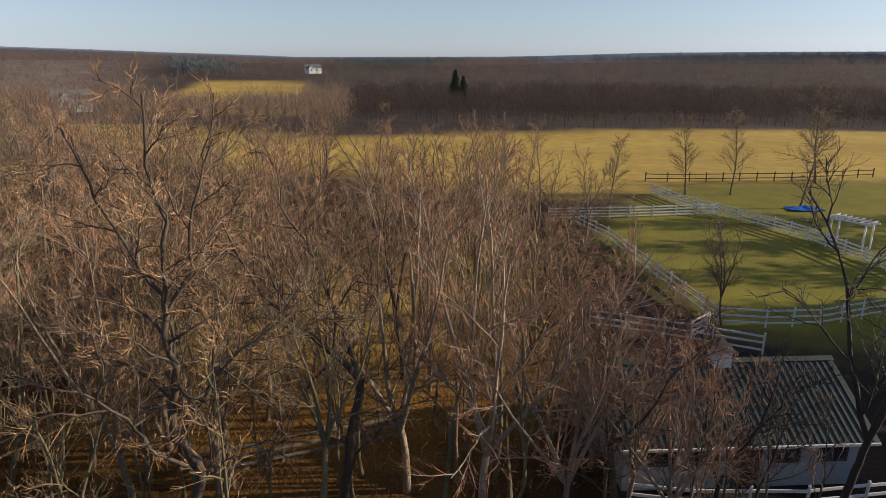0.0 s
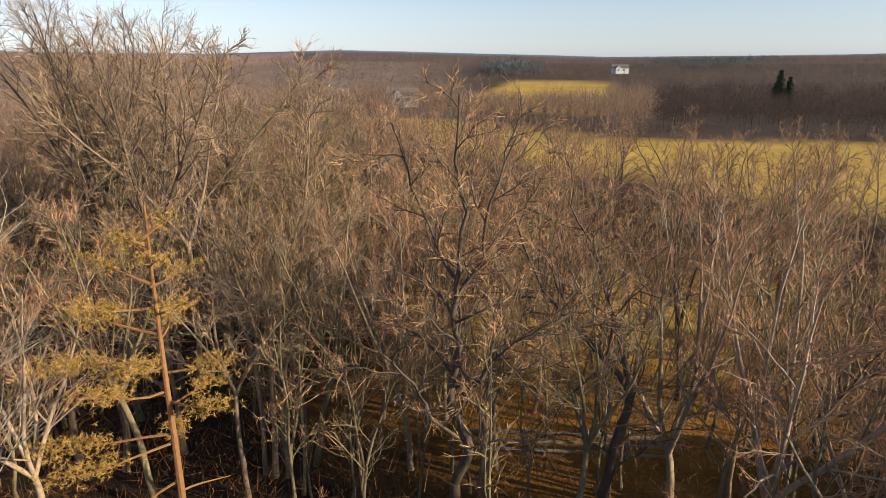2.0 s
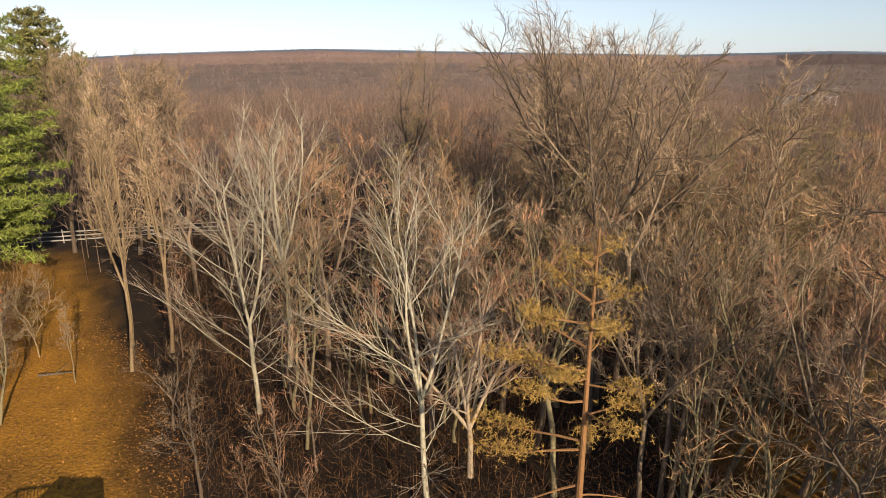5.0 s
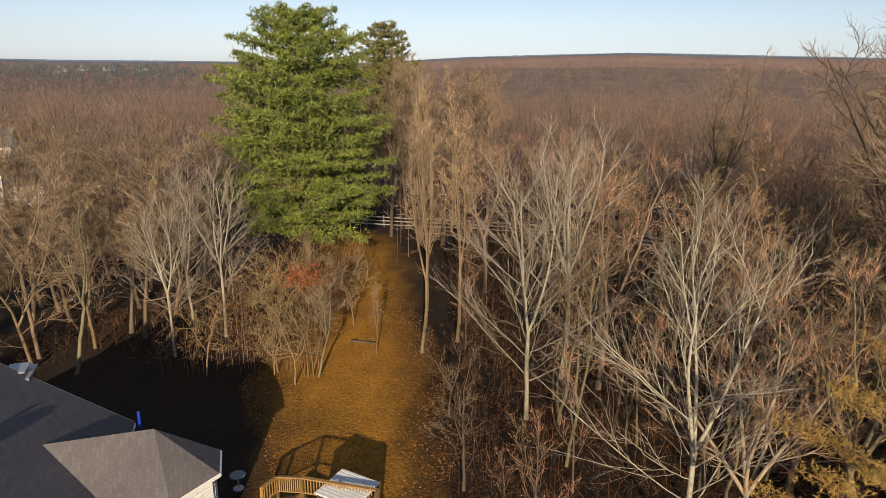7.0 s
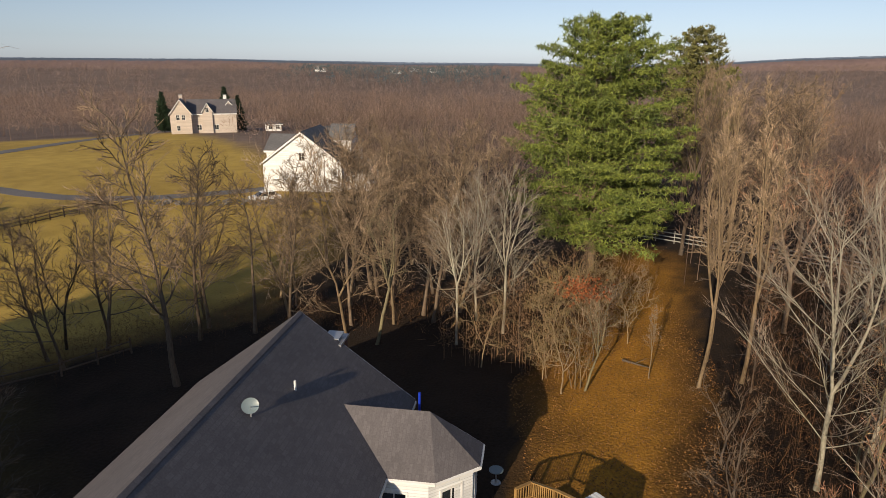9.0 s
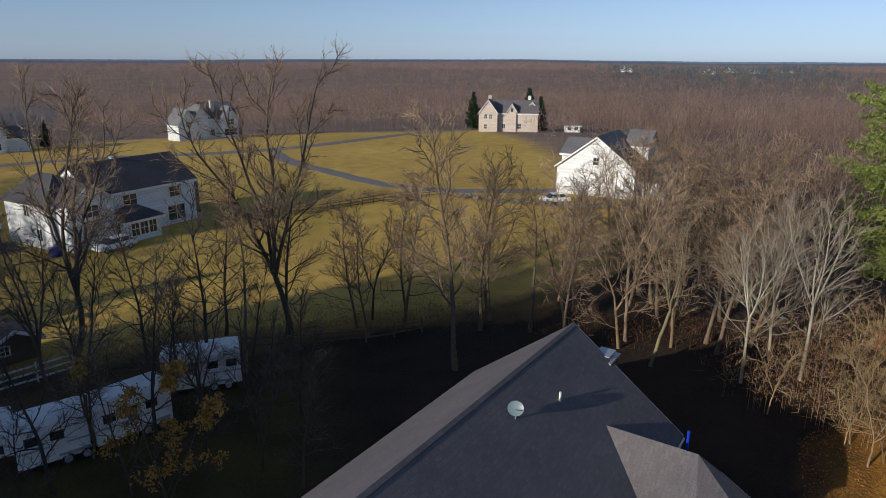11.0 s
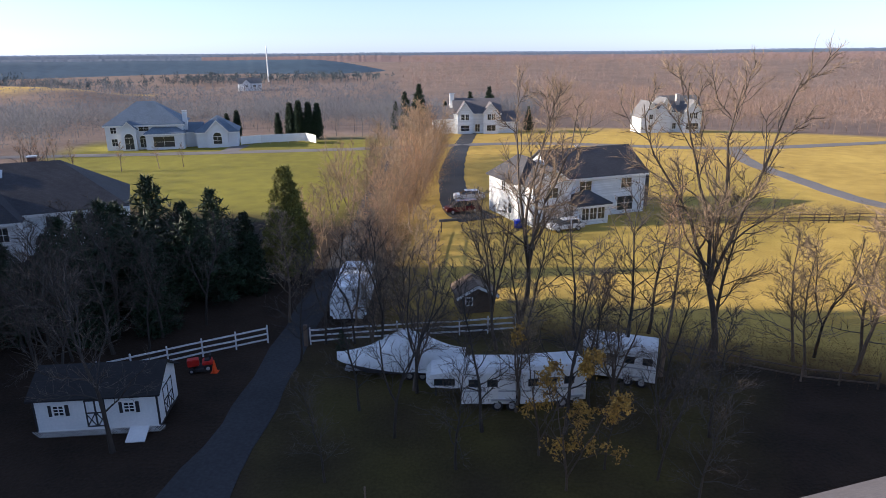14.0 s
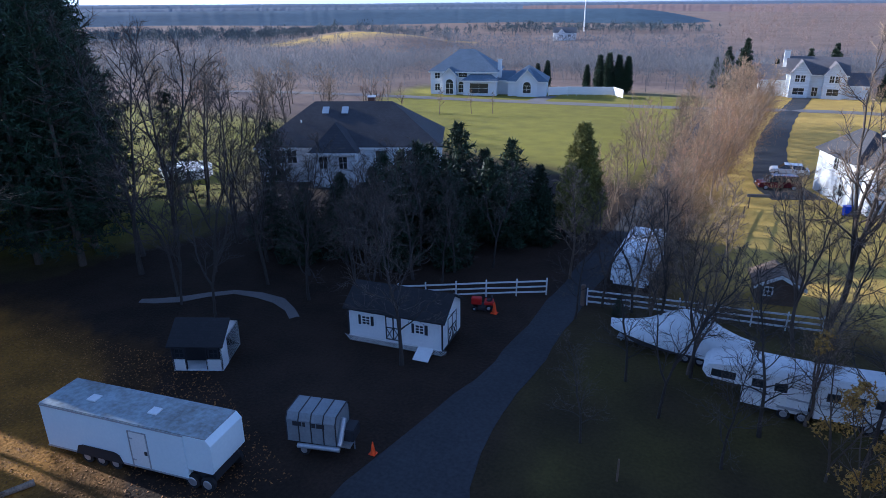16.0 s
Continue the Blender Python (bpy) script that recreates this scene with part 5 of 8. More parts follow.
sprays("wood_edge", "brown leafless trees of the nearer wood", M["woods"], scatter(1500, 58, 170, 10, 130), (8, 13.5), 60, 0.035, 0.26)
def domes(name, label, material, places, high, wide, sides=6):
    """Rounded uneven crown masses, each on its own foot; used for the unseen sun screens."""
    r = np.random.default_rng(len(places))
    P = np.asarray(places, float)
    n = len(P)
    h, w = r.uniform(high[0], high[1], n), r.uniform(wide[0], wide[1], n)
    k = sides
    zf, rf = (np.array([0.15, 0.50, 0.84]), np.array([0.70, 1.0, 0.62])) if k > 5 else (np.array([0.1, 0.80]), np.array([1.0, 0.80]))
    m = len(zf)
    th = np.arange(k)[None, None] * 2 * np.pi / k + r.uniform(0, 6, (n, 1, 1)) + r.normal(0, 0.12, (n, m, k))
    rad = w[:, None, None] * rf[None, :, None] * r.uniform(0.75, 1.2, (n, m, k))
    z0 = height(P[:, 0], P[:, 1])
    Z = z0[:, None, None] + h[:, None, None] * (zf[None, :, None] + r.normal(0, 0.03, (n, m, k)))
    ring = np.stack([P[:, 0, None, None] + np.cos(th) * rad, P[:, 1, None, None] + np.sin(th) * rad, Z], -1).reshape(n, m * k, 3)
    top = np.stack([P[:, 0] + r.normal(0, 0.3, n), P[:, 1] + r.normal(0, 0.3, n), z0 + h], -1)[:, None]
    V = np.concatenate([ring, top], 1).reshape(-1, 3)
    T = []
    for b in range(m - 1):
        for q in range(k):
            A, B = b * k + q, b * k + (q + 1) % k
            T += [(A, B, B + k), (A, B + k, A + k)]
    T += [((m - 1) * k + q, (m - 1) * k + (q + 1) % k, m * k) for q in range(k)]
    F = (np.array(T)[None] + (np.arange(n) * (m * k + 1))[:, None, None]).reshape(-1, 3)
    me = mesh_of(name, V, F, material)
    me.polygons.foreach_set("use_smooth", np.ones(len(F), bool))
    return tagged(new(name, me), label, "woods", kind="stuff")


for nm, tint_, words, r0, r1, a0, a1, n_ in (("reddish", "red", "reddish-brown", 112, 420, 40, 172, 3400), ("brown", "brown", "brown", 140, 420, 8, 40, 900),
                                            ("grey", "dark", "shade-darkened grey-violet", 168, 420, -62, 8, 2000), ("southern", "south", "grey-brown", 150, 340, 172, 256, 1900)):
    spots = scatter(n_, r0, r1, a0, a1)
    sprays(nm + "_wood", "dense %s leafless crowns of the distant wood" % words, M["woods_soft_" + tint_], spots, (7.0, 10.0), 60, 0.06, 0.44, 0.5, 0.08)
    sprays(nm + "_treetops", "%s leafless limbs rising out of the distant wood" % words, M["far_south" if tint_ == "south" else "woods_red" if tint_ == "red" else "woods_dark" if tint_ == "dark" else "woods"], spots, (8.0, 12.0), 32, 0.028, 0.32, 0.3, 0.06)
for nm, key, words, a0, a1, n_ in (("far_reddish", "far_red", "red-brown", 40, 184, 7200), ("far_grey", "far_dark", "dark grey", -62, 40, 4600), ("far_southern", "far_south", "haze-tinted lavender-grey", 184, 256, 1500)):
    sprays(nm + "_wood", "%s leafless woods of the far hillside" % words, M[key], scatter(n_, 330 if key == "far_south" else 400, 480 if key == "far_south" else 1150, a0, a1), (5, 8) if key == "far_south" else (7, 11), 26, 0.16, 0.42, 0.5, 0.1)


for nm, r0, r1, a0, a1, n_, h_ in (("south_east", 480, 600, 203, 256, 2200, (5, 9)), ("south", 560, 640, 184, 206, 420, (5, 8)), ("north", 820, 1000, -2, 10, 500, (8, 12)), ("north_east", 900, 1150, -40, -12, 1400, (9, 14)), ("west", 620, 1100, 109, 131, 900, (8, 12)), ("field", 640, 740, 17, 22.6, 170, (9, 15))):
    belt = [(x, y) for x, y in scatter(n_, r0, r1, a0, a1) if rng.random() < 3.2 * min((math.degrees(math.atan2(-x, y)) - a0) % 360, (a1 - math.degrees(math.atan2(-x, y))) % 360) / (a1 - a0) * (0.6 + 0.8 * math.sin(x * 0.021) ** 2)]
    sprays(nm + "_pine_belt", "belt of distant pines, coloured blue-green for haze", M["far_pine"], belt, h_, 30, 0.30, 0.30, 0.4, 0.2)
# unseen masses added to block the low sun; a gap lights the trailer
east = [(x, y) for x, y in zip(rng.uniform(47, 76, 420), rng.uniform(-42, 8, 420)) if y > -0.54 * x + 5 and not (-23.5 < y < -9.5 and rng.random() < 0.95)]
domes("eastern_wood", "unseen dark evergreen masses added east of the yard to shade it", M["needle_dark"], east, (19, 23), (2.6, 3.8))
domes("eastern_hill_wood", "unseen very tall evergreen masses added to the east for longer shade", M["needle_dark"], [(x, y) for x, y in zip(rng.uniform(86, 112, 170), rng.uniform(-46, -22, 170)) if y > -0.54 * x + 7], (38, 43), (3.4, 5.0))
domes("paddock_wood", "unseen dark masses added to shade the barn and the paddock", M["needle_dark"], list(zip(rng.uniform(60, 76, 110), rng.uniform(23, 46, 110))), (12, 15.5), (2.2, 3.4))


def along(pts, n, w):
    out = []
    for _ in range(n):
        k = rng.integers(0, len(pts) - 1)
        f = rng.random()
        out.append((pts[k][0] * (1 - f) + pts[k + 1][0] * f + rng.normal(0, w), pts[k][1] * (1 - f) + pts[k + 1][1] * f + rng.normal(0, w)))
    return out


sprays("drive_hedgerow", "dense hedgerow of bare tan saplings between the two driveways", M["hedge"], along([(7.2, -58), (5.6, -80), (4.2, -100), (3.4, -120), (2.2, -142)], 260, 1.9), (3.0, 7.0), 60, 0.010, 0.34, 0.8, 0.03)
sprays("hedgerow_thicket", "dense reddish-tan twigs crowding the row along the driveway", M["hedge"], along([(4.6, -78), (3.6, -96), (2.6, -116), (1.8, -138)], 95, 1.3), (6.0, 9.6), 150, 0.011, 0.30, 0.5, 0.03)
sprays("lawn_edge_brush", "tangled brown brush along the far edge of the lawn", M["brush"], along([(-30, -39.5), (-38, -34.5), (-41, -28), (-47, -24), (-48.5, -14), (-47, -8)], 420, 1.6), (0.5, 2.2), 30, 0.010, 0.5, 0.6, 0.008)
sprays("pine_brush", "tan brush and saplings below the great pine", M["hedge"], [(x, y) for x, y in zip(rng.uniform(-58, -38, 330), rng.uniform(-19, -7, 330)) if y < -8.5 - 0.06 * (x + 38)], (1.4, 5.0), 30, 0.014, 0.4, 0.5, 0.02)
sprays("yard_brush", "thin brown brush at the edge of the yard", M["brush"], along([(-6, -48), (-16, -45.5), (-24, -41.5), (-30, -39.5)], 260, 1.2), (0.8, 3.0), 24, 0.010, 0.5, 0.6, 0.008)
# low brush whose dark colour also stands in for the house's cast shadow
sprays("lawn_brush", "low twiggy brush behind the rail fence, darkened for the house's shadow", M["twig_shade"], along([(-30, -84.2), (-38, -84.0), (-46, -83.6), (-56, -83.4)], 300, 0.7), (1.0, 2.3), 40, 0.012, 0.6, 0.6, 0.01)
sprays("undergrowth", "dense brown brush and thin stems under the trees", M["brush"], [(x, y) for x, y in zip(rng.uniform(-70, 14, 12000), rng.uniform(-1, 75, 12000)) if inside(np.array(x), np.array(y), WOOD) and not (inside(np.array(x), np.array(y), FIELDS[4][2]) and (x * 7 + y * 3) % 1 < 0.6)], (0.8, 4.6), 18, 0.010, 0.5, 0.6, 0.008)

def fallen_leaves(n, pts, name, label):
    """Single curled leaves lying on the grass."""
    r = np.random.default_rng(n)
    xs, ys = [q[0] for q in pts], [q[1] for q in pts]
    x, y = r.uniform(min(xs), max(xs), n * 3), r.uniform(min(ys), max(ys), n * 3)
    ok = inside(x, y, pts)
    x, y = x[ok][:n], y[ok][:n]
    a, l_ = r.uniform(0, 6.28, len(x)), r.uniform(0.035, 0.075, len(x))
    c = np.stack([x, y, np.full(len(x), 0.02)], 1)
    d = np.stack([np.cos(a), np.sin(a), r.normal(0.1, 0.3, len(x))], 1) * l_[:, None]
    e = np.stack([-np.sin(a), np.cos(a), r.normal(0.2, 0.4, len(x))], 1) * l_[:, None] * 0.6
    V = np.stack([c - d, c + e, c + d, c - e], 1).reshape(-1, 3)
    return tagged(new(name, mesh_of(name, V, np.arange(len(V)).reshape(-1, 4), M["dry_leaf"])), label, "leaves", kind="stuff")


fallen_leaves(15000, [(-25, -2), (-30, 1.5), (-46, -1), (-62, -7), (-62, -14), (-46, -12), (-37, -13), (-27, -8)], "fallen_leaves", "orange fallen leaves scattered over the lawn")
fallen_leaves(9000, [(46, -9), (24, -8), (18, -20), (30, -26), (46, -25)], "fallen_leaves", "brown fallen leaves beside the long trailer")

# ======== houses ========
def window(parent, cx, cy, cz, w, h, facing, frame=None, cols=2, rows=2, name="window"):
    """A window in a wall: frame, glass and glazing bars; facing: degrees of its outward normal in the house's own plan."""
    m = pose(cx, cy, cz, 0, 0, facing - 90)     # local -y is outward after the turn below
    fr = bmesh.new()
    t = 0.09
    rings = [[fr.verts.new((sx * (w / 2 + o), y, sz * (h / 2 + o))) for sx, sz in ((-1, -1), (1, -1), (1, 1), (-1, 1))] for o, y in ((t, -0.03), (t, 0.07), (0, 0.07), (0, -0.03))]
    for a, b in zip(rings, rings[1:] + rings[:1]):
        for k in range(4):
            fr.faces.new((a[k], a[(k + 1) % 4], b[(k + 1) % 4], b[k]))
    bmesh.ops.recalc_face_normals(fr, faces=fr.faces)
    ob = part(name, fr, frame or M["white"], parent)
    ob.matrix_basis = m
    for c in range(1, cols):
        x = -w / 2 + w * c / cols
        part("glazing_bar", cube(x - 0.025, x + 0.025, -0.02, 0.045, -h / 2, h / 2), frame or M["white"], ob)
    for r_ in range(1, rows):
        z = -h / 2 + h * r_ / rows
        part("glazing_bar", cube(-w / 2, w / 2, -0.018, 0.040, z - 0.025, z + 0.025), frame or M["white"], ob)
    part("pane", cube(-w / 2, w / 2, -0.05, 0.012, -h / 2, h / 2), M["glass"], ob)
    return ob


def gable_roof(parent, x0, x1, y0, y1, eave, ridge, over, material, axis="x", name="roof", thick=0.18):
    """Two sloping slabs with overhang that meet in the ridge."""
    if axis == "x":
        yc, half = (y0 + y1) / 2, (y1 - y0) / 2
        s = (ridge - eave) / half
        for sg in (-1, 1):
            e = (yc + sg * (half + over), eave - s * over)
            bm = bmesh.new()
            poly(bm, [(x0 - over, e[0], e[1]), (x1 + over, e[0], e[1]), (x1 + over, yc, ridge), (x0 - over, yc, ridge)], thick, (0, 0, 1))
            part("roof_slope", bm, material, parent)
    else:
        xc, half = (x0 + x1) / 2, (x1 - x0) / 2
        s = (ridge - eave) / half
        for sg in (-1, 1):
            e = (xc + sg * (half + over), eave - s * over)
            bm = bmesh.new()
            poly(bm, [(e[0], y0 - over, e[1]), (e[0], y1 + over, e[1]), (xc, y1 + over, ridge), (xc, y0 - over, ridge)], thick, (0, 0, 1))
            part("roof_slope", bm, material, parent)


def gable_walls(parent, x0, x1, y0, y1, eave, ridge, material, axis="x", name="wall", z0=-0.3):
    """Four walls, the two gables running up to the ridge, as one solid block."""
    bm = bmesh.new()
    if axis == "x":
        yc = (y0 + y1) / 2
        poly(bm, [(x0, y0, z0), (x0, y1, z0), (x0, y1, eave), (x0, yc, ridge - 0.02), (x0, y0, eave)], x1 - x0, (1, 0, 0))
    else:
        xc = (x0 + x1) / 2
        poly(bm, [(x0, y0, z0), (x1, y0, z0), (x1, y0, eave), (xc, y0, ridge - 0.02), (x0, y0, eave)], y1 - y0, (0, 1, 0))
    return part(name, bm, material, parent)


def hip_roof(parent, x0, x1, y0, y1, eave, ridge, over, material, name="roof", inset=None):
    half = min(x1 - x0, y1 - y0) / 2
    ins = inset or half
    s = (ridge - eave) / half
    z = eave - s * over
    a = [(x0 - over, y0 - over, z), (x1 + over, y0 - over, z), (x1 + over, y1 + over, z), (x0 - over, y1 + over, z)]
    if x1 - x0 >= y1 - y0:
        yc = (y0 + y1) / 2
        r0, r1 = (x0 + ins, yc, ridge), (x1 - ins, yc, ridge)
        fs = [(a[0], a[1], r1, r0), (a[1], a[2], r1), (a[2], a[3], r0, r1), (a[3], a[0], r0)]
    else:
        xc = (x0 + x1) / 2
        r0, r1 = (xc, y0 + ins, ridge), (xc, y1 - ins, ridge)
        fs = [(a[0], a[1], r0), (a[1], a[2], r1, r0), (a[2], a[3], r1), (a[3], a[0], r0, r1)]
    for f in fs:
        part("roof_slope", poly(bmesh.new(), list(f), 0.16, (0, 0, 1)), material, parent)


def own_house():
    h = thing("house", "house with grey-brown shingle roof, satellite dish and shingled bay", "house", -24.7, -19.7, 0, 17.7)
    L, E, RZ, half, ov = 24.0, 3.95, 8.0, 5.4, 0.45
    gable_walls(h, 0.35, L, -half, half, E + 0.1, RZ - 0.15, M["siding"])
    s = (RZ - E) / half
    for sg, nm in ((1, "roof_north"), (-1, "roof_south")):
        bm = bmesh.new()
        e = (half + ov) * sg
        poly(bm, [(0, e, E - s * ov), (L, e, E - s * ov), (L, 0, RZ), (0, 0, RZ)], 0.14, (0, 0, 1))
        rf = part("roof", bm, M["shingle"], h)
    bm = bmesh.new()
    for sg in (-0.16, 0.16):     # ridge cap
        poly(bm, [(0, sg, RZ + 0.05), (L, sg, RZ + 0.05), (L, 0, RZ + 0.165), (0, 0, RZ + 0.165)], 0.02, (0, 0, 1))
    part("ridge_cap", bm, M["shingle"], h)
    # white rake boards and gutters
    for sg in (1, -1):
        e = (half + ov) * sg
        bm = bmesh.new()
        poly(bm, [(-0.04, e, E - s * ov - 0.16), (-0.04, 0, RZ - 0.16), (-0.04, 0, RZ + 0.13), (-0.04, e, E - s * ov + 0.13)], 0.06, (1, 0, 0))
        part("rake_board", bm, M["white"], h)
        part("gutter", cube(0, L, e - 0.06, e + 0.06, E - s * ov - 0.1, E - s * ov + 0.04), M["white"], h, "white gutter")
    # chimney on the gable
    ch = part("chimney", cube(-1.0, 0.3, 1.1, 2.1, -0.3, 6.5), M["brick"], h, "brick chimney with blue-grey metal cap")
    bm = cube(-1.08, 0.38, 1.02, 2.18, 6.5, 6.62)
    box(bm, -0.75, 0.05, 1.3, 1.9, 6.62, 6.78)
    box(bm, -0.85, 0.15, 1.2, 2.0, 6.78, 6.84)
    part("chimney_cap", bm, M["metal"], ch)
    # plumbing vent and dish on the north slope
    def on(lx, ly):
        return RZ - s * ly + 0.14
    bm = rod(bmesh.new(), (5.45, 1.75, on(5.45, 1.75) - 0.1), (5.45, 1.75, on(5.45, 1.75) + 0.42), 0.055, sides=12)
    part("vent_pipe", bm, M["white"], h, "white plumbing vent")
    dx, dy = 8.47, 1.17
    dz = on(dx, dy)
    dish = part("satellite_dish", bowl(0.30, 0.07), M["dish"], h, "pale oval satellite dish")
    dish.matrix_basis = pose(dx, dy, dz + 0.45, 0, 0, 0) @ (Vector((0.754, 0.389, 0.55)).to_track_quat("Z", "Y").to_matrix().to_4x4())
    bm = rod(bmesh.new(), (dx, dy, dz - 0.05), (dx - 0.02, dy + 0.03, dz + 0.42), 0.03)
    rod(bm, (dx, dy, dz + 0.4), (dx + 0.35, dy + 0.2, dz + 0.55), 0.015)
    part("mast", bm, M["metal"], dish).matrix_parent_inverse = dish.matrix_basis.inverted()
    # shingled bay on the north side
    be, br = 3.55, 5.45
    oct_ = [(6.45, 5.0), (6.45, 7.9), (5.0, 9.6), (3.3, 9.6), (1.85, 7.9), (1.85, 5.0)]
    bm = bmesh.new()
    poly(bm, [(x * 0.96 + 4.15 * 0.04, y - 0.3, -0.3) for x, y in oct_], be + 0.2, (0, 0, 1))
    part("bay_wall", bm, M["siding"], h)
    r0, r1 = (4.15, 3.4, br), (4.15, 7.3, br)
    o3 = [(x, y, be) for x, y in oct_]
    o3[0], o3[5] = (6.45, 4.9, be), (1.85, 4.9, be)
    for f in ((o3[0], o3[1], r1, r0), (o3[1], o3[2], r1), (o3[2], o3[3], r1), (o3[3], o3[4], r1), (o3[4], o3[5], r0, r1)):
        part("bay_roof_slope", poly(bmesh.new(), list(f), 0.12, (0, 0, 1)), M["shingle"], h)
    bm = bmesh.new()
    for a, b in zip(oct_[:-1], oct_[1:]):
        rod(bm, (a[0], a[1], be + 0.02), (b[0], b[1], be + 0.02), 0.085, sides=6)
    part("bay_gutter", bm, M["white"], h, "white gutter")
    for (a, b), n in zip(zip(oct_[:-1], oct_[1:]), (1, 1, 1, 1, 1)):
        mx_, my_ = (a[0] + b[0]) / 2, (a[1] + b[1]) / 2 - 0.3
        mx_ = mx_ * 0.96 + 4.15 * 0.04
        ang = math.degrees(math.atan2(-(b[0] - a[0]), (b[1] - a[1])))
        window(h, mx_, my_, 2.2, 1.0, 1.5, ang + 180 if False else math.degrees(math.atan2(my_ - 7.0, mx_ - 4.15)) if abs(mx_ - 4.15) < 2.0 else (0 if mx_ > 4.15 else 180))
    part("bay_pipe", rod(bmesh.new(), (2.9, 6.6, 4.6), (2.9, 6.6, 5.75), 0.06), M["bin_blue"], h, "blue capped pipe")
    for lx in (9.5, 12.5, 16):
        window(h, lx, half, 1.9, 1.0, 1.4, 90)
    for ly in (-3, 3):
        window(h, 0.35, ly, 1.9, 1.0, 1.4, 180)
    return h


def bowl(radius, depth, seg=28):
    """A shallow dish, rim round z = depth."""
    bm = bmesh.new()
    rings = []
    for k in range(6):
        f = k / 5
        rings.append([bm.verts.new((radius * f * math.cos(a) * 1.08, radius * f * math.sin(a), depth * f * f)) for a in np.linspace(0, 2 * np.pi, seg, endpoint=False)] if k else [bm.verts.new((0, 0, 0))])
    for k in range(1, 6):
        for i in range(seg):
            j = (i + 1) % seg
            bm.faces.new((rings[0][0], rings[1][i], rings[1][j]) if k == 1 else (rings[k - 1][i], rings[k][i], rings[k][j], rings[k - 1][j]))
    g = bmesh.ops.extrude_face_region(bm, geom=list(bm.faces))
    bmesh.ops.translate(bm, vec=(0, 0, -0.02), verts=[v for v in g["geom"] if isinstance(v, bmesh.types.BMVert)])
    return bm


own_house()


def simple_house(name, label, x, y, turn, wall, roof, blocks, wins=(), chimneys=(), category="house"):
    """A house of blocks: (x0, x1, y0, y1, eave, ridge, 'x' | 'y' | 'hip'); its front looks to -y of its own plan."""
    z = float(height(np.array(float(x)), np.array(float(y))))
    h = thing(name, label, category, x, y, z, turn)
    for x0, x1, y0, y1, e, r, kind in blocks:
        if kind == "hip":
            part("wall", cube(x0, x1, y0, y1, -1.0, e), M[wall], h)
            hip_roof(h, x0, x1, y0, y1, e, r, 0.4, M[roof])
            part("fascia", cube(x0 - 0.44, x1 + 0.44, y0 - 0.44, y0 - 0.36, e - 0.52, e - 0.22), M["white"], h)
        else:
            gable_walls(h, x0, x1, y0, y1, e, r, M[wall], kind, z0=-1.0)
            gable_roof(h, x0, x1, y0, y1, e, r, 0.35, M[roof], kind)
            if kind == "y":
                xc, half = (x0 + x1) / 2, (x1 - x0) / 2 + 0.35
                s = (r - e) / ((x1 - x0) / 2)
                for sg in (-1, 1):
                    bm = poly(bmesh.new(), [(xc, y0 - 0.37, r - 0.15), (xc + sg * half, y0 - 0.37, e - s * 0.35 - 0.15), (xc + sg * half, y0 - 0.37, e - s * 0.35 + 0.12), (xc, y0 - 0.37, r + 0.12)], 0.06, (0, -1, 0))
                    part("rake_board", bm, M["white"], h)
            else:
                part("fascia", cube(x0 - 0.3, x1 + 0.3, y0 - 0.42, y0 - 0.34, e - 0.42, e - 0.12), M["white"], h)
    for wx, wy, wz, ww, wh, face in wins:
        window(h, wx, wy, wz, ww, wh, face)
    for cx, cy, cw, top, mt in chimneys:
        c = part("chimney", cube(cx - cw / 2, cx + cw / 2, cy - cw / 2, cy + cw / 2, 1.0, top), M[mt], h)
        part("chimney_cap", cube(cx - cw / 2 - 0.08, cx + cw / 2 + 0.08, cy - cw / 2 - 0.08, cy + cw / 2 + 0.08, top, top + 0.14), M["metal"], c)
    return h


h2 = simple_house("house", "large white two-storey house with charcoal roof and sunroom bay", -8.0, -80.6, 202, "siding", "shingle_dark",
                  [(7.5, 21.5, 0, 9.5, 5.6, 8.6, "x"), (2.2, 8.0, 0.8, 9.5, 5.4, 8.0, "hip"), (3.0, 8.6, -1.6, 2, 5.3, 7.3, "y"), (8.6, 13.2, -3.4, 0.5, 2.8, 4.0, "hip")],
                  [(11.8, 0, 4.3, 1.8, 1.3, 270), (18.3, 0, 4.3, 1.6, 1.3, 270), (18.3, 0, 1.5, 2.6, 1.9, 270), (14.6, 0, 1.6, 1.0, 1.2, 270), (5.8, -1.6, 4.2, 1.6, 1.3, 270), (2.2, 5, 4.2, 1.0, 1.3, 180), (2.2, 3, 1.6, 1.0, 1.3, 180),
                   (9.7, -3.4, 1.5, 1.0, 1.6, 270), (10.9, -3.4, 1.5, 1.0, 1.6, 270), (12.1, -3.4, 1.5, 1.0, 1.6, 270), (8.6, -1.8, 1.5, 1.0, 1.6, 180), (13.2, -1.8, 1.5, 1.0, 1.6, 0)],
                  [(13.5, 5, 0.5, 8.9, "metal")])
part("annex", cube(21.6, 24.2, 2.5, 8, -0.5, 4.4), M["trim_dark"], h2, "dark side annex")
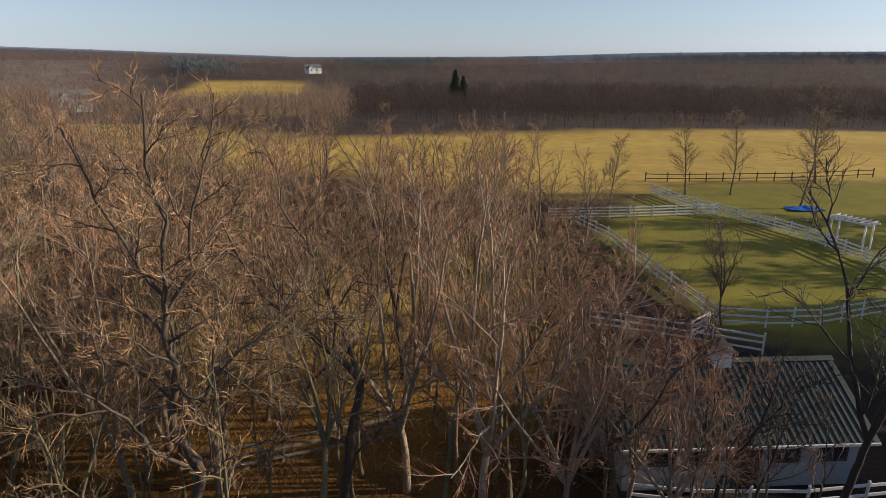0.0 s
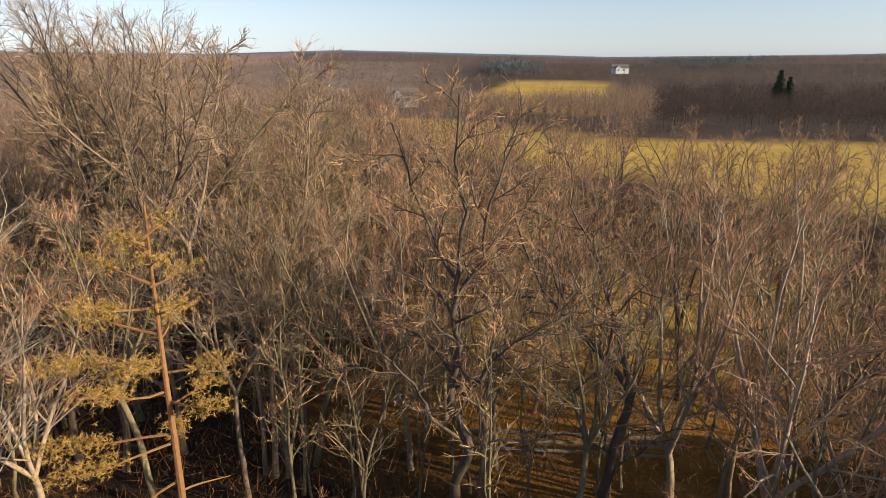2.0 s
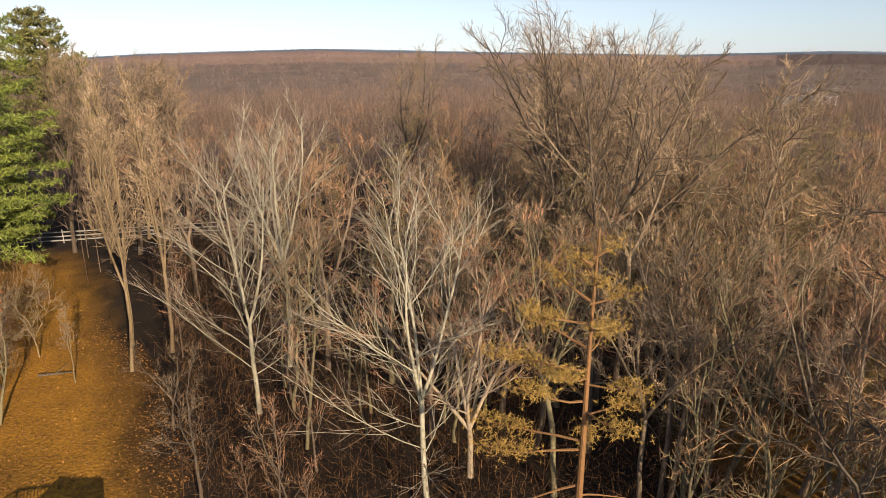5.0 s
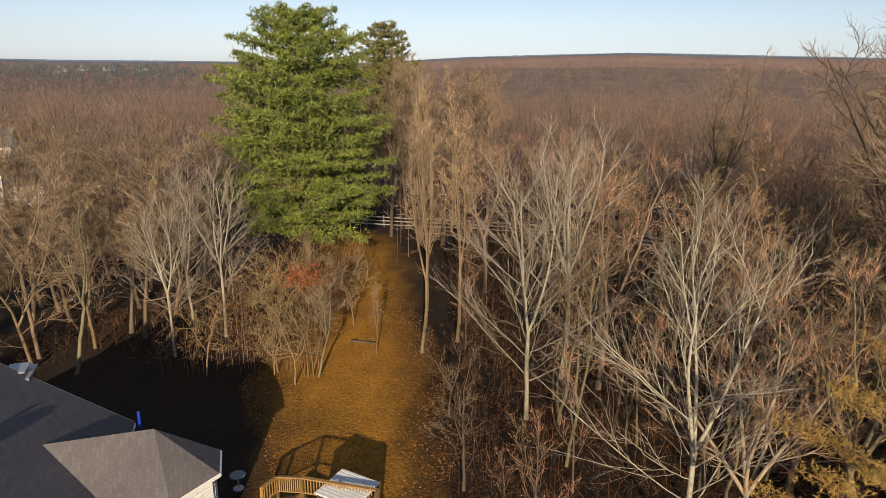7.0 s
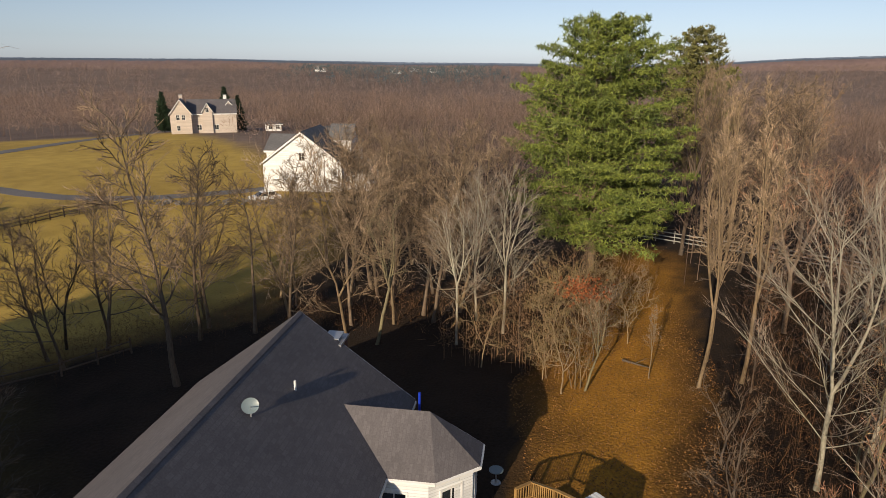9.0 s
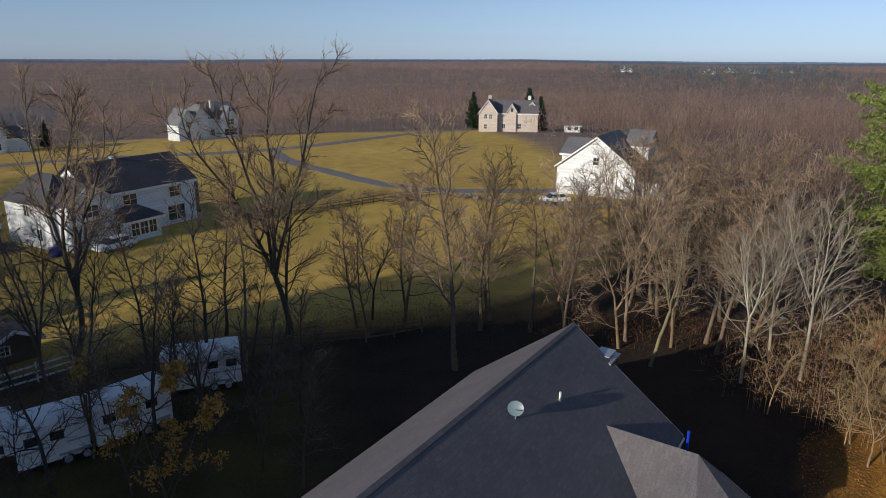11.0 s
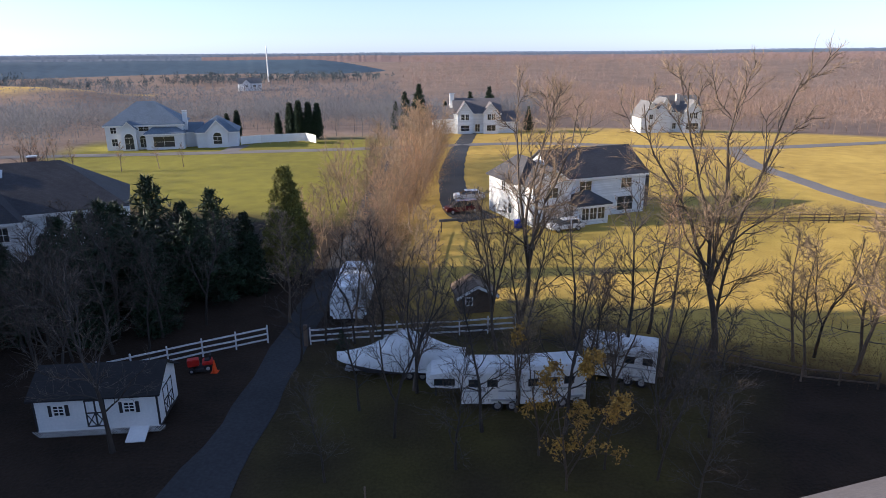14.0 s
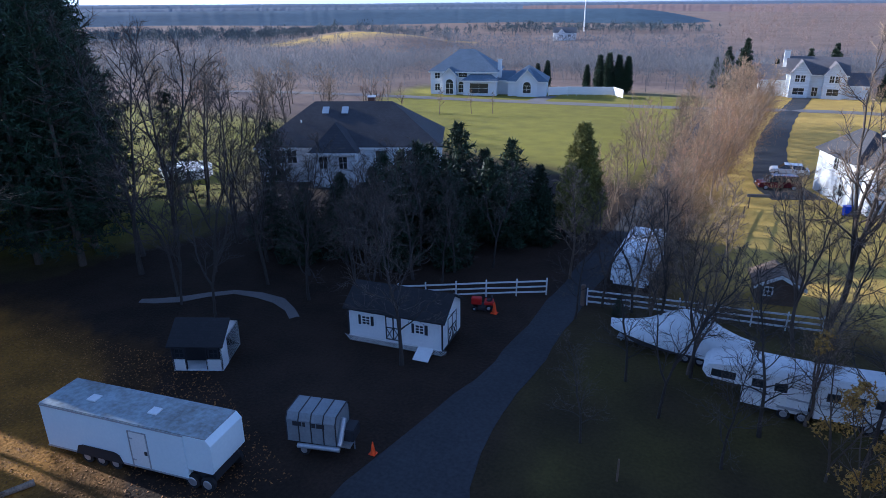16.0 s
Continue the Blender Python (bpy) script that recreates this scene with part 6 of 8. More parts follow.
nb = simple_house("house", "long white house with dark hipped roof and skylights", 58.2, -63.5, 205, "siding", "shingle_dark",
                  [(0, 23.5, 0, 13, 4.9, 9.4, "hip"), (7.5, 13.0, -2.6, 4, 4.7, 7.6, "hip")],
                  [(1.6, 0, 3.4, 1.2, 1.6, 270), (3.0, 0, 3.4, 1.2, 1.6, 270), (4.4, 0, 3.4, 1.2, 1.6, 270), (2.2, 0, 1.0, 2.0, 1.6, 270), (9, -2.6, 3.2, 1.0, 1.5, 270), (11.5, -2.6, 3.2, 1.0, 1.5, 270), (16, 0, 3.4, 1.4, 1.5, 270), (20, 0, 3.4, 1.4, 1.5, 270)],
                  [(14.0, 8, 0.9, 9.9, "brick")])
for lx in (8.2, 10.8):
    sl = part("skylight", cube(-0.45, 0.45, -0.65, 0.65, 0, 0.12, 0.02), M["skylight"], nb, "bright glass skylight")
    sl.matrix_basis = pose(lx, 5.0, 8.55, 34.7)
part("roof_vent", rod(bmesh.new(), (5.2, 3.2, 6.8), (5.2, 3.2, 7.6), 0.08), M["white"], nb)
grand = simple_house("house", "grand pale stucco house with arched entrance and hipped roof tinted by painted sky reflection", 79.0, -151.5, 195, "stone_front", "shingle_blue",
             [(0, 17.0, 0, 13, 5.9, 10.6, "hip"), (8.8, 17.2, -1.6, 6, 3.9, 6.4, "hip"), (3.6, 6.8, -1.4, 4, 5.0, 6.6, "y"), (17.2, 21, 2, 9, 3.6, 5.4, "x"), (20, 29.5, -1.0, 9, 3.8, 7.0, "hip"), (22.4, 27.2, -1.8, 6, 3.9, 6.4, "y")],
             [(5.2, -1.4, 1.6, 1.9, 2.6, 270), (8.0, 0, 1.5, 1.4, 1.9, 270), (12.8, -1.6, 1.8, 4.6, 2.4, 270), (8.4, 0, 4.8, 2.2, 1.0, 270), (24.8, -1.8, 1.7, 1.9, 1.7, 270), (1.8, 0, 1.8, 1.2, 1.6, 270), (1.8, 0, 4.6, 1.2, 1.3, 270)],
             [(17.4, 3, 1.0, 8.4, "stone_front")])
def arch(parent, cx, cy, cz, r):
    """A half-round light over a window, with its raised frame."""
    pts = [(math.cos(math.pi * k / 10), math.sin(math.pi * k / 10)) for k in range(11)]
    bm = poly(bmesh.new(), [(r * c, 0.0, r * q) for c, q in pts], 0.04, (0, -1, 0))
    ob = part("arched_light", bm, M["glass"], parent)
    ob.matrix_basis = pose(cx, cy, cz)
    ring = bmesh.new()
    rows = [[ring.verts.new((k * c, y, k * q)) for c, q in pts] for k, y in ((r, 0.0), (r, -0.1), (r + 0.22, -0.1), (r + 0.22, 0.0))]
    for a, b in zip(rows, rows[1:] + rows[:1]):
        for k in range(10):
            ring.faces.new((a[k], a[k + 1], b[k + 1], b[k]))
    bmesh.ops.recalc_face_normals(ring, faces=ring.faces)
    part("arch_frame", ring, M["white"], ob)


for lx, ly, lz, lr in ((5.2, -1.41, 2.95, 0.95), (8.0, -0.01, 2.5, 0.7), (24.8, -1.81, 2.6, 0.95)):
    arch(grand, lx, ly, lz, lr)
simple_house("house", "white two-gabled house with tan roof and porch", 1.5, -183.0, 183, "siding", "shingle",
             [(4, 17, 0, 9, 5.6, 9.2, "x"), (4.8, 9.0, -1.4, 4, 5.8, 8.6, "y"), (12.0, 16.2, -1.4, 4, 5.8, 8.4, "y"), (-2, 4.2, 1, 8, 4.0, 7.2, "x"), (17, 22, 1, 8, 3.2, 5.6, "x")],
             [(6.3, -1.4, 4.6, 0.9, 1.5, 270), (7.5, -1.4, 4.6, 0.9, 1.5, 270), (13.6, -1.4, 4.6, 0.9, 1.5, 270), (14.8, -1.4, 4.6, 0.9, 1.5, 270), (6.9, -1.4, 1.6, 2.4, 1.5, 270), (14.2, -1.4, 1.6, 2.4, 1.5, 270), (10.5, 0, 1.5, 1.2, 2.0, 270)],
             [(3.6, 4.5, 1.3, 10.6, "white")])
simple_house("house", "white house with steep gables and grey roof at the wood's edge", -54.5, -184.5, 185, "siding", "shingle_grey",
             [(7, 18, 1, 9, 5.6, 9.6, "x"), (0, 5.5, -1, 7, 4.6, 8.4, "y"), (5, 9, 0, 6, 6.4, 9.4, "y"), (12, 17, -1.6, 4, 5.6, 8.8, "y")],
             [(14.0, -1.6, 4.6, 1.0, 1.5, 270), (15.2, -1.6, 4.6, 1.0, 1.5, 270), (14.5, -1.6, 1.7, 3.4, 1.7, 270), (2.7, -1, 4.4, 1.0, 1.3, 270), (2.7, -1, 1.5, 1.0, 1.4, 270), (10.4, 1, 1.6, 1.0, 1.6, 270)],
             [(11.6, 3, 1.0, 10.2, "siding_beige")])
simple_house("house", "large beige house with brown roof among bare trees", -143.5, -161.5, 134, "siding_beige", "shingle",
             [(5, 19, 0, 10, 6.0, 9.8, "x"), (0, 6, -2.0, 8, 6.2, 10.2, "y"), (9.2, 12, -0.6, 3, 6.8, 9.0, "y"), (14, 20, 3, 12, 5.8, 9.4, "y")],
             [(2.2, -2, 5, 0.9, 1.4, 270), (3.8, -2, 5, 0.9, 1.4, 270), (2.2, -2, 1.8, 0.9, 1.4, 270), (8, 0, 1.8, 1.2, 1.5, 270), (13, 0, 1.8, 1.2, 1.5, 270), (10.6, -0.6, 7.0, 0.9, 1.2, 270), (20, 5, 4.4, 0.9, 1.4, 0), (20, 9, 4.4, 0.9, 1.4, 0)],
             [(3, 6, 1.0, 11.2, "siding_beige"), (16, 8, 1.0, 11, "white")])
simple_house("house", "tall white gabled house with grey roof at the lawn's edge", -79.0, -75.4, 112, "siding", "shingle_grey",
             [(4.6, 17.4, 0, 12, 4.6, 9.4, "y"), (3.4, 9, 5.5, 13.5, 5.9, 8.0, "x"), (13.4, 17.0, 9, 15, 7.4, 9.6, "x"), (17.4, 21.5, 2, 11, 2.8, 4.4, "x")],
             [(11.0, 0, 5.6, 0.9, 1.2, 270), (4.6, 3.5, 2.0, 0.9, 1.3, 180)])
simple_house("shed", "small white open garden pavilion by the evergreens", -166, -144, 140, "white", "shingle_grey", [(0, 4.6, 0, 3.4, 2.4, 3.4, "hip")], [(1.2, 0, 1.4, 1.2, 1.4, 270), (3.4, 0, 1.4, 1.2, 1.4, 270)], category="shed")
simple_house("house", "distant house with grey roof half hidden by trees", -108, -84, 70, "siding", "shingle_grey", [(0, 9, 0, 8, 4.6, 7.6, "y")], [(4.5, 0, 5.2, 1.4, 0.9, 270)])
for x, y, t in ((-930, -480, 120), (-990, -460, 110), (-960, -530, 120), (-860, -505, 130), (-800, -600, 120), (-140, 686, 20), (-168, 284, 30), (-240, 330, 30), (-195, 250, 30), (148, -474, 200)):
    simple_house("house", "far white house among woods and fields", x, y, t, "siding", "shingle_grey", [(0, 16, 0, 9, 5.4, 9.0, "x"), (3, 8, -2, 4, 5.4, 8, "y")], [(11, 0, 3.5, 2.0, 1.4, 270), (5.5, -2, 3.5, 1.6, 1.4, 270)])


# ======== barn and paddock ========
def barn():
    b = thing("barn", "low white barn with a ribbed green metal roof", "barn", 7.6, 23.5, 0, 3.0)
    L, W, E, Rz = 10.2, 6.8, 2.5, 4.25
    gable_walls(b, 0, L, 0, W, E, Rz - 0.05, M["barn_wall"])
    gable_roof(b, 0, L, 0, W, E, Rz, 0.45, M["green_metal"], thick=0.06)
    s = (Rz - E) / (W / 2)
    nx = int((L + 0.8) / 0.3)
    for sg in (-1, 1):
        ye, ze = W / 2 + sg * (W / 2 + 0.45), E - s * 0.45
        for i in range(nx + 1):
            x = -0.42 + i * 0.3
            rib = bmesh.new()
            poly(rib, [(x - 0.03, ye, ze + 0.06), (x + 0.03, ye, ze + 0.06), (x + 0.03, W / 2, Rz + 0.06), (x - 0.03, W / 2, Rz + 0.06)], 0.045, (0, 0, 1))
            part("roof_rib", rib, M["green_metal"], b)
    rc = bmesh.new()
    for sg in (-1, 1):
        poly(rc, [(-0.46, W / 2 + sg * 0.22, Rz + 0.02), (L + 0.46, W / 2 + sg * 0.22, Rz + 0.02), (L + 0.46, W / 2, Rz + 0.16), (-0.46, W / 2, Rz + 0.16)], 0.02, (0, 0, 1))
    part("ridge_cap", rc, M["green_metal"], b)
    cp = part("cupola", cube(4.9, 5.7, W / 2 - 0.4, W / 2 + 0.4, Rz - 0.3, Rz + 0.65), M["white_dirty"], b, "small white cupola with dark roof")
    bm = bmesh.new()
    bmesh.ops.create_cone(bm, cap_ends=True, segments=4, radius1=0.8, radius2=0.02, depth=0.6, matrix=pose(5.3, W / 2, Rz + 0.95, 0, 0, 45))
    part("cupola_roof", bm, M["trim_dark"], cp)
    for x in (1.6, 3.4, 6.9, 9.0):
        w = window(b, x, 0, 1.55, 1.1, 0.55, 270, M["trim_dark"], cols=3, rows=1)
    part("stable_door", cube(4.7, 5.9, -0.05, 0.02, 0.02, 2.1), M["trim_dark"], b, "dark stable door")
    part("gutter", cube(-0.45, L + 0.45, -0.52, -0.40, E - s * 0.45 - 0.08, E - s * 0.45 + 0.03), M["white"], b, "white gutter")


barn()

POST, RAIL = {}, {}


def fence(pts, rails, label, high=1.35, step=2.4, material="fence", thick=0.1, rail_h=0.13, name="fence", group="fences"):
    """A post-and-rail fence along a line: one post and its rails at a time, on shared meshes."""
    key = (material, high, thick)
    if key not in POST:
        bm = cube(-thick / 2, thick / 2, -thick / 2, thick / 2, -0.2, high + 0.08, 0.012)
        bmesh.ops.create_cone(bm, cap_ends=True, segments=4, radius1=thick * 0.85, radius2=0.01, depth=0.07, matrix=pose(0, 0, high + 0.115, 0, 0, 45))
        POST[key] = bpy.data.meshes.new("post")
        bm.to_mesh(POST[key])
        bm.free()
        POST[key].materials.append(M[material])
        bm = cube(0, 1, -0.022, 0.022, -rail_h / 2, rail_h / 2)
        RAIL[key] = bpy.data.meshes.new("rail")
        bm.to_mesh(RAIL[key])
        bm.free()
        RAIL[key].materials.append(M[material])
    x0, y0 = pts[0]
    f = thing(name, label, "fence", x0, y0, 0, 0, group)
    line = []
    for (ax, ay), (bx, by) in zip(pts[:-1], pts[1:]):
        n = max(1, round(math.hypot(bx - ax, by - ay) / step))
        line += [(ax + (bx - ax) * k / n, ay + (by - ay) * k / n) for k in range(n)]
    line.append(pts[-1])
    zs = [float(height(np.array(x), np.array(y))) for x, y in line]
    for i, (x, y) in enumerate(line):
        p = new("post", POST[key])
        p.parent = f
        p.matrix_basis = pose(x - x0, y - y0, zs[i], rng.normal(0, 0.8), rng.normal(0, 0.8), rng.uniform(0, 5))
        if i + 1 < len(line):
            nx_, ny_ = line[i + 1]
            L = math.hypot(nx_ - x, ny_ - y)
            slope = -math.degrees(math.atan2(zs[i + 1] - zs[i], L))
            for k in range(rails):
                z = high * (k + 0.75) / rails - rail_h * 0.2
                rl = new("rail", RAIL[key])
                rl.parent = f
                rl.matrix_basis = pose(x - x0, y - y0, zs[i] + z, 0, slope + rng.normal(0, 0.35), math.degrees(math.atan2(ny_ - y, nx_ - x))) @ Matrix.Diagonal((L, 1, 1, 1))
    return f


fence([(12, 71.5), (21.4, 72.3), (27, 73.2), (32.2, 73.8), (34.6, 69), (36.8, 63), (38.2, 53), (40, 44), (44, 38)], 4, "white four-rail paddock fence curving across the pasture")
fence([(31.8, 74), (29.6, 79.5), (28, 86)], 4, "white four-rail fence running into the field")
fence([(14.5, 70), (16.6, 62.9), (17.8, 51), (18.9, 41.4), (22, 40.9), (25.8, 41.1), (29.5, 42.4), (34, 44)], 3, "white three-rail paddock fence with sagging rails")
fence([(10, 41), (14.5, 39.2), (19.8, 36.7)], 3, "white three-rail fence behind the barn")
fence([(7.6, 22.3), (9.9, 21.9), (14.5, 21.9), (19.6, 22.6), (26, 23.5)], 3, "white three-rail fence in front of the barn")
fence([(-10.8, 24.2), (-5.5, 26.2), (-2.0, 27.4)], 3, "dull white three-rail fence seen between the trunks", material="fence_dull")
fence([(-79, -12), (-77.8, -5.6), (-76.5, 4), (-73.1, 17), (-66, 29), (-61.5, 36.4)], 3, "dull white three-rail fence deep in the bare wood", material="fence_dull")
fence([(23.5, -40.0), (21.7, -41.1), (17.6, -43.6), (13.4, -46.0)], 3, "white three-rail fence beside the shed, ending at the driveway")
fence([(10.0, -45.6), (6.8, -46.2), (3.4, -46.7), (-1.5, -47.3), (-6, -48)], 3, "white three-rail fence behind the covered boat")
fence([(30, 95), (36.4, 94.7), (44, 95.2), (52, 95.7), (58, 97), (66, 98.6)], 2, "brown split-rail fence across the dry field", 1.3, 3.0, "wood_grey", 0.14, 0.12)
fence([(-16.5, -44), (-21.1, -41.4), (-24.5, -39.6), (-29, -38.5)], 2, "weathered brown rail fence at the lawn's edge", 1.1, 2.6, "wood_grey", 0.11, 0.1)
fence([(-31, -82.4), (-37, -82.2), (-44, -81.4), (-54, -82), (-64, -80.8)], 3, "weathered grey rail fence along shade-darkened brush on the lawn", 1.25, 2.2, "wood_grey", 0.13, 0.1)
fence([(1.5, -54), (1.2, -62), (0.8, -70), (0.2, -78)], 2, "weathered brown rail fence beside the grass", 1.2, 4.0, "wood_grey", 0.12, 0.1)


def gate():
    g = thing("gate", "white paddock gate standing open with a diagonal brace", "gate", 16.0, 38.6, 0, 40)
    for z in (0.35, 0.7, 1.05, 1.4):
        part("rail", cube(0, 2.3, -0.02, 0.02, z - 0.06, z + 0.06), M["fence"], g)
    for x in (0.04, 2.26):
        part("upright", cube(x - 0.06, x + 0.06, -0.05, 0.05, 0.0, 1.5), M["fence"], g)
    bm = rod(bmesh.new(), (0.1, 0, 0.35), (2.2, 0, 1.4), 0.05, sides=4)
    part("brace", bm, M["fence"], g)


gate()


def arbor():
    a = thing("arbor", "white timber arbor beside the paddock fence", "arbor", 38.2, 61.8, 0, -60)
    for x in (0, 3.2):
        for y in (0, 1.4):
            part("post", cube(x - 0.07, x + 0.07, y - 0.07, y + 0.07, 0, 2.5), M["fence"], a)
    for y in (0, 1.4):
        part("beam", cube(-0.5, 3.7, y - 0.05, y + 0.05, 2.5, 2.68), M["fence"], a)
    for i in range(7):
        part("rafter", cube(-0.3 + i * 0.6, -0.24 + i * 0.6, -0.4, 1.8, 2.68, 2.8), M["fence"], a)


arbor()
tb = thing("tarpaulin", "crumpled bright blue tarpaulin lying at a tree's foot", "tarpaulin", 43.6, 76.4)
bm = bmesh.new()
bmesh.ops.create_grid(bm, x_segments=18, y_segments=12, size=1.0)
for v in bm.verts:
    v.co = Vector((v.co.x * 2.0, v.co.y * 1.1, 0.18 + 0.28 * noise.noise(Vector((v.co.x * 2.2, v.co.y * 2.2, 3))) + 0.3 * max(0, 1 - v.co.length * 1.1)))
bmesh.ops.solidify(bm, geom=list(bm.faces), thickness=0.02)
part("sheet", bm, M["tarp_blue"], tb)


# ======== deck behind the house ========
def deck():
    d = thing("deck", "raised wooden deck with yellow lumber railing and steps", "deck", -25.0, -6.3, 0, 62)
    # own x runs along the rail, own y back towards the house wall's east side
    for i in range(26):
        part("board", cube(0, 4.2, -3.9 + i * 0.15, -3.76 + i * 0.15, 0.95, 0.99), M["plank_dark"], d)
    part("rim_joist", cube(-0.04, 4.24, -3.95, -3.9, 0.7, 0.99), M["wood_fresh"], d)
    part("rim_joist", cube(-0.04, 4.24, 0.0, 0.05, 0.7, 0.99), M["wood_fresh"], d)

    def rail(a, b, z0, z1):
        a, b = Vector(a), Vector(b)
        n = max(1, round((b - a).length / 1.5))
        for k in range(n + 1):
            p = a.lerp(b, k / n)
            dz = z0 + (z1 - z0) * k / n
            part("post", cube(p.x - 0.05, p.x + 0.05, p.y - 0.05, p.y + 0.05, -0.1 if k in (0, n) else dz - 0.95, dz + 0.03), M["wood_fresh"], d)
        for off, hh in ((0.0, 0.06), (-0.75, 0.05)):
            bm = bmesh.new()
            q = (b - a)
            side = Vector((-q.y, q.x, 0)).normalized() * (0.08 if off == 0 else 0.03)
            A, B = a + Vector((0, 0, z0 + off)), b + Vector((0, 0, z1 + off))
            poly(bm, [A - side, B - side, B + side, A + side], hh, (0, 0, 1))
            part("handrail" if off == 0 else "bottom_rail", bm, M["wood_fresh"], d)
        m = max(2, int((b - a).length / 0.14))
        for k in range(1, m):
            p = a.lerp(b, k / m)
            z = z0 + (z1 - z0) * k / m
            part("baluster", cube(p.x - 0.018, p.x + 0.018, p.y - 0.018, p.y + 0.018, z - 0.75, z), M["wood_fresh"], d)

    rail((0, 0, 0), (3.4, 0.9, 0), 1.95, 1.95)
    rail((3.4, 0.9, 0), (4.2, -1.2, 0), 1.95, 1.95)
    rail((4.2, -1.2, 0), (4.2, -3.9, 0), 1.95, 1.95)
    rail((-1.7, 0.25, 0), (0, 0, 0), 1.25, 1.95)
    rail((-1.7, 0.25, 0), (-1.75, -0.7, 0), 1.25, 1.25)
    for k in range(6):
        part("tread", cube(-1.7 + k * 0.28, -1.4 + k * 0.28, -0.95, 0.2, 0.12 + k * 0.16, 0.16 + k * 0.16), M["wood_fresh"], d)
    return d


deck()


def hot_tub():
    h = thing("hot_tub", "hot tub with pale ribbed folding cover on the deck", "hot tub", -24.7, -4.2, 0.99, 62)
    part("tub", cube(-1.0, 1.0, -1.0, 0.9, 0, 0.7, 0.06), M["plank_dark"], h)
    for k in range(10):
        part("cover_slat", cube(-1.05, 1.05, -1.05 + k * 0.2, -0.87 + k * 0.2, 0.7, 0.78, 0.02), M["white_dirty"], h)


hot_tub()
rt = thing("patio_table", "round pale patio table standing in the house's shade", "table", -26.9, -9.8)
bm = bmesh.new()
bmesh.ops.create_cone(bm, cap_ends=True, segments=28, radius1=0.36, radius2=0.36, depth=0.04, matrix=pose(0, 0, 0.72))
part("tabletop", bm, M["dish"], rt)
part("pedestal", rod(bmesh.new(), (0, 0, 0.03), (0, 0, 0.7), 0.04), M["metal"], rt)
bm = bmesh.new()
bmesh.ops.create_cone(bm, cap_ends=True, segments=20, radius1=0.26, radius2=0.2, depth=0.05, matrix=pose(0, 0, 0.025))
part("foot", bm, M["metal"], rt)


# ======== yard: trailers, sheds, vehicles ========
def wheel(parent, x, y, z, r, w=0.24, inner=0.6, side=-1):
    bm = bmesh.new()
    bmesh.ops.create_cone(bm, cap_ends=True, segments=22, radius1=r, radius2=r, depth=w, matrix=pose(x, y, z, 90))
    bmesh.ops.bevel(bm, geom=[e for e in bm.edges if len(e.link_faces) == 2 and e.calc_face_angle(0) > 1.0], offset=0.03, segments=2, affect="EDGES")
    wh = part("wheel", bm, M["tyre"], parent)
    bm = bmesh.new()
    bmesh.ops.create_cone(bm, cap_ends=True, segments=18, radius1=r * inner, radius2=r * inner * 0.8, depth=0.03, matrix=pose(x, y + side * (w / 2 + 0.008), z, 90 if side < 0 else -90))
    part("rim", bm, M["rim"], wh, "bright steel rim")
    return wh


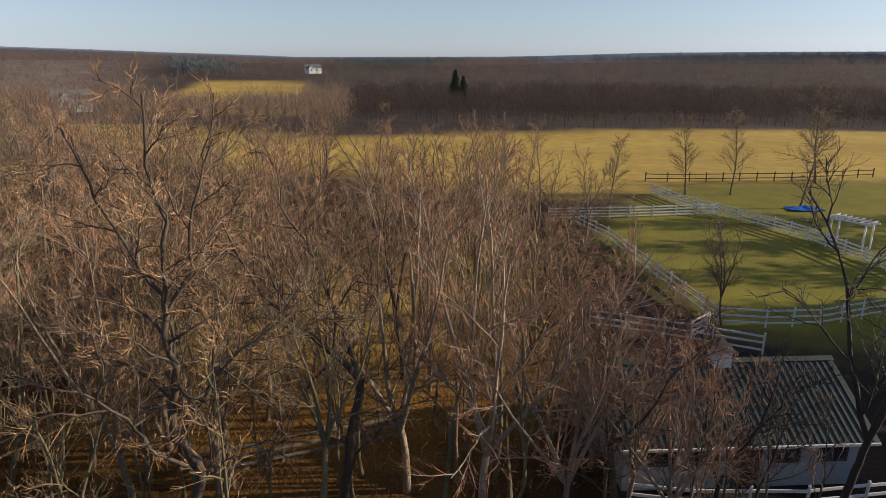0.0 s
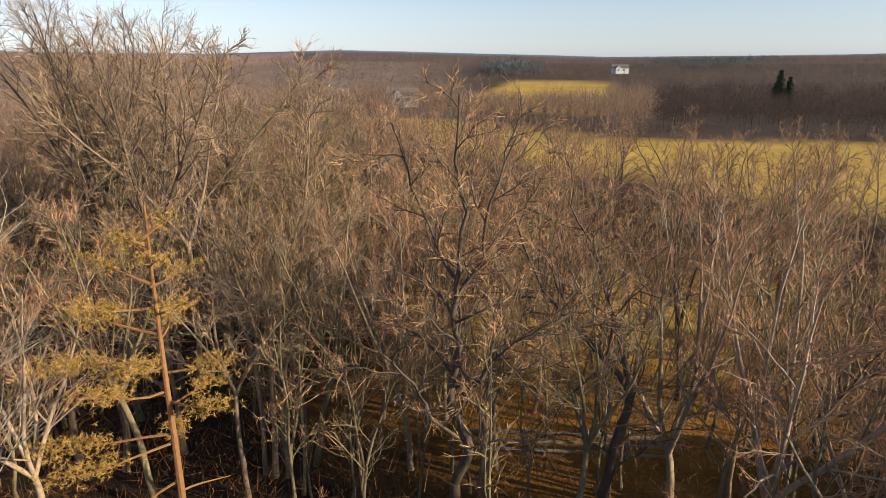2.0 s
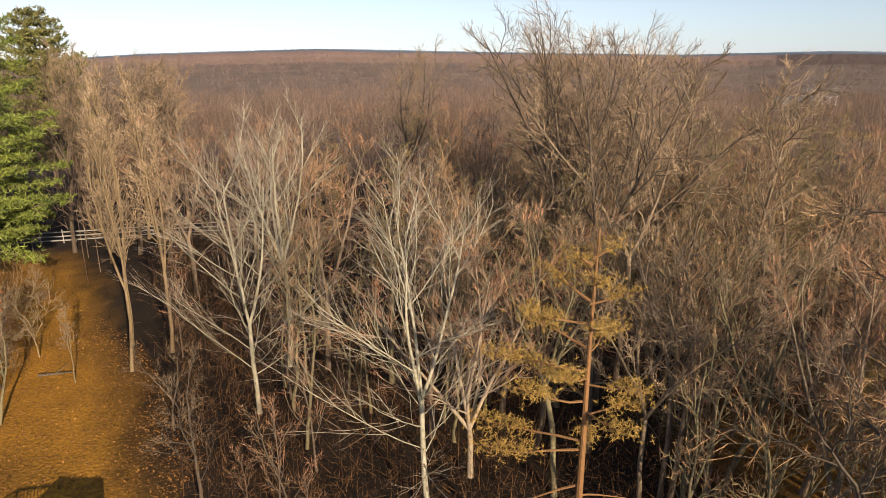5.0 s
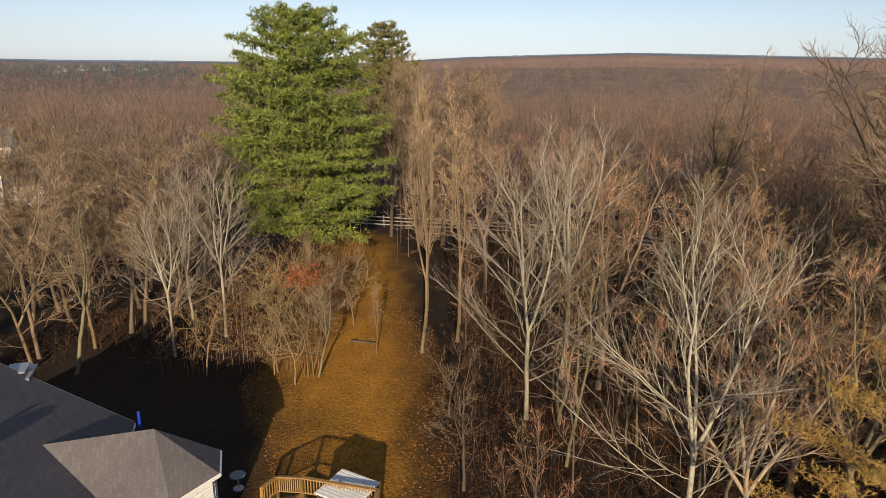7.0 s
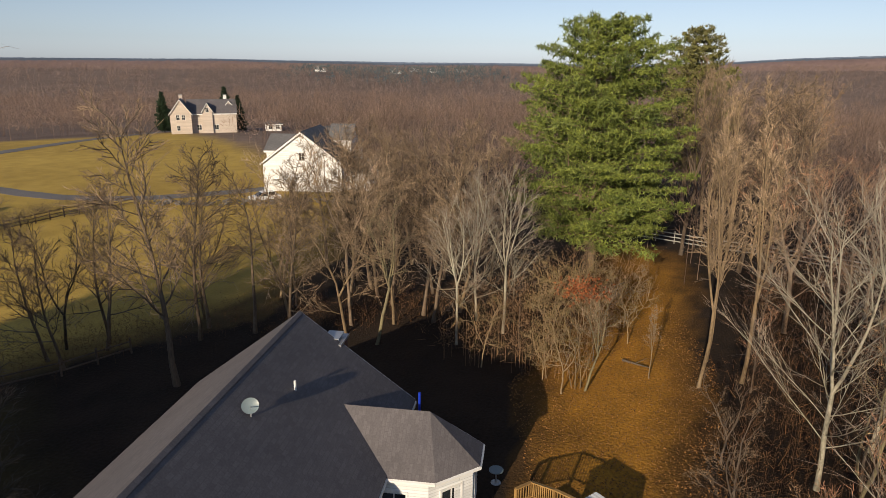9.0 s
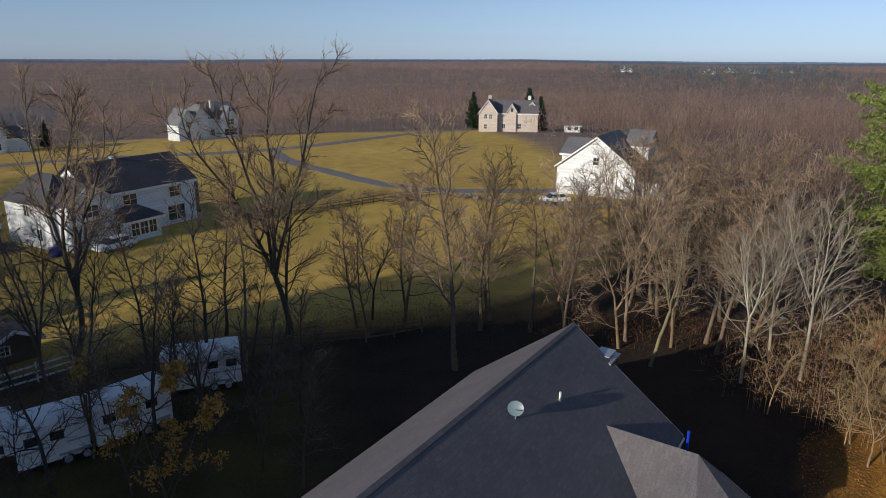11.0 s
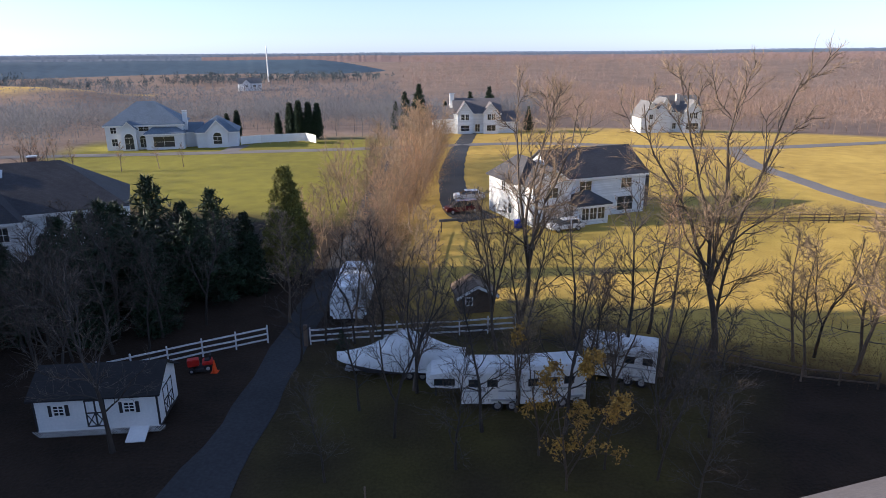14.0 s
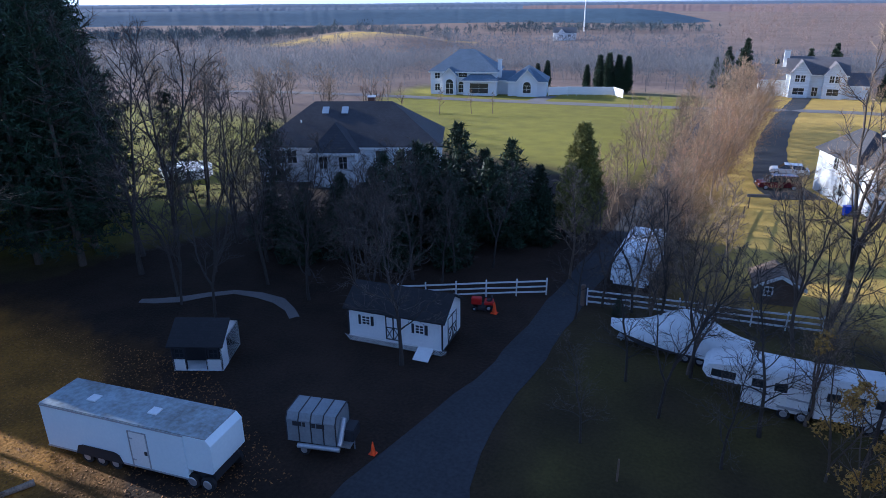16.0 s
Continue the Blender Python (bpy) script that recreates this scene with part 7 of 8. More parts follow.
def enclosed_trailer():
    t = thing("enclosed_trailer", "long white enclosed trailer with soiled roof and side door", "trailer", 30.6, -15.9, 0, 188.6)
    L, W = 10.3, 2.5
    bm = cube(0, L - 1.5, 0, W, 0.5, 3.05, 0.04)
    part("body", bm, M["trailer_white"], t)
    bm = bmesh.new()
    poly(bm, [(L - 1.5, 0.0, 1.15), (L - 0.1, 0.0, 1.15), (L, 0.0, 1.3), (L, 0.0, 2.75), (L - 0.25, 0.0, 3.05), (L - 1.5, 0.0, 3.05)], W, (0, 1, 0))
    part("nose", bm, M["trailer_white"], t)
    part("nose_frame", cube(L - 1.5, L - 0.2, 0.3, W - 0.3, 0.5, 1.15), M["trim_dark"], t)
    part("roof", cube(0.02, L - 0.28, 0.03, W - 0.03, 3.05, 3.10), M["trailer_roof"], t, "roof panel soiled with brown streaks")
    for x in (2.2, 6.0):
        part("roof_hatch", cube(x, x + 0.55, 0.9, 1.45, 3.10, 3.18, 0.02), M["white_dirty"], t)
    for z, h_ in ((0.5, 0.09), (2.98, 0.08)):
        part("trim_rail", cube(0, L - 1.5, -0.02, 0.0, z, z + h_), M["metal"], t)
    part("side_door", cube(5.55, 6.55, -0.025, 0.0, 0.68, 2.6), M["white"], t)
    for x in (5.5, 6.55):
        part("door_trim", cube(x - 0.02, x + 0.04, -0.035, 0.0, 0.62, 2.66), M["metal"], t)
    part("door_trim", cube(5.5, 6.6, -0.035, 0.0, 2.62, 2.67), M["metal"], t)
    for z in (0.95, 2.2):
        part("hinge", cube(5.5, 5.75, -0.05, -0.025, z, z + 0.07), M["metal"], t)
    part("latch", cube(6.35, 6.5, -0.06, -0.025, 1.4, 1.6), M["trim_dark"], t)
    bm = bmesh.new()
    poly(bm, [(1.9, -0.03, 0.5), (4.9, -0.03, 0.5), (4.7, -0.03, 1.0), (4.4, -0.03, 1.12), (2.4, -0.03, 1.12), (2.1, -0.03, 1.0)], 0.02, (0, -1, 0))
    part("wheel_arch", bm, M["trim_dark"], t)
    for x in (2.5, 3.4, 4.3):
        wheel(t, x, 0.12, 0.36, 0.36)
    for x in (8.9, 9.75):
        wheel(t, x, 0.15, 0.40, 0.40, inner=0.66)
        wheel(t, x, W - 0.15, 0.40, 0.40, inner=0.66, side=1)
    for x in (2.5, 3.4, 4.3):
        wheel(t, x, W - 0.12, 0.36, 0.36, side=1)
    bm = poly(bmesh.new(), [(L - 0.4, 0.05, 3.06), (L - 0.02, 0.05, 2.74), (L - 0.02, W - 0.05, 2.74), (L - 0.4, W - 0.05, 3.06)], 0.03)
    part("nose_cap", bm, M["metal"], t, "polished curved nose cap")
    part("chassis", cube(0.1, L - 1.5, 0.35, W - 0.35, 0.36, 0.5), M["trim_dark"], t)


enclosed_trailer()


def vac_trailer():
    t = thing("leaf_vacuum_trailer", "grey ribbed leaf-vacuum box trailer with dark lettering bars", "trailer", 19.4, -21.5, 0, 193.5)
    L, W = 2.7, 1.9
    bm = bmesh.new()
    prof = [(0, 0.75), (0, 2.05), (0.22, 2.4), (W - 0.22, 2.4), (W, 2.05), (W, 0.75)]
    poly(bm, [(0, y, z) for y, z in prof], L, (1, 0, 0))
    part("box", bm, M["canvas_grey"], t)
    for k in range(5):
        x = k * L / 4
        bm = bmesh.new()
        for (y0, z0), (y1, z1) in zip(prof[:-1], prof[1:]):
            rod(bm, (x, y0, z0), (x, y1, z1), 0.035, sides=6)
        part("rib", bm, M["trim_dark"], t)
    for x0, x1 in ((0.35, 0.85), (0.9, 1.05), (1.4, 1.62), (1.66, 2.1)):
        part("lettering_bar", cube(x0, x1, -0.012, -0.002, 1.72, 1.98), M["trim_dark"], t)
    part("chassis", cube(0.1, L + 0.6, 0.3, W - 0.3, 0.5, 0.74), M["metal"], t)
    bm = rod(bmesh.new(), (L + 0.1, 0.1, 0.75), (L + 0.1, W * 0.5, 1.9), 0.17, sides=14)
    rod(bm, (0.6, -0.12, 0.62), (L + 0.2, -0.12, 0.68), 0.13, sides=12)
    part("suction_hose", bm, M["metal"], t, "thick pale suction hose")
    part("engine", cube(L + 0.15, L + 0.75, 0.5, 1.5, 0.74, 1.45, 0.05), M["trim_dark"], t)
    wheel(t, 0.9, 0.02, 0.32, 0.32, 0.2)
    wheel(t, 0.9, W - 0.02, 0.32, 0.32, 0.2, side=1)
    part("jack", rod(bmesh.new(), (L + 0.6, 0.95, 0.0), (L + 0.6, 0.95, 0.6), 0.035), M["metal"], t)


vac_trailer()


def cone(x, y, s=1.0):
    c = thing("traffic_cone", "bright orange traffic cone on the ground beside the driveway", "cone", x, y)
    part("base", cube(-0.19 * s, 0.19 * s, -0.19 * s, 0.19 * s, 0, 0.04, 0.01), M["orange"], c)
    bm = bmesh.new()
    bmesh.ops.create_cone(bm, cap_ends=True, segments=20, radius1=0.15 * s, radius2=0.03 * s, depth=0.68 * s, matrix=pose(0, 0, 0.04 + 0.34 * s))
    part("body", bm, M["orange"], c)


cone(15.35, -23.3)


def xdoor(parent, x, y, face, w=1.5, h=1.85, z0=0.45):
    """Double door with dark cross-bracing."""
    m = pose(x, y, z0, 0, 0, face - 90)
    d = part("door", cube(-w / 2, w / 2, -0.01, 0.04, 0, h), M["white_dirty"], parent)
    d.matrix_basis = m
    for k, (x0, x1, za, zb) in enumerate(((-w / 2, -w / 2 + 0.08, 0, h), (w / 2 - 0.08, w / 2, 0, h), (-0.05, 0.05, 0, h), (-w / 2, w / 2, h - 0.08, h), (-w / 2, w / 2, 0, 0.08), (-w / 2, w / 2, h * 0.5, h * 0.5 + 0.08))):
        part("batten", cube(x0, x1, 0.04, 0.062 + 0.003 * (k // 3), za, zb), M["trim_dark"], d)
    for sx in (-1, 1):
        part("brace", rod(bmesh.new(), (sx * w * 0.04, 0.05, 0.05), (sx * w * 0.48, 0.05, h * 0.5), 0.035, sides=4), M["trim_dark"], d)
        part("brace", rod(bmesh.new(), (sx * w * 0.48, 0.05, 0.05), (sx * w * 0.04, 0.05, h * 0.5), 0.035, sides=4), M["trim_dark"], d)


def shed():
    s = thing("shed", "white garden shed with dark shingle roof, lattice skirt and barn doors", "shed", 23.4, -33.0, 0, 186)
    L, W, E, R_ = 6.9, 3.6, 2.65, 3.75
    gable_walls(s, 0, L, 0, W, E, R_, M["white_dirty"], z0=0.42)
    gable_roof(s, 0, L, 0, W, E, R_, 0.28, M["roof_black"], thick=0.1)
    part("floor_frame", cube(0.05, L - 0.05, 0.1, W - 0.1, 0.2, 0.42), M["trim_dark"], s)
    for k in range(4):
        part("footing", cube(0.1 + k * 2.2, 0.4 + k * 2.2, 0.2, 0.5, -0.1, 0.2), M["stone"], s)
    for k in range(46):     # crossed lattice strips
        for sg in (-1, 1):
            bm = rod(bmesh.new(), (0.05 + k * 0.15, -0.015 * sg, 0.02), (0.05 + k * 0.15 + sg * 0.38, -0.015 * sg, 0.42), 0.018, sides=4)
            part("lattice_strip", bm, M["white"], s)
    part("skirt_rail", cube(0, L, -0.04, 0.0, 0.4, 0.48), M["white"], s)
    xdoor(s, 3.4, 0, 270, 1.15, 1.75, 0.6)
    xdoor(s, L, W / 2, 0, 1.7, 1.85, 0.5)
    for x in (1.35, 5.3):
        w = window(s, x, 0, 1.75, 0.55, 0.6, 270, M["white"], 2, 3)
        for dx in (-0.45, 0.45):
            part("shutter", cube(x + dx - 0.12, x + dx + 0.12, -0.04, 0.0, 1.4, 2.1), M["trim_dark"], s, "dark shutter")
    for x in (0.0, L):
        part("corner_board", cube(x - 0.05, x + 0.05, -0.03, 0.05, 0.45, E), M["trim_dark"], s)
    part("ramp", poly(bmesh.new(), [(5.2, -0.05, 0.42), (6.3, -0.05, 0.42), (6.3, -1.1, 0.04), (5.2, -1.1, 0.04)], 0.05, (0, 0, 1)), M["white_dirty"], s, "grey-white loading ramp")


shed()


def play_house():
    s = thing("playhouse", "small white playhouse with dark roof and shaded open porch", "shed", 31.2, -24.6, 0, 205)
    W, D = 3.2, 3.4
    # dark colour on this wall imitates the shade inside the porch
    part("wall", cube(0, W, 1.1, D, 0.1, 1.9), M["trim_dark"], s, "porch back wall coloured dark for the unlit opening")
    part("side_wall", cube(W - 0.08, W, 0, D, 0.1, 1.9), M["white"], s)
    bm = bmesh.new()
    poly(bm, [(W - 0.08, -0.05, 1.9), (W - 0.08, D + 0.05, 1.9), (W - 0.08, D * 0.5, 2.85)], 0.08, (1, 0, 0))
    part("gable", bm, M["white"], s)
    gable_roof(s, 0, W, 0, D, 1.9, 2.9, 0.2, M["roof_black"], thick=0.09)
    part("porch_floor", cube(0, W, 0, 1.1, 0.05, 0.15), M["white_dirty"], s)
    for x0, x1 in ((0, 0.85), (2.2, W)):
        part("half_wall", cube(x0, x1, 0, 0.07, 0.1, 0.85), M["white"], s)
    for x in (0.05, 0.85, 2.2, W - 0.05):
        part("post", cube(x - 0.05, x + 0.05, 0, 0.1, 0.1, 1.9), M["trim_dark"], s)
    window(s, 0.5, 0.035, 1.3, 0.5, 0.55, 270, M["trim_dark"])
    window(s, 2.7, 0.035, 1.3, 0.5, 0.55, 270, M["trim_dark"])


play_house()


def horse_trailer(x, y, turn, L, label, nose=True, door=True, name="horse_trailer"):
    t = thing(name, label, "trailer", x, y, 0, turn, "horse trailers")
    W = 2.2
    bm = bmesh.new()
    prof = [(0, 0.5), (0, 2.6), (0.2, 2.88), (W - 0.2, 2.88), (W, 2.6), (W, 0.5)]
    poly(bm, [(0, a, b) for a, b in prof], L, (1, 0, 0))
    part("body", bm, M["white_dirty"], t)
    part("roof", cube(0.1, L - 0.1, 0.25, W - 0.25, 2.88, 2.93), M["tarp"], t)
    if nose:
        bm = bmesh.new()
        poly(bm, [(0, 0.1, 1.5), (-1.9, 0.1, 1.6), (-2.2, 0.1, 2.0), (-1.9, 0.1, 2.45), (0, 0.1, 2.75)], W - 0.2, (0, 1, 0))
        part("gooseneck", bm, M["white_dirty"], t)
        part("nose_window", cube(-1.7, -0.4, 0.07, 0.1, 1.75, 2.2), M["glass"], t)
        part("coupler", rod(bmesh.new(), (-1.6, W / 2, 0.5), (-1.6, W / 2, 1.6), 0.07), M["trim_dark"], t)
    part("trim_rail", cube(0, L, -0.02, 0.0, 1.35, 1.45), M["metal"], t)
    for k in range(max(2, int(L / 1.2))):
        x0 = 0.5 + k * 1.15
        if x0 + 0.6 < L:
            if door and k == 1:
                part("door", cube(x0 - 0.1, x0 + 0.65, -0.03, 0.0, 0.6, 2.5), M["white"], t)
            w = part("window", cube(x0, x0 + 0.55, -0.04, 0.0, 1.75, 2.15), M["glass"], t)
            part("window_frame", cube(x0 - 0.05, x0 + 0.6, -0.033, 0.0, 1.7, 2.2), M["trim_dark"], w)
    part("fender", cube(L * 0.55, L * 0.55 + 1.7, -0.12, 0.0, 0.75, 0.85), M["metal"], t)
    for dx in (0.4, 1.3):
        wheel(t, L * 0.55 + dx, 0.12, 0.36, 0.36)
        wheel(t, L * 0.55 + dx, W - 0.12, 0.36, 0.36, side=1)
    part("chassis", cube(0, L, 0.3, W - 0.3, 0.34, 0.5), M["trim_dark"], t)
    part("jack", rod(bmesh.new(), (0.2, W / 2, 0), (0.2, W / 2, 0.5), 0.05), M["metal"], t)


horse_trailer(-1.4, -35.9, 180, 3.4, "white gooseneck horse trailer parked under bare branches")
horse_trailer(-5.1, -35.9, 188, 4.2, "white horse trailer with barred windows parked behind another", nose=False, door=False)
horse_trailer(-9.7, -40.0, 161, 4.8, "white horse trailer with rounded roof parked beside the trees", nose=False)


def boat():
    b = thing("covered_boat", "boat on a trailer shrink-wrapped in white plastic", "boat", 7.2, -41.2, 0, 177)
    bm = bmesh.new()
    n, m = 22, 13
    L = 9.0
    grid = []
    for i in range(n):
        f = i / (n - 1)
        half = 1.25 * min(1, (f * 2.2) ** 0.55) if f > 0 else 0.04
        top = 1.55 + 1.55 * math.exp(-((f - 0.55) / 0.26) ** 2) + 0.25 * f
        bot = 0.95 - 0.25 * min(1, f * 2)
        row = []
        for k in range(m):
            a = math.pi * k / (m - 1)
            y = -math.cos(a) * half
            z = bot + (top - bot) * math.sin(a) ** 0.75
            z += 0.05 * noise.noise(Vector((f * 9, k * 0.7, 1)))
            row.append(bm.verts.new((f * L, y, z)))
        grid.append(row)
    for i in range(n - 1):
        for k in range(m - 1):
            bm.faces.new((grid[i][k], grid[i + 1][k], grid[i + 1][k + 1], grid[i][k + 1]))
    bm.faces.new(grid[-1])
    cover = part("cover", bm, M["tarp"], b)
    for p in cover.data.polygons:
        p.use_smooth = True
    bm = bmesh.new()
    poly(bm, [(0.4, 0, 0.95), (2.2, -1.0, 0.75), (L - 0.1, -1.15, 0.65), (L - 0.1, 1.15, 0.65), (2.2, 1.0, 0.75)], 0.25, (0, 0, -1))
    part("hull", bm, M["trim_dark"], b)
    part("trailer_frame", cube(0.6, L - 0.4, -0.5, 0.5, 0.36, 0.48), M["metal"], b)
    for x in (5.2, 6.1):
        for y, sd_ in ((-0.95, 1), (0.95, 1)):
            wheel(b, x, y, 0.34, 0.34, 0.2, side=1 if y > 0 else -1)
    part("jack", rod(bmesh.new(), (0.8, 0, 0), (0.8, 0, 0.5), 0.05), M["metal"], b)


boat()


def covered_trailer():
    t = thing("covered_trailer", "camper wrapped in a white weatherproof cover by the driveway", "trailer", 9.2, -49.4, 0, 180)
    bm = cube(0, 3.0, 0.0, 8.5, 0.45, 2.9, 0.25)
    bmesh.ops.subdivide_edges(bm, edges=list(bm.edges), cuts=4, use_grid_fill=True)
    for v in bm.verts:
        v.co.y += 0.35 * (v.co.z - 0.45) if v.co.y < 1 else 0
        v.co += Vector((noise.noise(v.co * 1.1), noise.noise(v.co * 1.3 + Vector((5, 0, 0))), noise.noise(v.co * 1.2 + Vector((0, 9, 0))))) * 0.06
    cv = part("cover", bm, M["tarp"], t)
    for y in (4.2, 5.1):
        for x in (0.25, 2.75):
            w = part("wheel", rod(bmesh.new(), (x - 0.1, y, 0.33), (x + 0.1, y, 0.33), 0.33, sides=20), M["tyre"], t)


covered_trailer()


def vehicle(x, y, turn, L, paint, label, tall=1.45, van=False):
    c = thing("car", label, "car", x, y, 0, turn, "parked cars")
    W = 1.84
    bm = bmesh.new()
    hood = 0.92 if not van else 1.0
    prof = [(0.0, 0.35), (0.05, 0.75), (0.35, hood - 0.02), (1.15, hood + 0.02), (L - 0.7, hood + 0.06), (L - 0.1, hood), (L, 0.7), (L - 0.02, 0.35)]
    poly(bm, [(px_, 0.0, pz) for px_, pz in prof], W, (0, 1, 0))
    bmesh.ops.bevel(bm, geom=list(bm.edges), offset=0.06, segments=2, affect="EDGES")
    body = part("body", bm, paint, c)
    bm = bmesh.new()
    a = 1.0 if not van else 0.85
    cab = [(a, hood), (a + 0.75, tall), (L - (0.95 if not van else 0.4), tall), (L - 0.25 if van else L - 0.35, hood)]
    vs0 = [bm.verts.new((px_, 0.1 + (0.14 if pz > hood else 0), pz)) for px_, pz in cab]
    vs1 = [bm.verts.new((px_, W - 0.1 - (0.14 if pz > hood else 0), pz)) for px_, pz in cab]
    bm.faces.new(vs0), bm.faces.new(vs1[::-1])
    for i in range(4):
        j = (i + 1) % 4
        bm.faces.new((vs0[i], vs1[i], vs1[j], vs0[j]))
    part("cabin_glass", bm, M["glass"], c, "dark glazed cabin")
    part("roof", cube(a + 0.7, L - (0.95 if not van else 0.4), 0.22, W - 0.22, tall - 0.02, tall + 0.05, 0.02), paint, c)
    for px_ in (a + 1.6, a + 2.7):
        for yy in (0.09, W - 0.17):
            part("pillar", cube(px_, px_ + 0.09, yy, yy + 0.08, hood, tall), paint, c)
    for px_ in (0.85, L - 0.9):
        wheel(c, px_, 0.1, 0.33, 0.33, 0.22, 0.65)
        wheel(c, px_, W - 0.1, 0.33, 0.33, 0.22, 0.65, side=1)
    for yy in (0.15, W - 0.5):
        part("headlight", cube(-0.01, 0.1, yy, yy + 0.35, 0.62, 0.76, 0.02), M["skylight"], c)
        part("tail_light", cube(L - 0.08, L + 0.01, yy, yy + 0.3, 0.68, 0.85, 0.02), M["red"], c)


vehicle(-0.5, -86.8, 198, 5.0, M["maroon"], "dark red minivan parked on the asphalt drive", 1.72, True)
vehicle(-1.5, -95.6, 184, 4.8, M["car_white"], "white car parked beside the minivan")
vehicle(-13.5, -77.2, 200, 4.6, M["car_white"], "white car parked before the house")
vehicle(-72, -66, 150, 4.6, M["car_white"], "white car parked beside the white house")


pk = thing("parking_curb", "low pale concrete curb at the drive's end", "curb", -1.9, -83.9, 0, 18)
part("curb_stone", cube(0, 2.6, -0.14, 0.14, -0.1, 0.32, 0.04), M["gravel"], pk)


def mower():
    m = thing("garden_tractor", "red riding mower parked beside the shed", "mower", 17.8, -41.2, 0, 200)
    part("hood", cube(0, 0.8, -0.28, 0.28, 0.45, 0.95, 0.05), M["red"], m)
    part("fender", cube(1.0, 1.7, -0.45, 0.45, 0.5, 0.72, 0.05), M["red"], m)
    part("deck", cube(0.5, 1.2, -0.55, 0.55, 0.12, 0.32, 0.03), M["trim_dark"], m)
    part("seat", cube(1.15, 1.55, -0.22, 0.22, 0.72, 0.82, 0.04), M["trim_dark"], m)
    part("seat_back", cube(1.5, 1.62, -0.22, 0.22, 0.8, 1.15, 0.04), M["trim_dark"], m)
    part("steering_column", rod(bmesh.new(), (0.8, 0, 0.9), (1.05, 0, 1.15), 0.025), M["trim_dark"], m)
    for x, r in ((0.25, 0.2), (1.35, 0.28)):
        for y in (-0.4, 0.4):
            wheel(m, x, y, r, r, 0.2, 0.5, side=-1 if y < 0 else 1)


mower()
cone(15.9, -41.2, 1.3)
for dx, c in ((0, "bin_blue"), (0.75, "bin_blue")):
    b = thing("wheeled_bin", "bright blue wheeled bin beside the house wall", "bin", -9.4 - dx, -79.6 - dx * 0.3, 0, 20, "wheeled bins")
    bm = bmesh.new()
    bmesh.ops.create_cone(bm, cap_ends=True, segments=4, radius1=0.38, radius2=0.46, depth=1.0, matrix=pose(0, 0, 0.55, 0, 0, 45))
    part("body", bm, M[c], b)
    part("lid", cube(-0.36, 0.36, -0.38, 0.36, 1.05, 1.13, 0.02), M[c], b)
    for x in (-0.25, 0.25):
        part("wheel", rod(bmesh.new(), (x - 0.04, 0.3, 0.12), (x + 0.04, 0.3, 0.12), 0.12, sides=14), M["tyre"], b)

# white screen fence by the mansion
def screen_fence():
    f = thing("screen_fence", "tall white panel fence beside the mansion's garage", "fence", 50.0, -159.5, 0, 0)
    pts = [(0, 0), (-4, -3.2), (-14.5, -6.8), (-18, -2)]
    for (ax, ay), (bx, by) in zip(pts[:-1], pts[1:]):
        n = max(1, round(math.hypot(bx - ax, by - ay) / 2.4))
        for k in range(n):
            x, y = ax + (bx - ax) * k / n, ay + (by - ay) * k / n
            l_ = math.hypot(bx - ax, by - ay) / n
            m = pose(x, y, 0, 0, 0, math.degrees(math.atan2(by - ay, bx - ax)))
            p = part("panel", cube(0.06, l_ - 0.06, -0.03, 0.03, 0.1, 2.0), M["white"], f)
            p.matrix_basis = m
            p = part("post", cube(-0.07, 0.07, -0.07, 0.07, -0.2, 2.15), M["white"], f)
            p.matrix_basis = m


screen_fence()

# mast on the skyline
ms = thing("radio_mast", "tall thin white radio mast beyond the woods", "mast", 154, -578, 0)
part("pole", rod(bmesh.new(), (0, 0, -8), (0, 0, 27), 0.7, 0.35, 10), M["white"], ms)

# stone wall along the lawn
STONE = []
for k in range(8):
    bm = bmesh.new()
    bmesh.ops.create_icosphere(bm, subdivisions=1, radius=0.5)
    for v in bm.verts:
        v.co *= 1 + 0.45 * noise.noise(v.co * 1.7 + Vector((k * 7, 0, 0)))
        v.co.z *= 0.6
    me = bpy.data.meshes.new("stone")
    bm.to_mesh(me)
    bm.free()
    me.materials.append(M["stone"])
    STONE.append(me)


def stone_wall(pts, n, w, hi, label):
    x0, y0 = pts[0]
    f = thing("stone_wall", label, "wall", x0, y0)
    lens = [math.hypot(b[0] - a[0], b[1] - a[1]) for a, b in zip(pts[:-1], pts[1:])]
    for i in range(n):
        d = rng.uniform(0, sum(lens))
        for (a, b), l_ in zip(zip(pts[:-1], pts[1:]), lens):
            if d < l_:
                break
            d -= l_
        x, y = a[0] + (b[0] - a[0]) * d / l_, a[1] + (b[1] - a[1]) * d / l_
        s = rng.uniform(0.3, 0.75)
        o = new("stone", STONE[i % 8])
        o.parent = f
        o.matrix_basis = pose(x - x0 + rng.normal(0, w), y - y0 + rng.normal(0, w), rng.uniform(0.05, hi), rng.uniform(-15, 15), rng.uniform(-15, 15), rng.uniform(0, 360)) @ Matrix.Diagonal((s * 1.3, s, s, 1))


stone_wall([(-64.5, -80.4), (-66.8, -73), (-78, -55.5), (-84, -48)], 200, 0.45, 0.7, "long tumbled field-stone wall along the lawn")

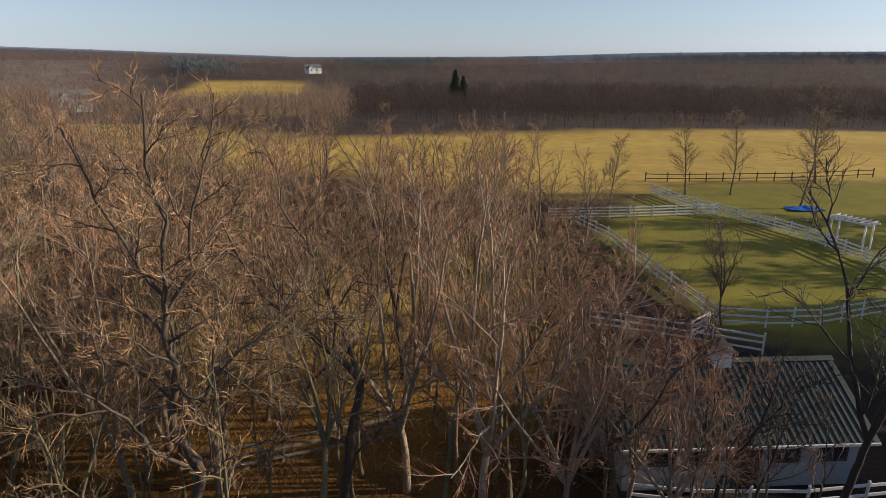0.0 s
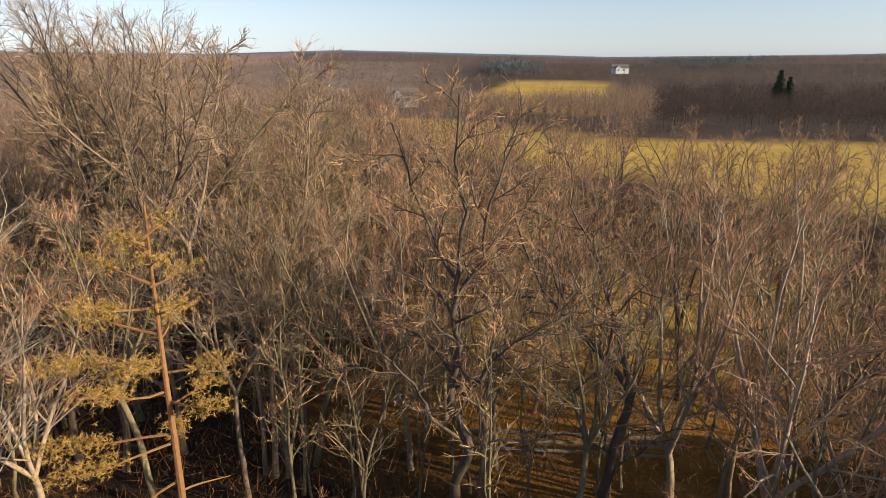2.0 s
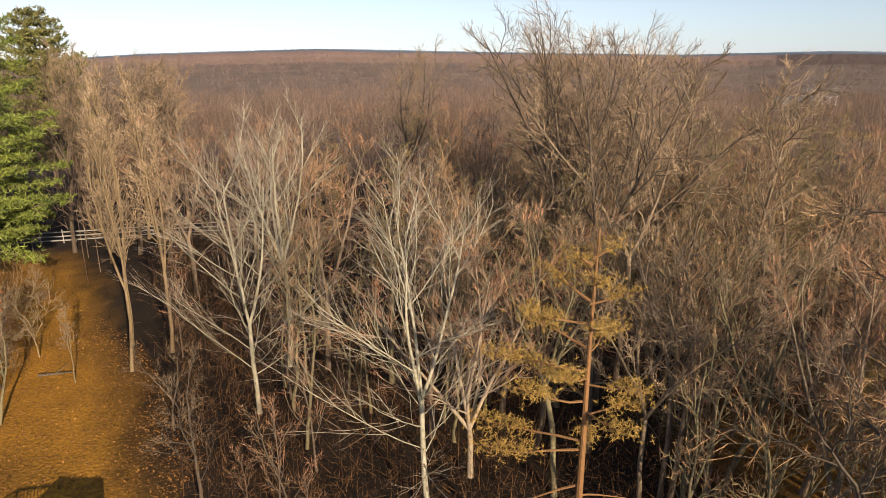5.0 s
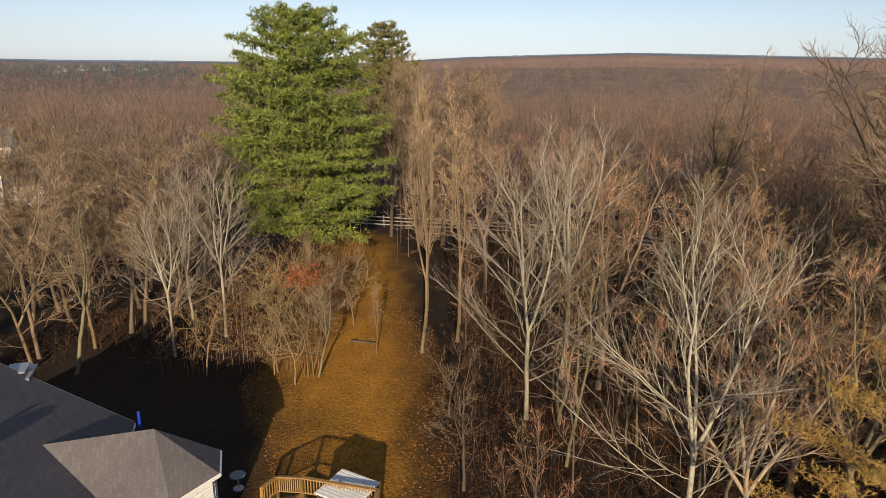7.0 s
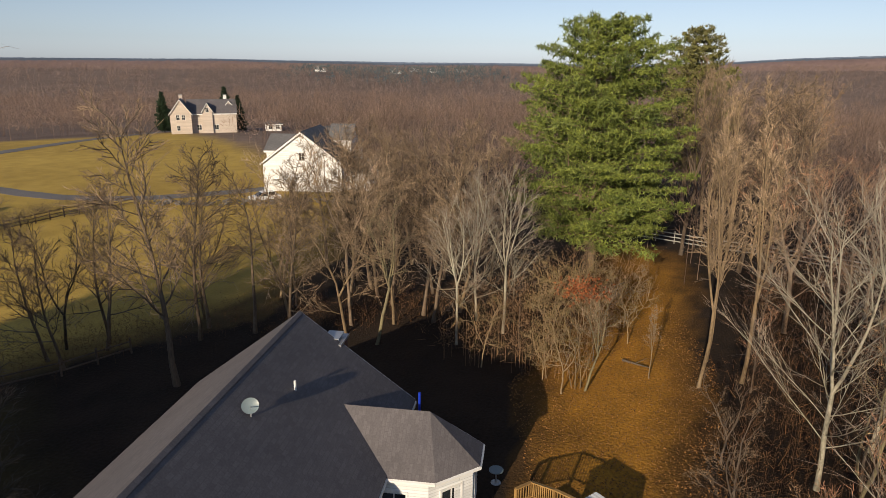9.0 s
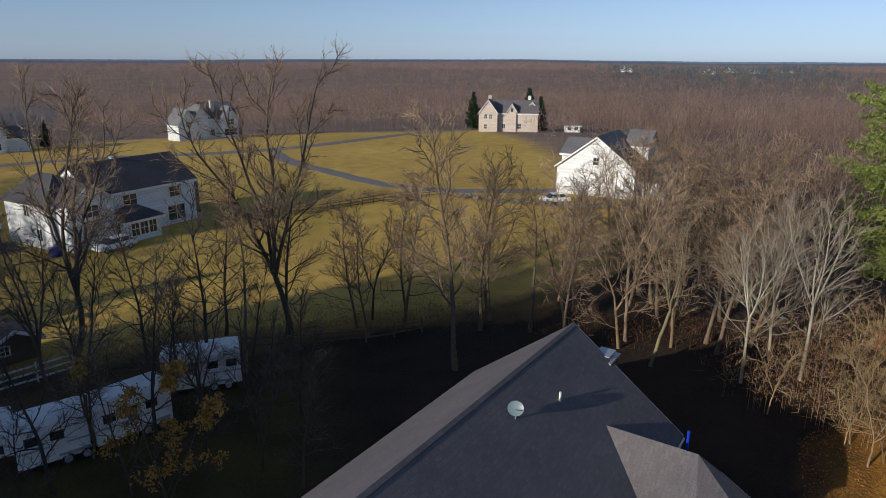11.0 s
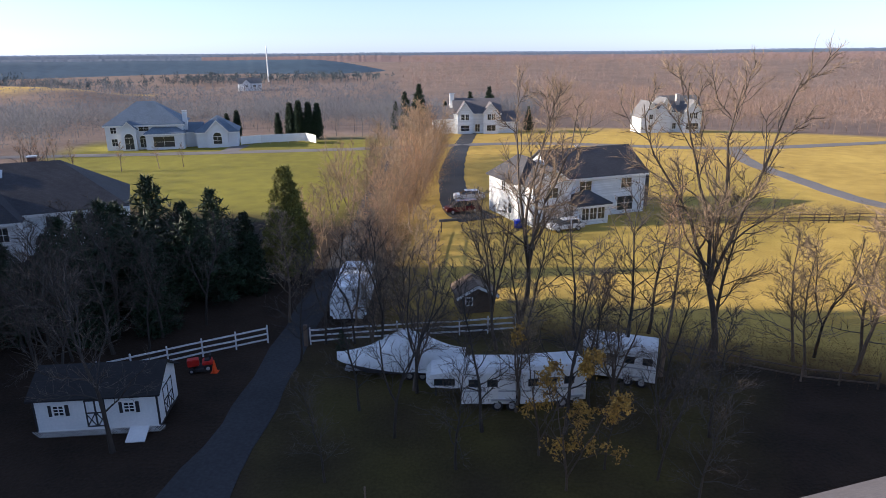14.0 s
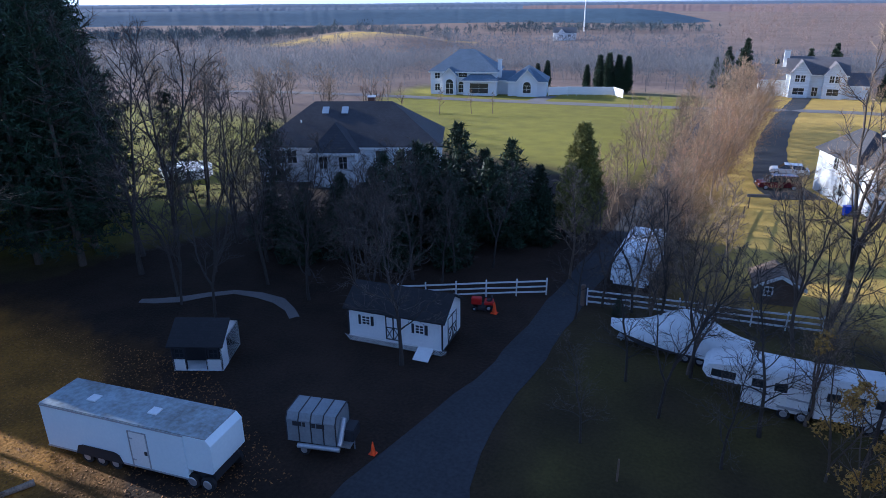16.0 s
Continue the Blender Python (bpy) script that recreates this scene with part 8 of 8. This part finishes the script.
# pool and loose things on the shaded side
pl = thing("pool", "round above-ground pool under a pale blue winter cover", "pool", 70, -62)
bm = bmesh.new()
bmesh.ops.create_cone(bm, cap_ends=False, segments=40, radius1=3.4, radius2=3.4, depth=1.3, matrix=pose(0, 0, 0.6))
part("wall", bm, M["white"], pl)
bm = bmesh.new()
bmesh.ops.create_cone(bm, cap_ends=True, segments=40, radius1=3.45, radius2=3.3, depth=0.08, matrix=pose(0, 0, 1.27))
part("cover", bm, M["tarp"], pl, "pale blue-white pool cover")
strip("garden_path", [(42, -31), (39.3, -32.6), (36.4, -35.6), (32.1, -35.8), (29, -34)], [0.9] * 5, M["gravel"], "pale curved garden path in the shade", category="path")
lg = thing("fallen_log", "fallen grey log on the leaf-strewn ground", "log", 29.0, -14.0, 0, 60)
part("log", rod(bmesh.new(), (0, 0, 0.16), (2.6, 0.2, 0.14), 0.17, 0.12, 10), M["bark"], lg)
part("stub", rod(bmesh.new(), (1.2, 0.1, 0.2), (1.5, 0.6, 0.55), 0.06, 0.03, 7), M["bark"], lg)
bp_ = thing("bollard_post", "slim dark wooden post standing in the yard", "post", 3.5, -26.8)
part("post", rod(bmesh.new(), (0, 0, -0.2), (0, 0, 1.3), 0.06, 0.05, 8), M["wood_grey"], bp_)
gp = thing("gate_post", "stout weathered timber post at the driveway gate", "post", 10.3, -45.4)
part("post", cube(-0.15, 0.15, -0.15, 0.15, -0.2, 1.75, 0.03), M["wood_grey"], gp)


def leafy_sapling(x, y, high, label):
    """A young oak that has kept withered yellow leaves."""
    r = np.random.default_rng(90)
    tr, cr, tips = bare_tree(91, high, 0.07, stems=3, fork=0.15, limbs=10, branches=5, twigs=4, fine=1, open_=0.7, lift=0.06, reach=0.34)
    t = thing("young_oak", label, "tree", x, y, 0, 30)
    new("trunk", mesh_of("trunk", *tubes(tr), M["bark_dark"])).parent = t
    new("crown", mesh_of("crown", *with_tips(cr, tips), M["twig_shade"])).parent = t
    ends = np.array([b for a, b, w in tips])
    cl = ends[r.choice(len(ends), 16)]
    pick = np.concatenate([ends[np.linalg.norm(ends - c, axis=1) < 0.9] for c in cl[:7]])
    pick = pick[r.choice(len(pick), 1100, replace=True)]
    new("leaves", mesh_of("leaves", *tufts(r, pick + r.normal(0, 0.14, pick.shape), 0.17, 2, 0.055, -0.3), M["leaf_gold"])).parent = t


leafy_sapling(-5.6, -31.2, 7.0, "young oak with clusters of withered yellow leaves")
leafy_sapling(-6.6, -28.2, 6.0, "young oak with clusters of withered yellow leaves")

# odds and ends between the yard and the wood
simple_house("shed", "weathered grey wooden shed in the shade behind the trailers", -1.6, -51.6, 190, "wood_grey", "wood_grey", [(0, 3.0, 0, 2.6, 1.7, 2.5, "y")], [(0.8, 0, 1.1, 0.5, 0.6, 270)], category="shed")
plant_conifer(spruce_b, 7.4, -44.6, 0.19, 40, "low dark green evergreen shrub at the boat's bow", "shrubs", "evergreen_shrub")
fl = thing("fallen_branch", "pale fallen branch lying across the leaf-strewn ground", "branch", -43.7, -6.9, 0.0, 72)
bm = rod(bmesh.new(), (0, 0, 0.12), (1.1, 0.15, 0.10), 0.09, 0.07, 8)
rod(bm, (1.08, 0.15, 0.10), (2.1, 0.05, 0.22), 0.07, 0.03, 8)
part("bough", bm, M["bark_grey"], fl)
part("side_branch", rod(bmesh.new(), (0.9, 0.1, 0.12), (1.5, 0.7, 0.5), 0.035, 0.012, 6), M["bark_grey"], fl)
part("side_branch", rod(bmesh.new(), (0.4, 0.05, 0.14), (0.7, -0.6, 0.4), 0.03, 0.010, 6), M["bark_grey"], fl)


def vine(x, y, z):
    """Rust-red leaves of a climber on top of the brush, on its own twisting stems."""
    r = np.random.default_rng(95)
    v = thing("climbing_vine", "rust-red withered climber draped over the bare brush", "vine", x, y)
    lines = []
    for k in range(5):
        a = k * 1.26
        lines.append((wander(r, (0.3 * math.cos(a), 0.3 * math.sin(a), -0.1), (0.05 * math.cos(a), 0.05 * math.sin(a), 1), z, 9, 0.10, 0.06), np.linspace(0.03, 0.012, 9), 5))
    new("stem", mesh_of("stem", *tubes(lines), M["bark_tan"])).parent = v
    pts = r.normal(0, 1, (260, 3)) * np.array([0.75, 0.75, 0.35]) + np.array([0, 0, z - 0.3])
    new("leaves", mesh_of("leaves", *tufts(r, pts, 0.16, 4, 0.045, -0.3), M["leaf_rust"])).parent = v


vine(-38.5, -8.8, 7.0)
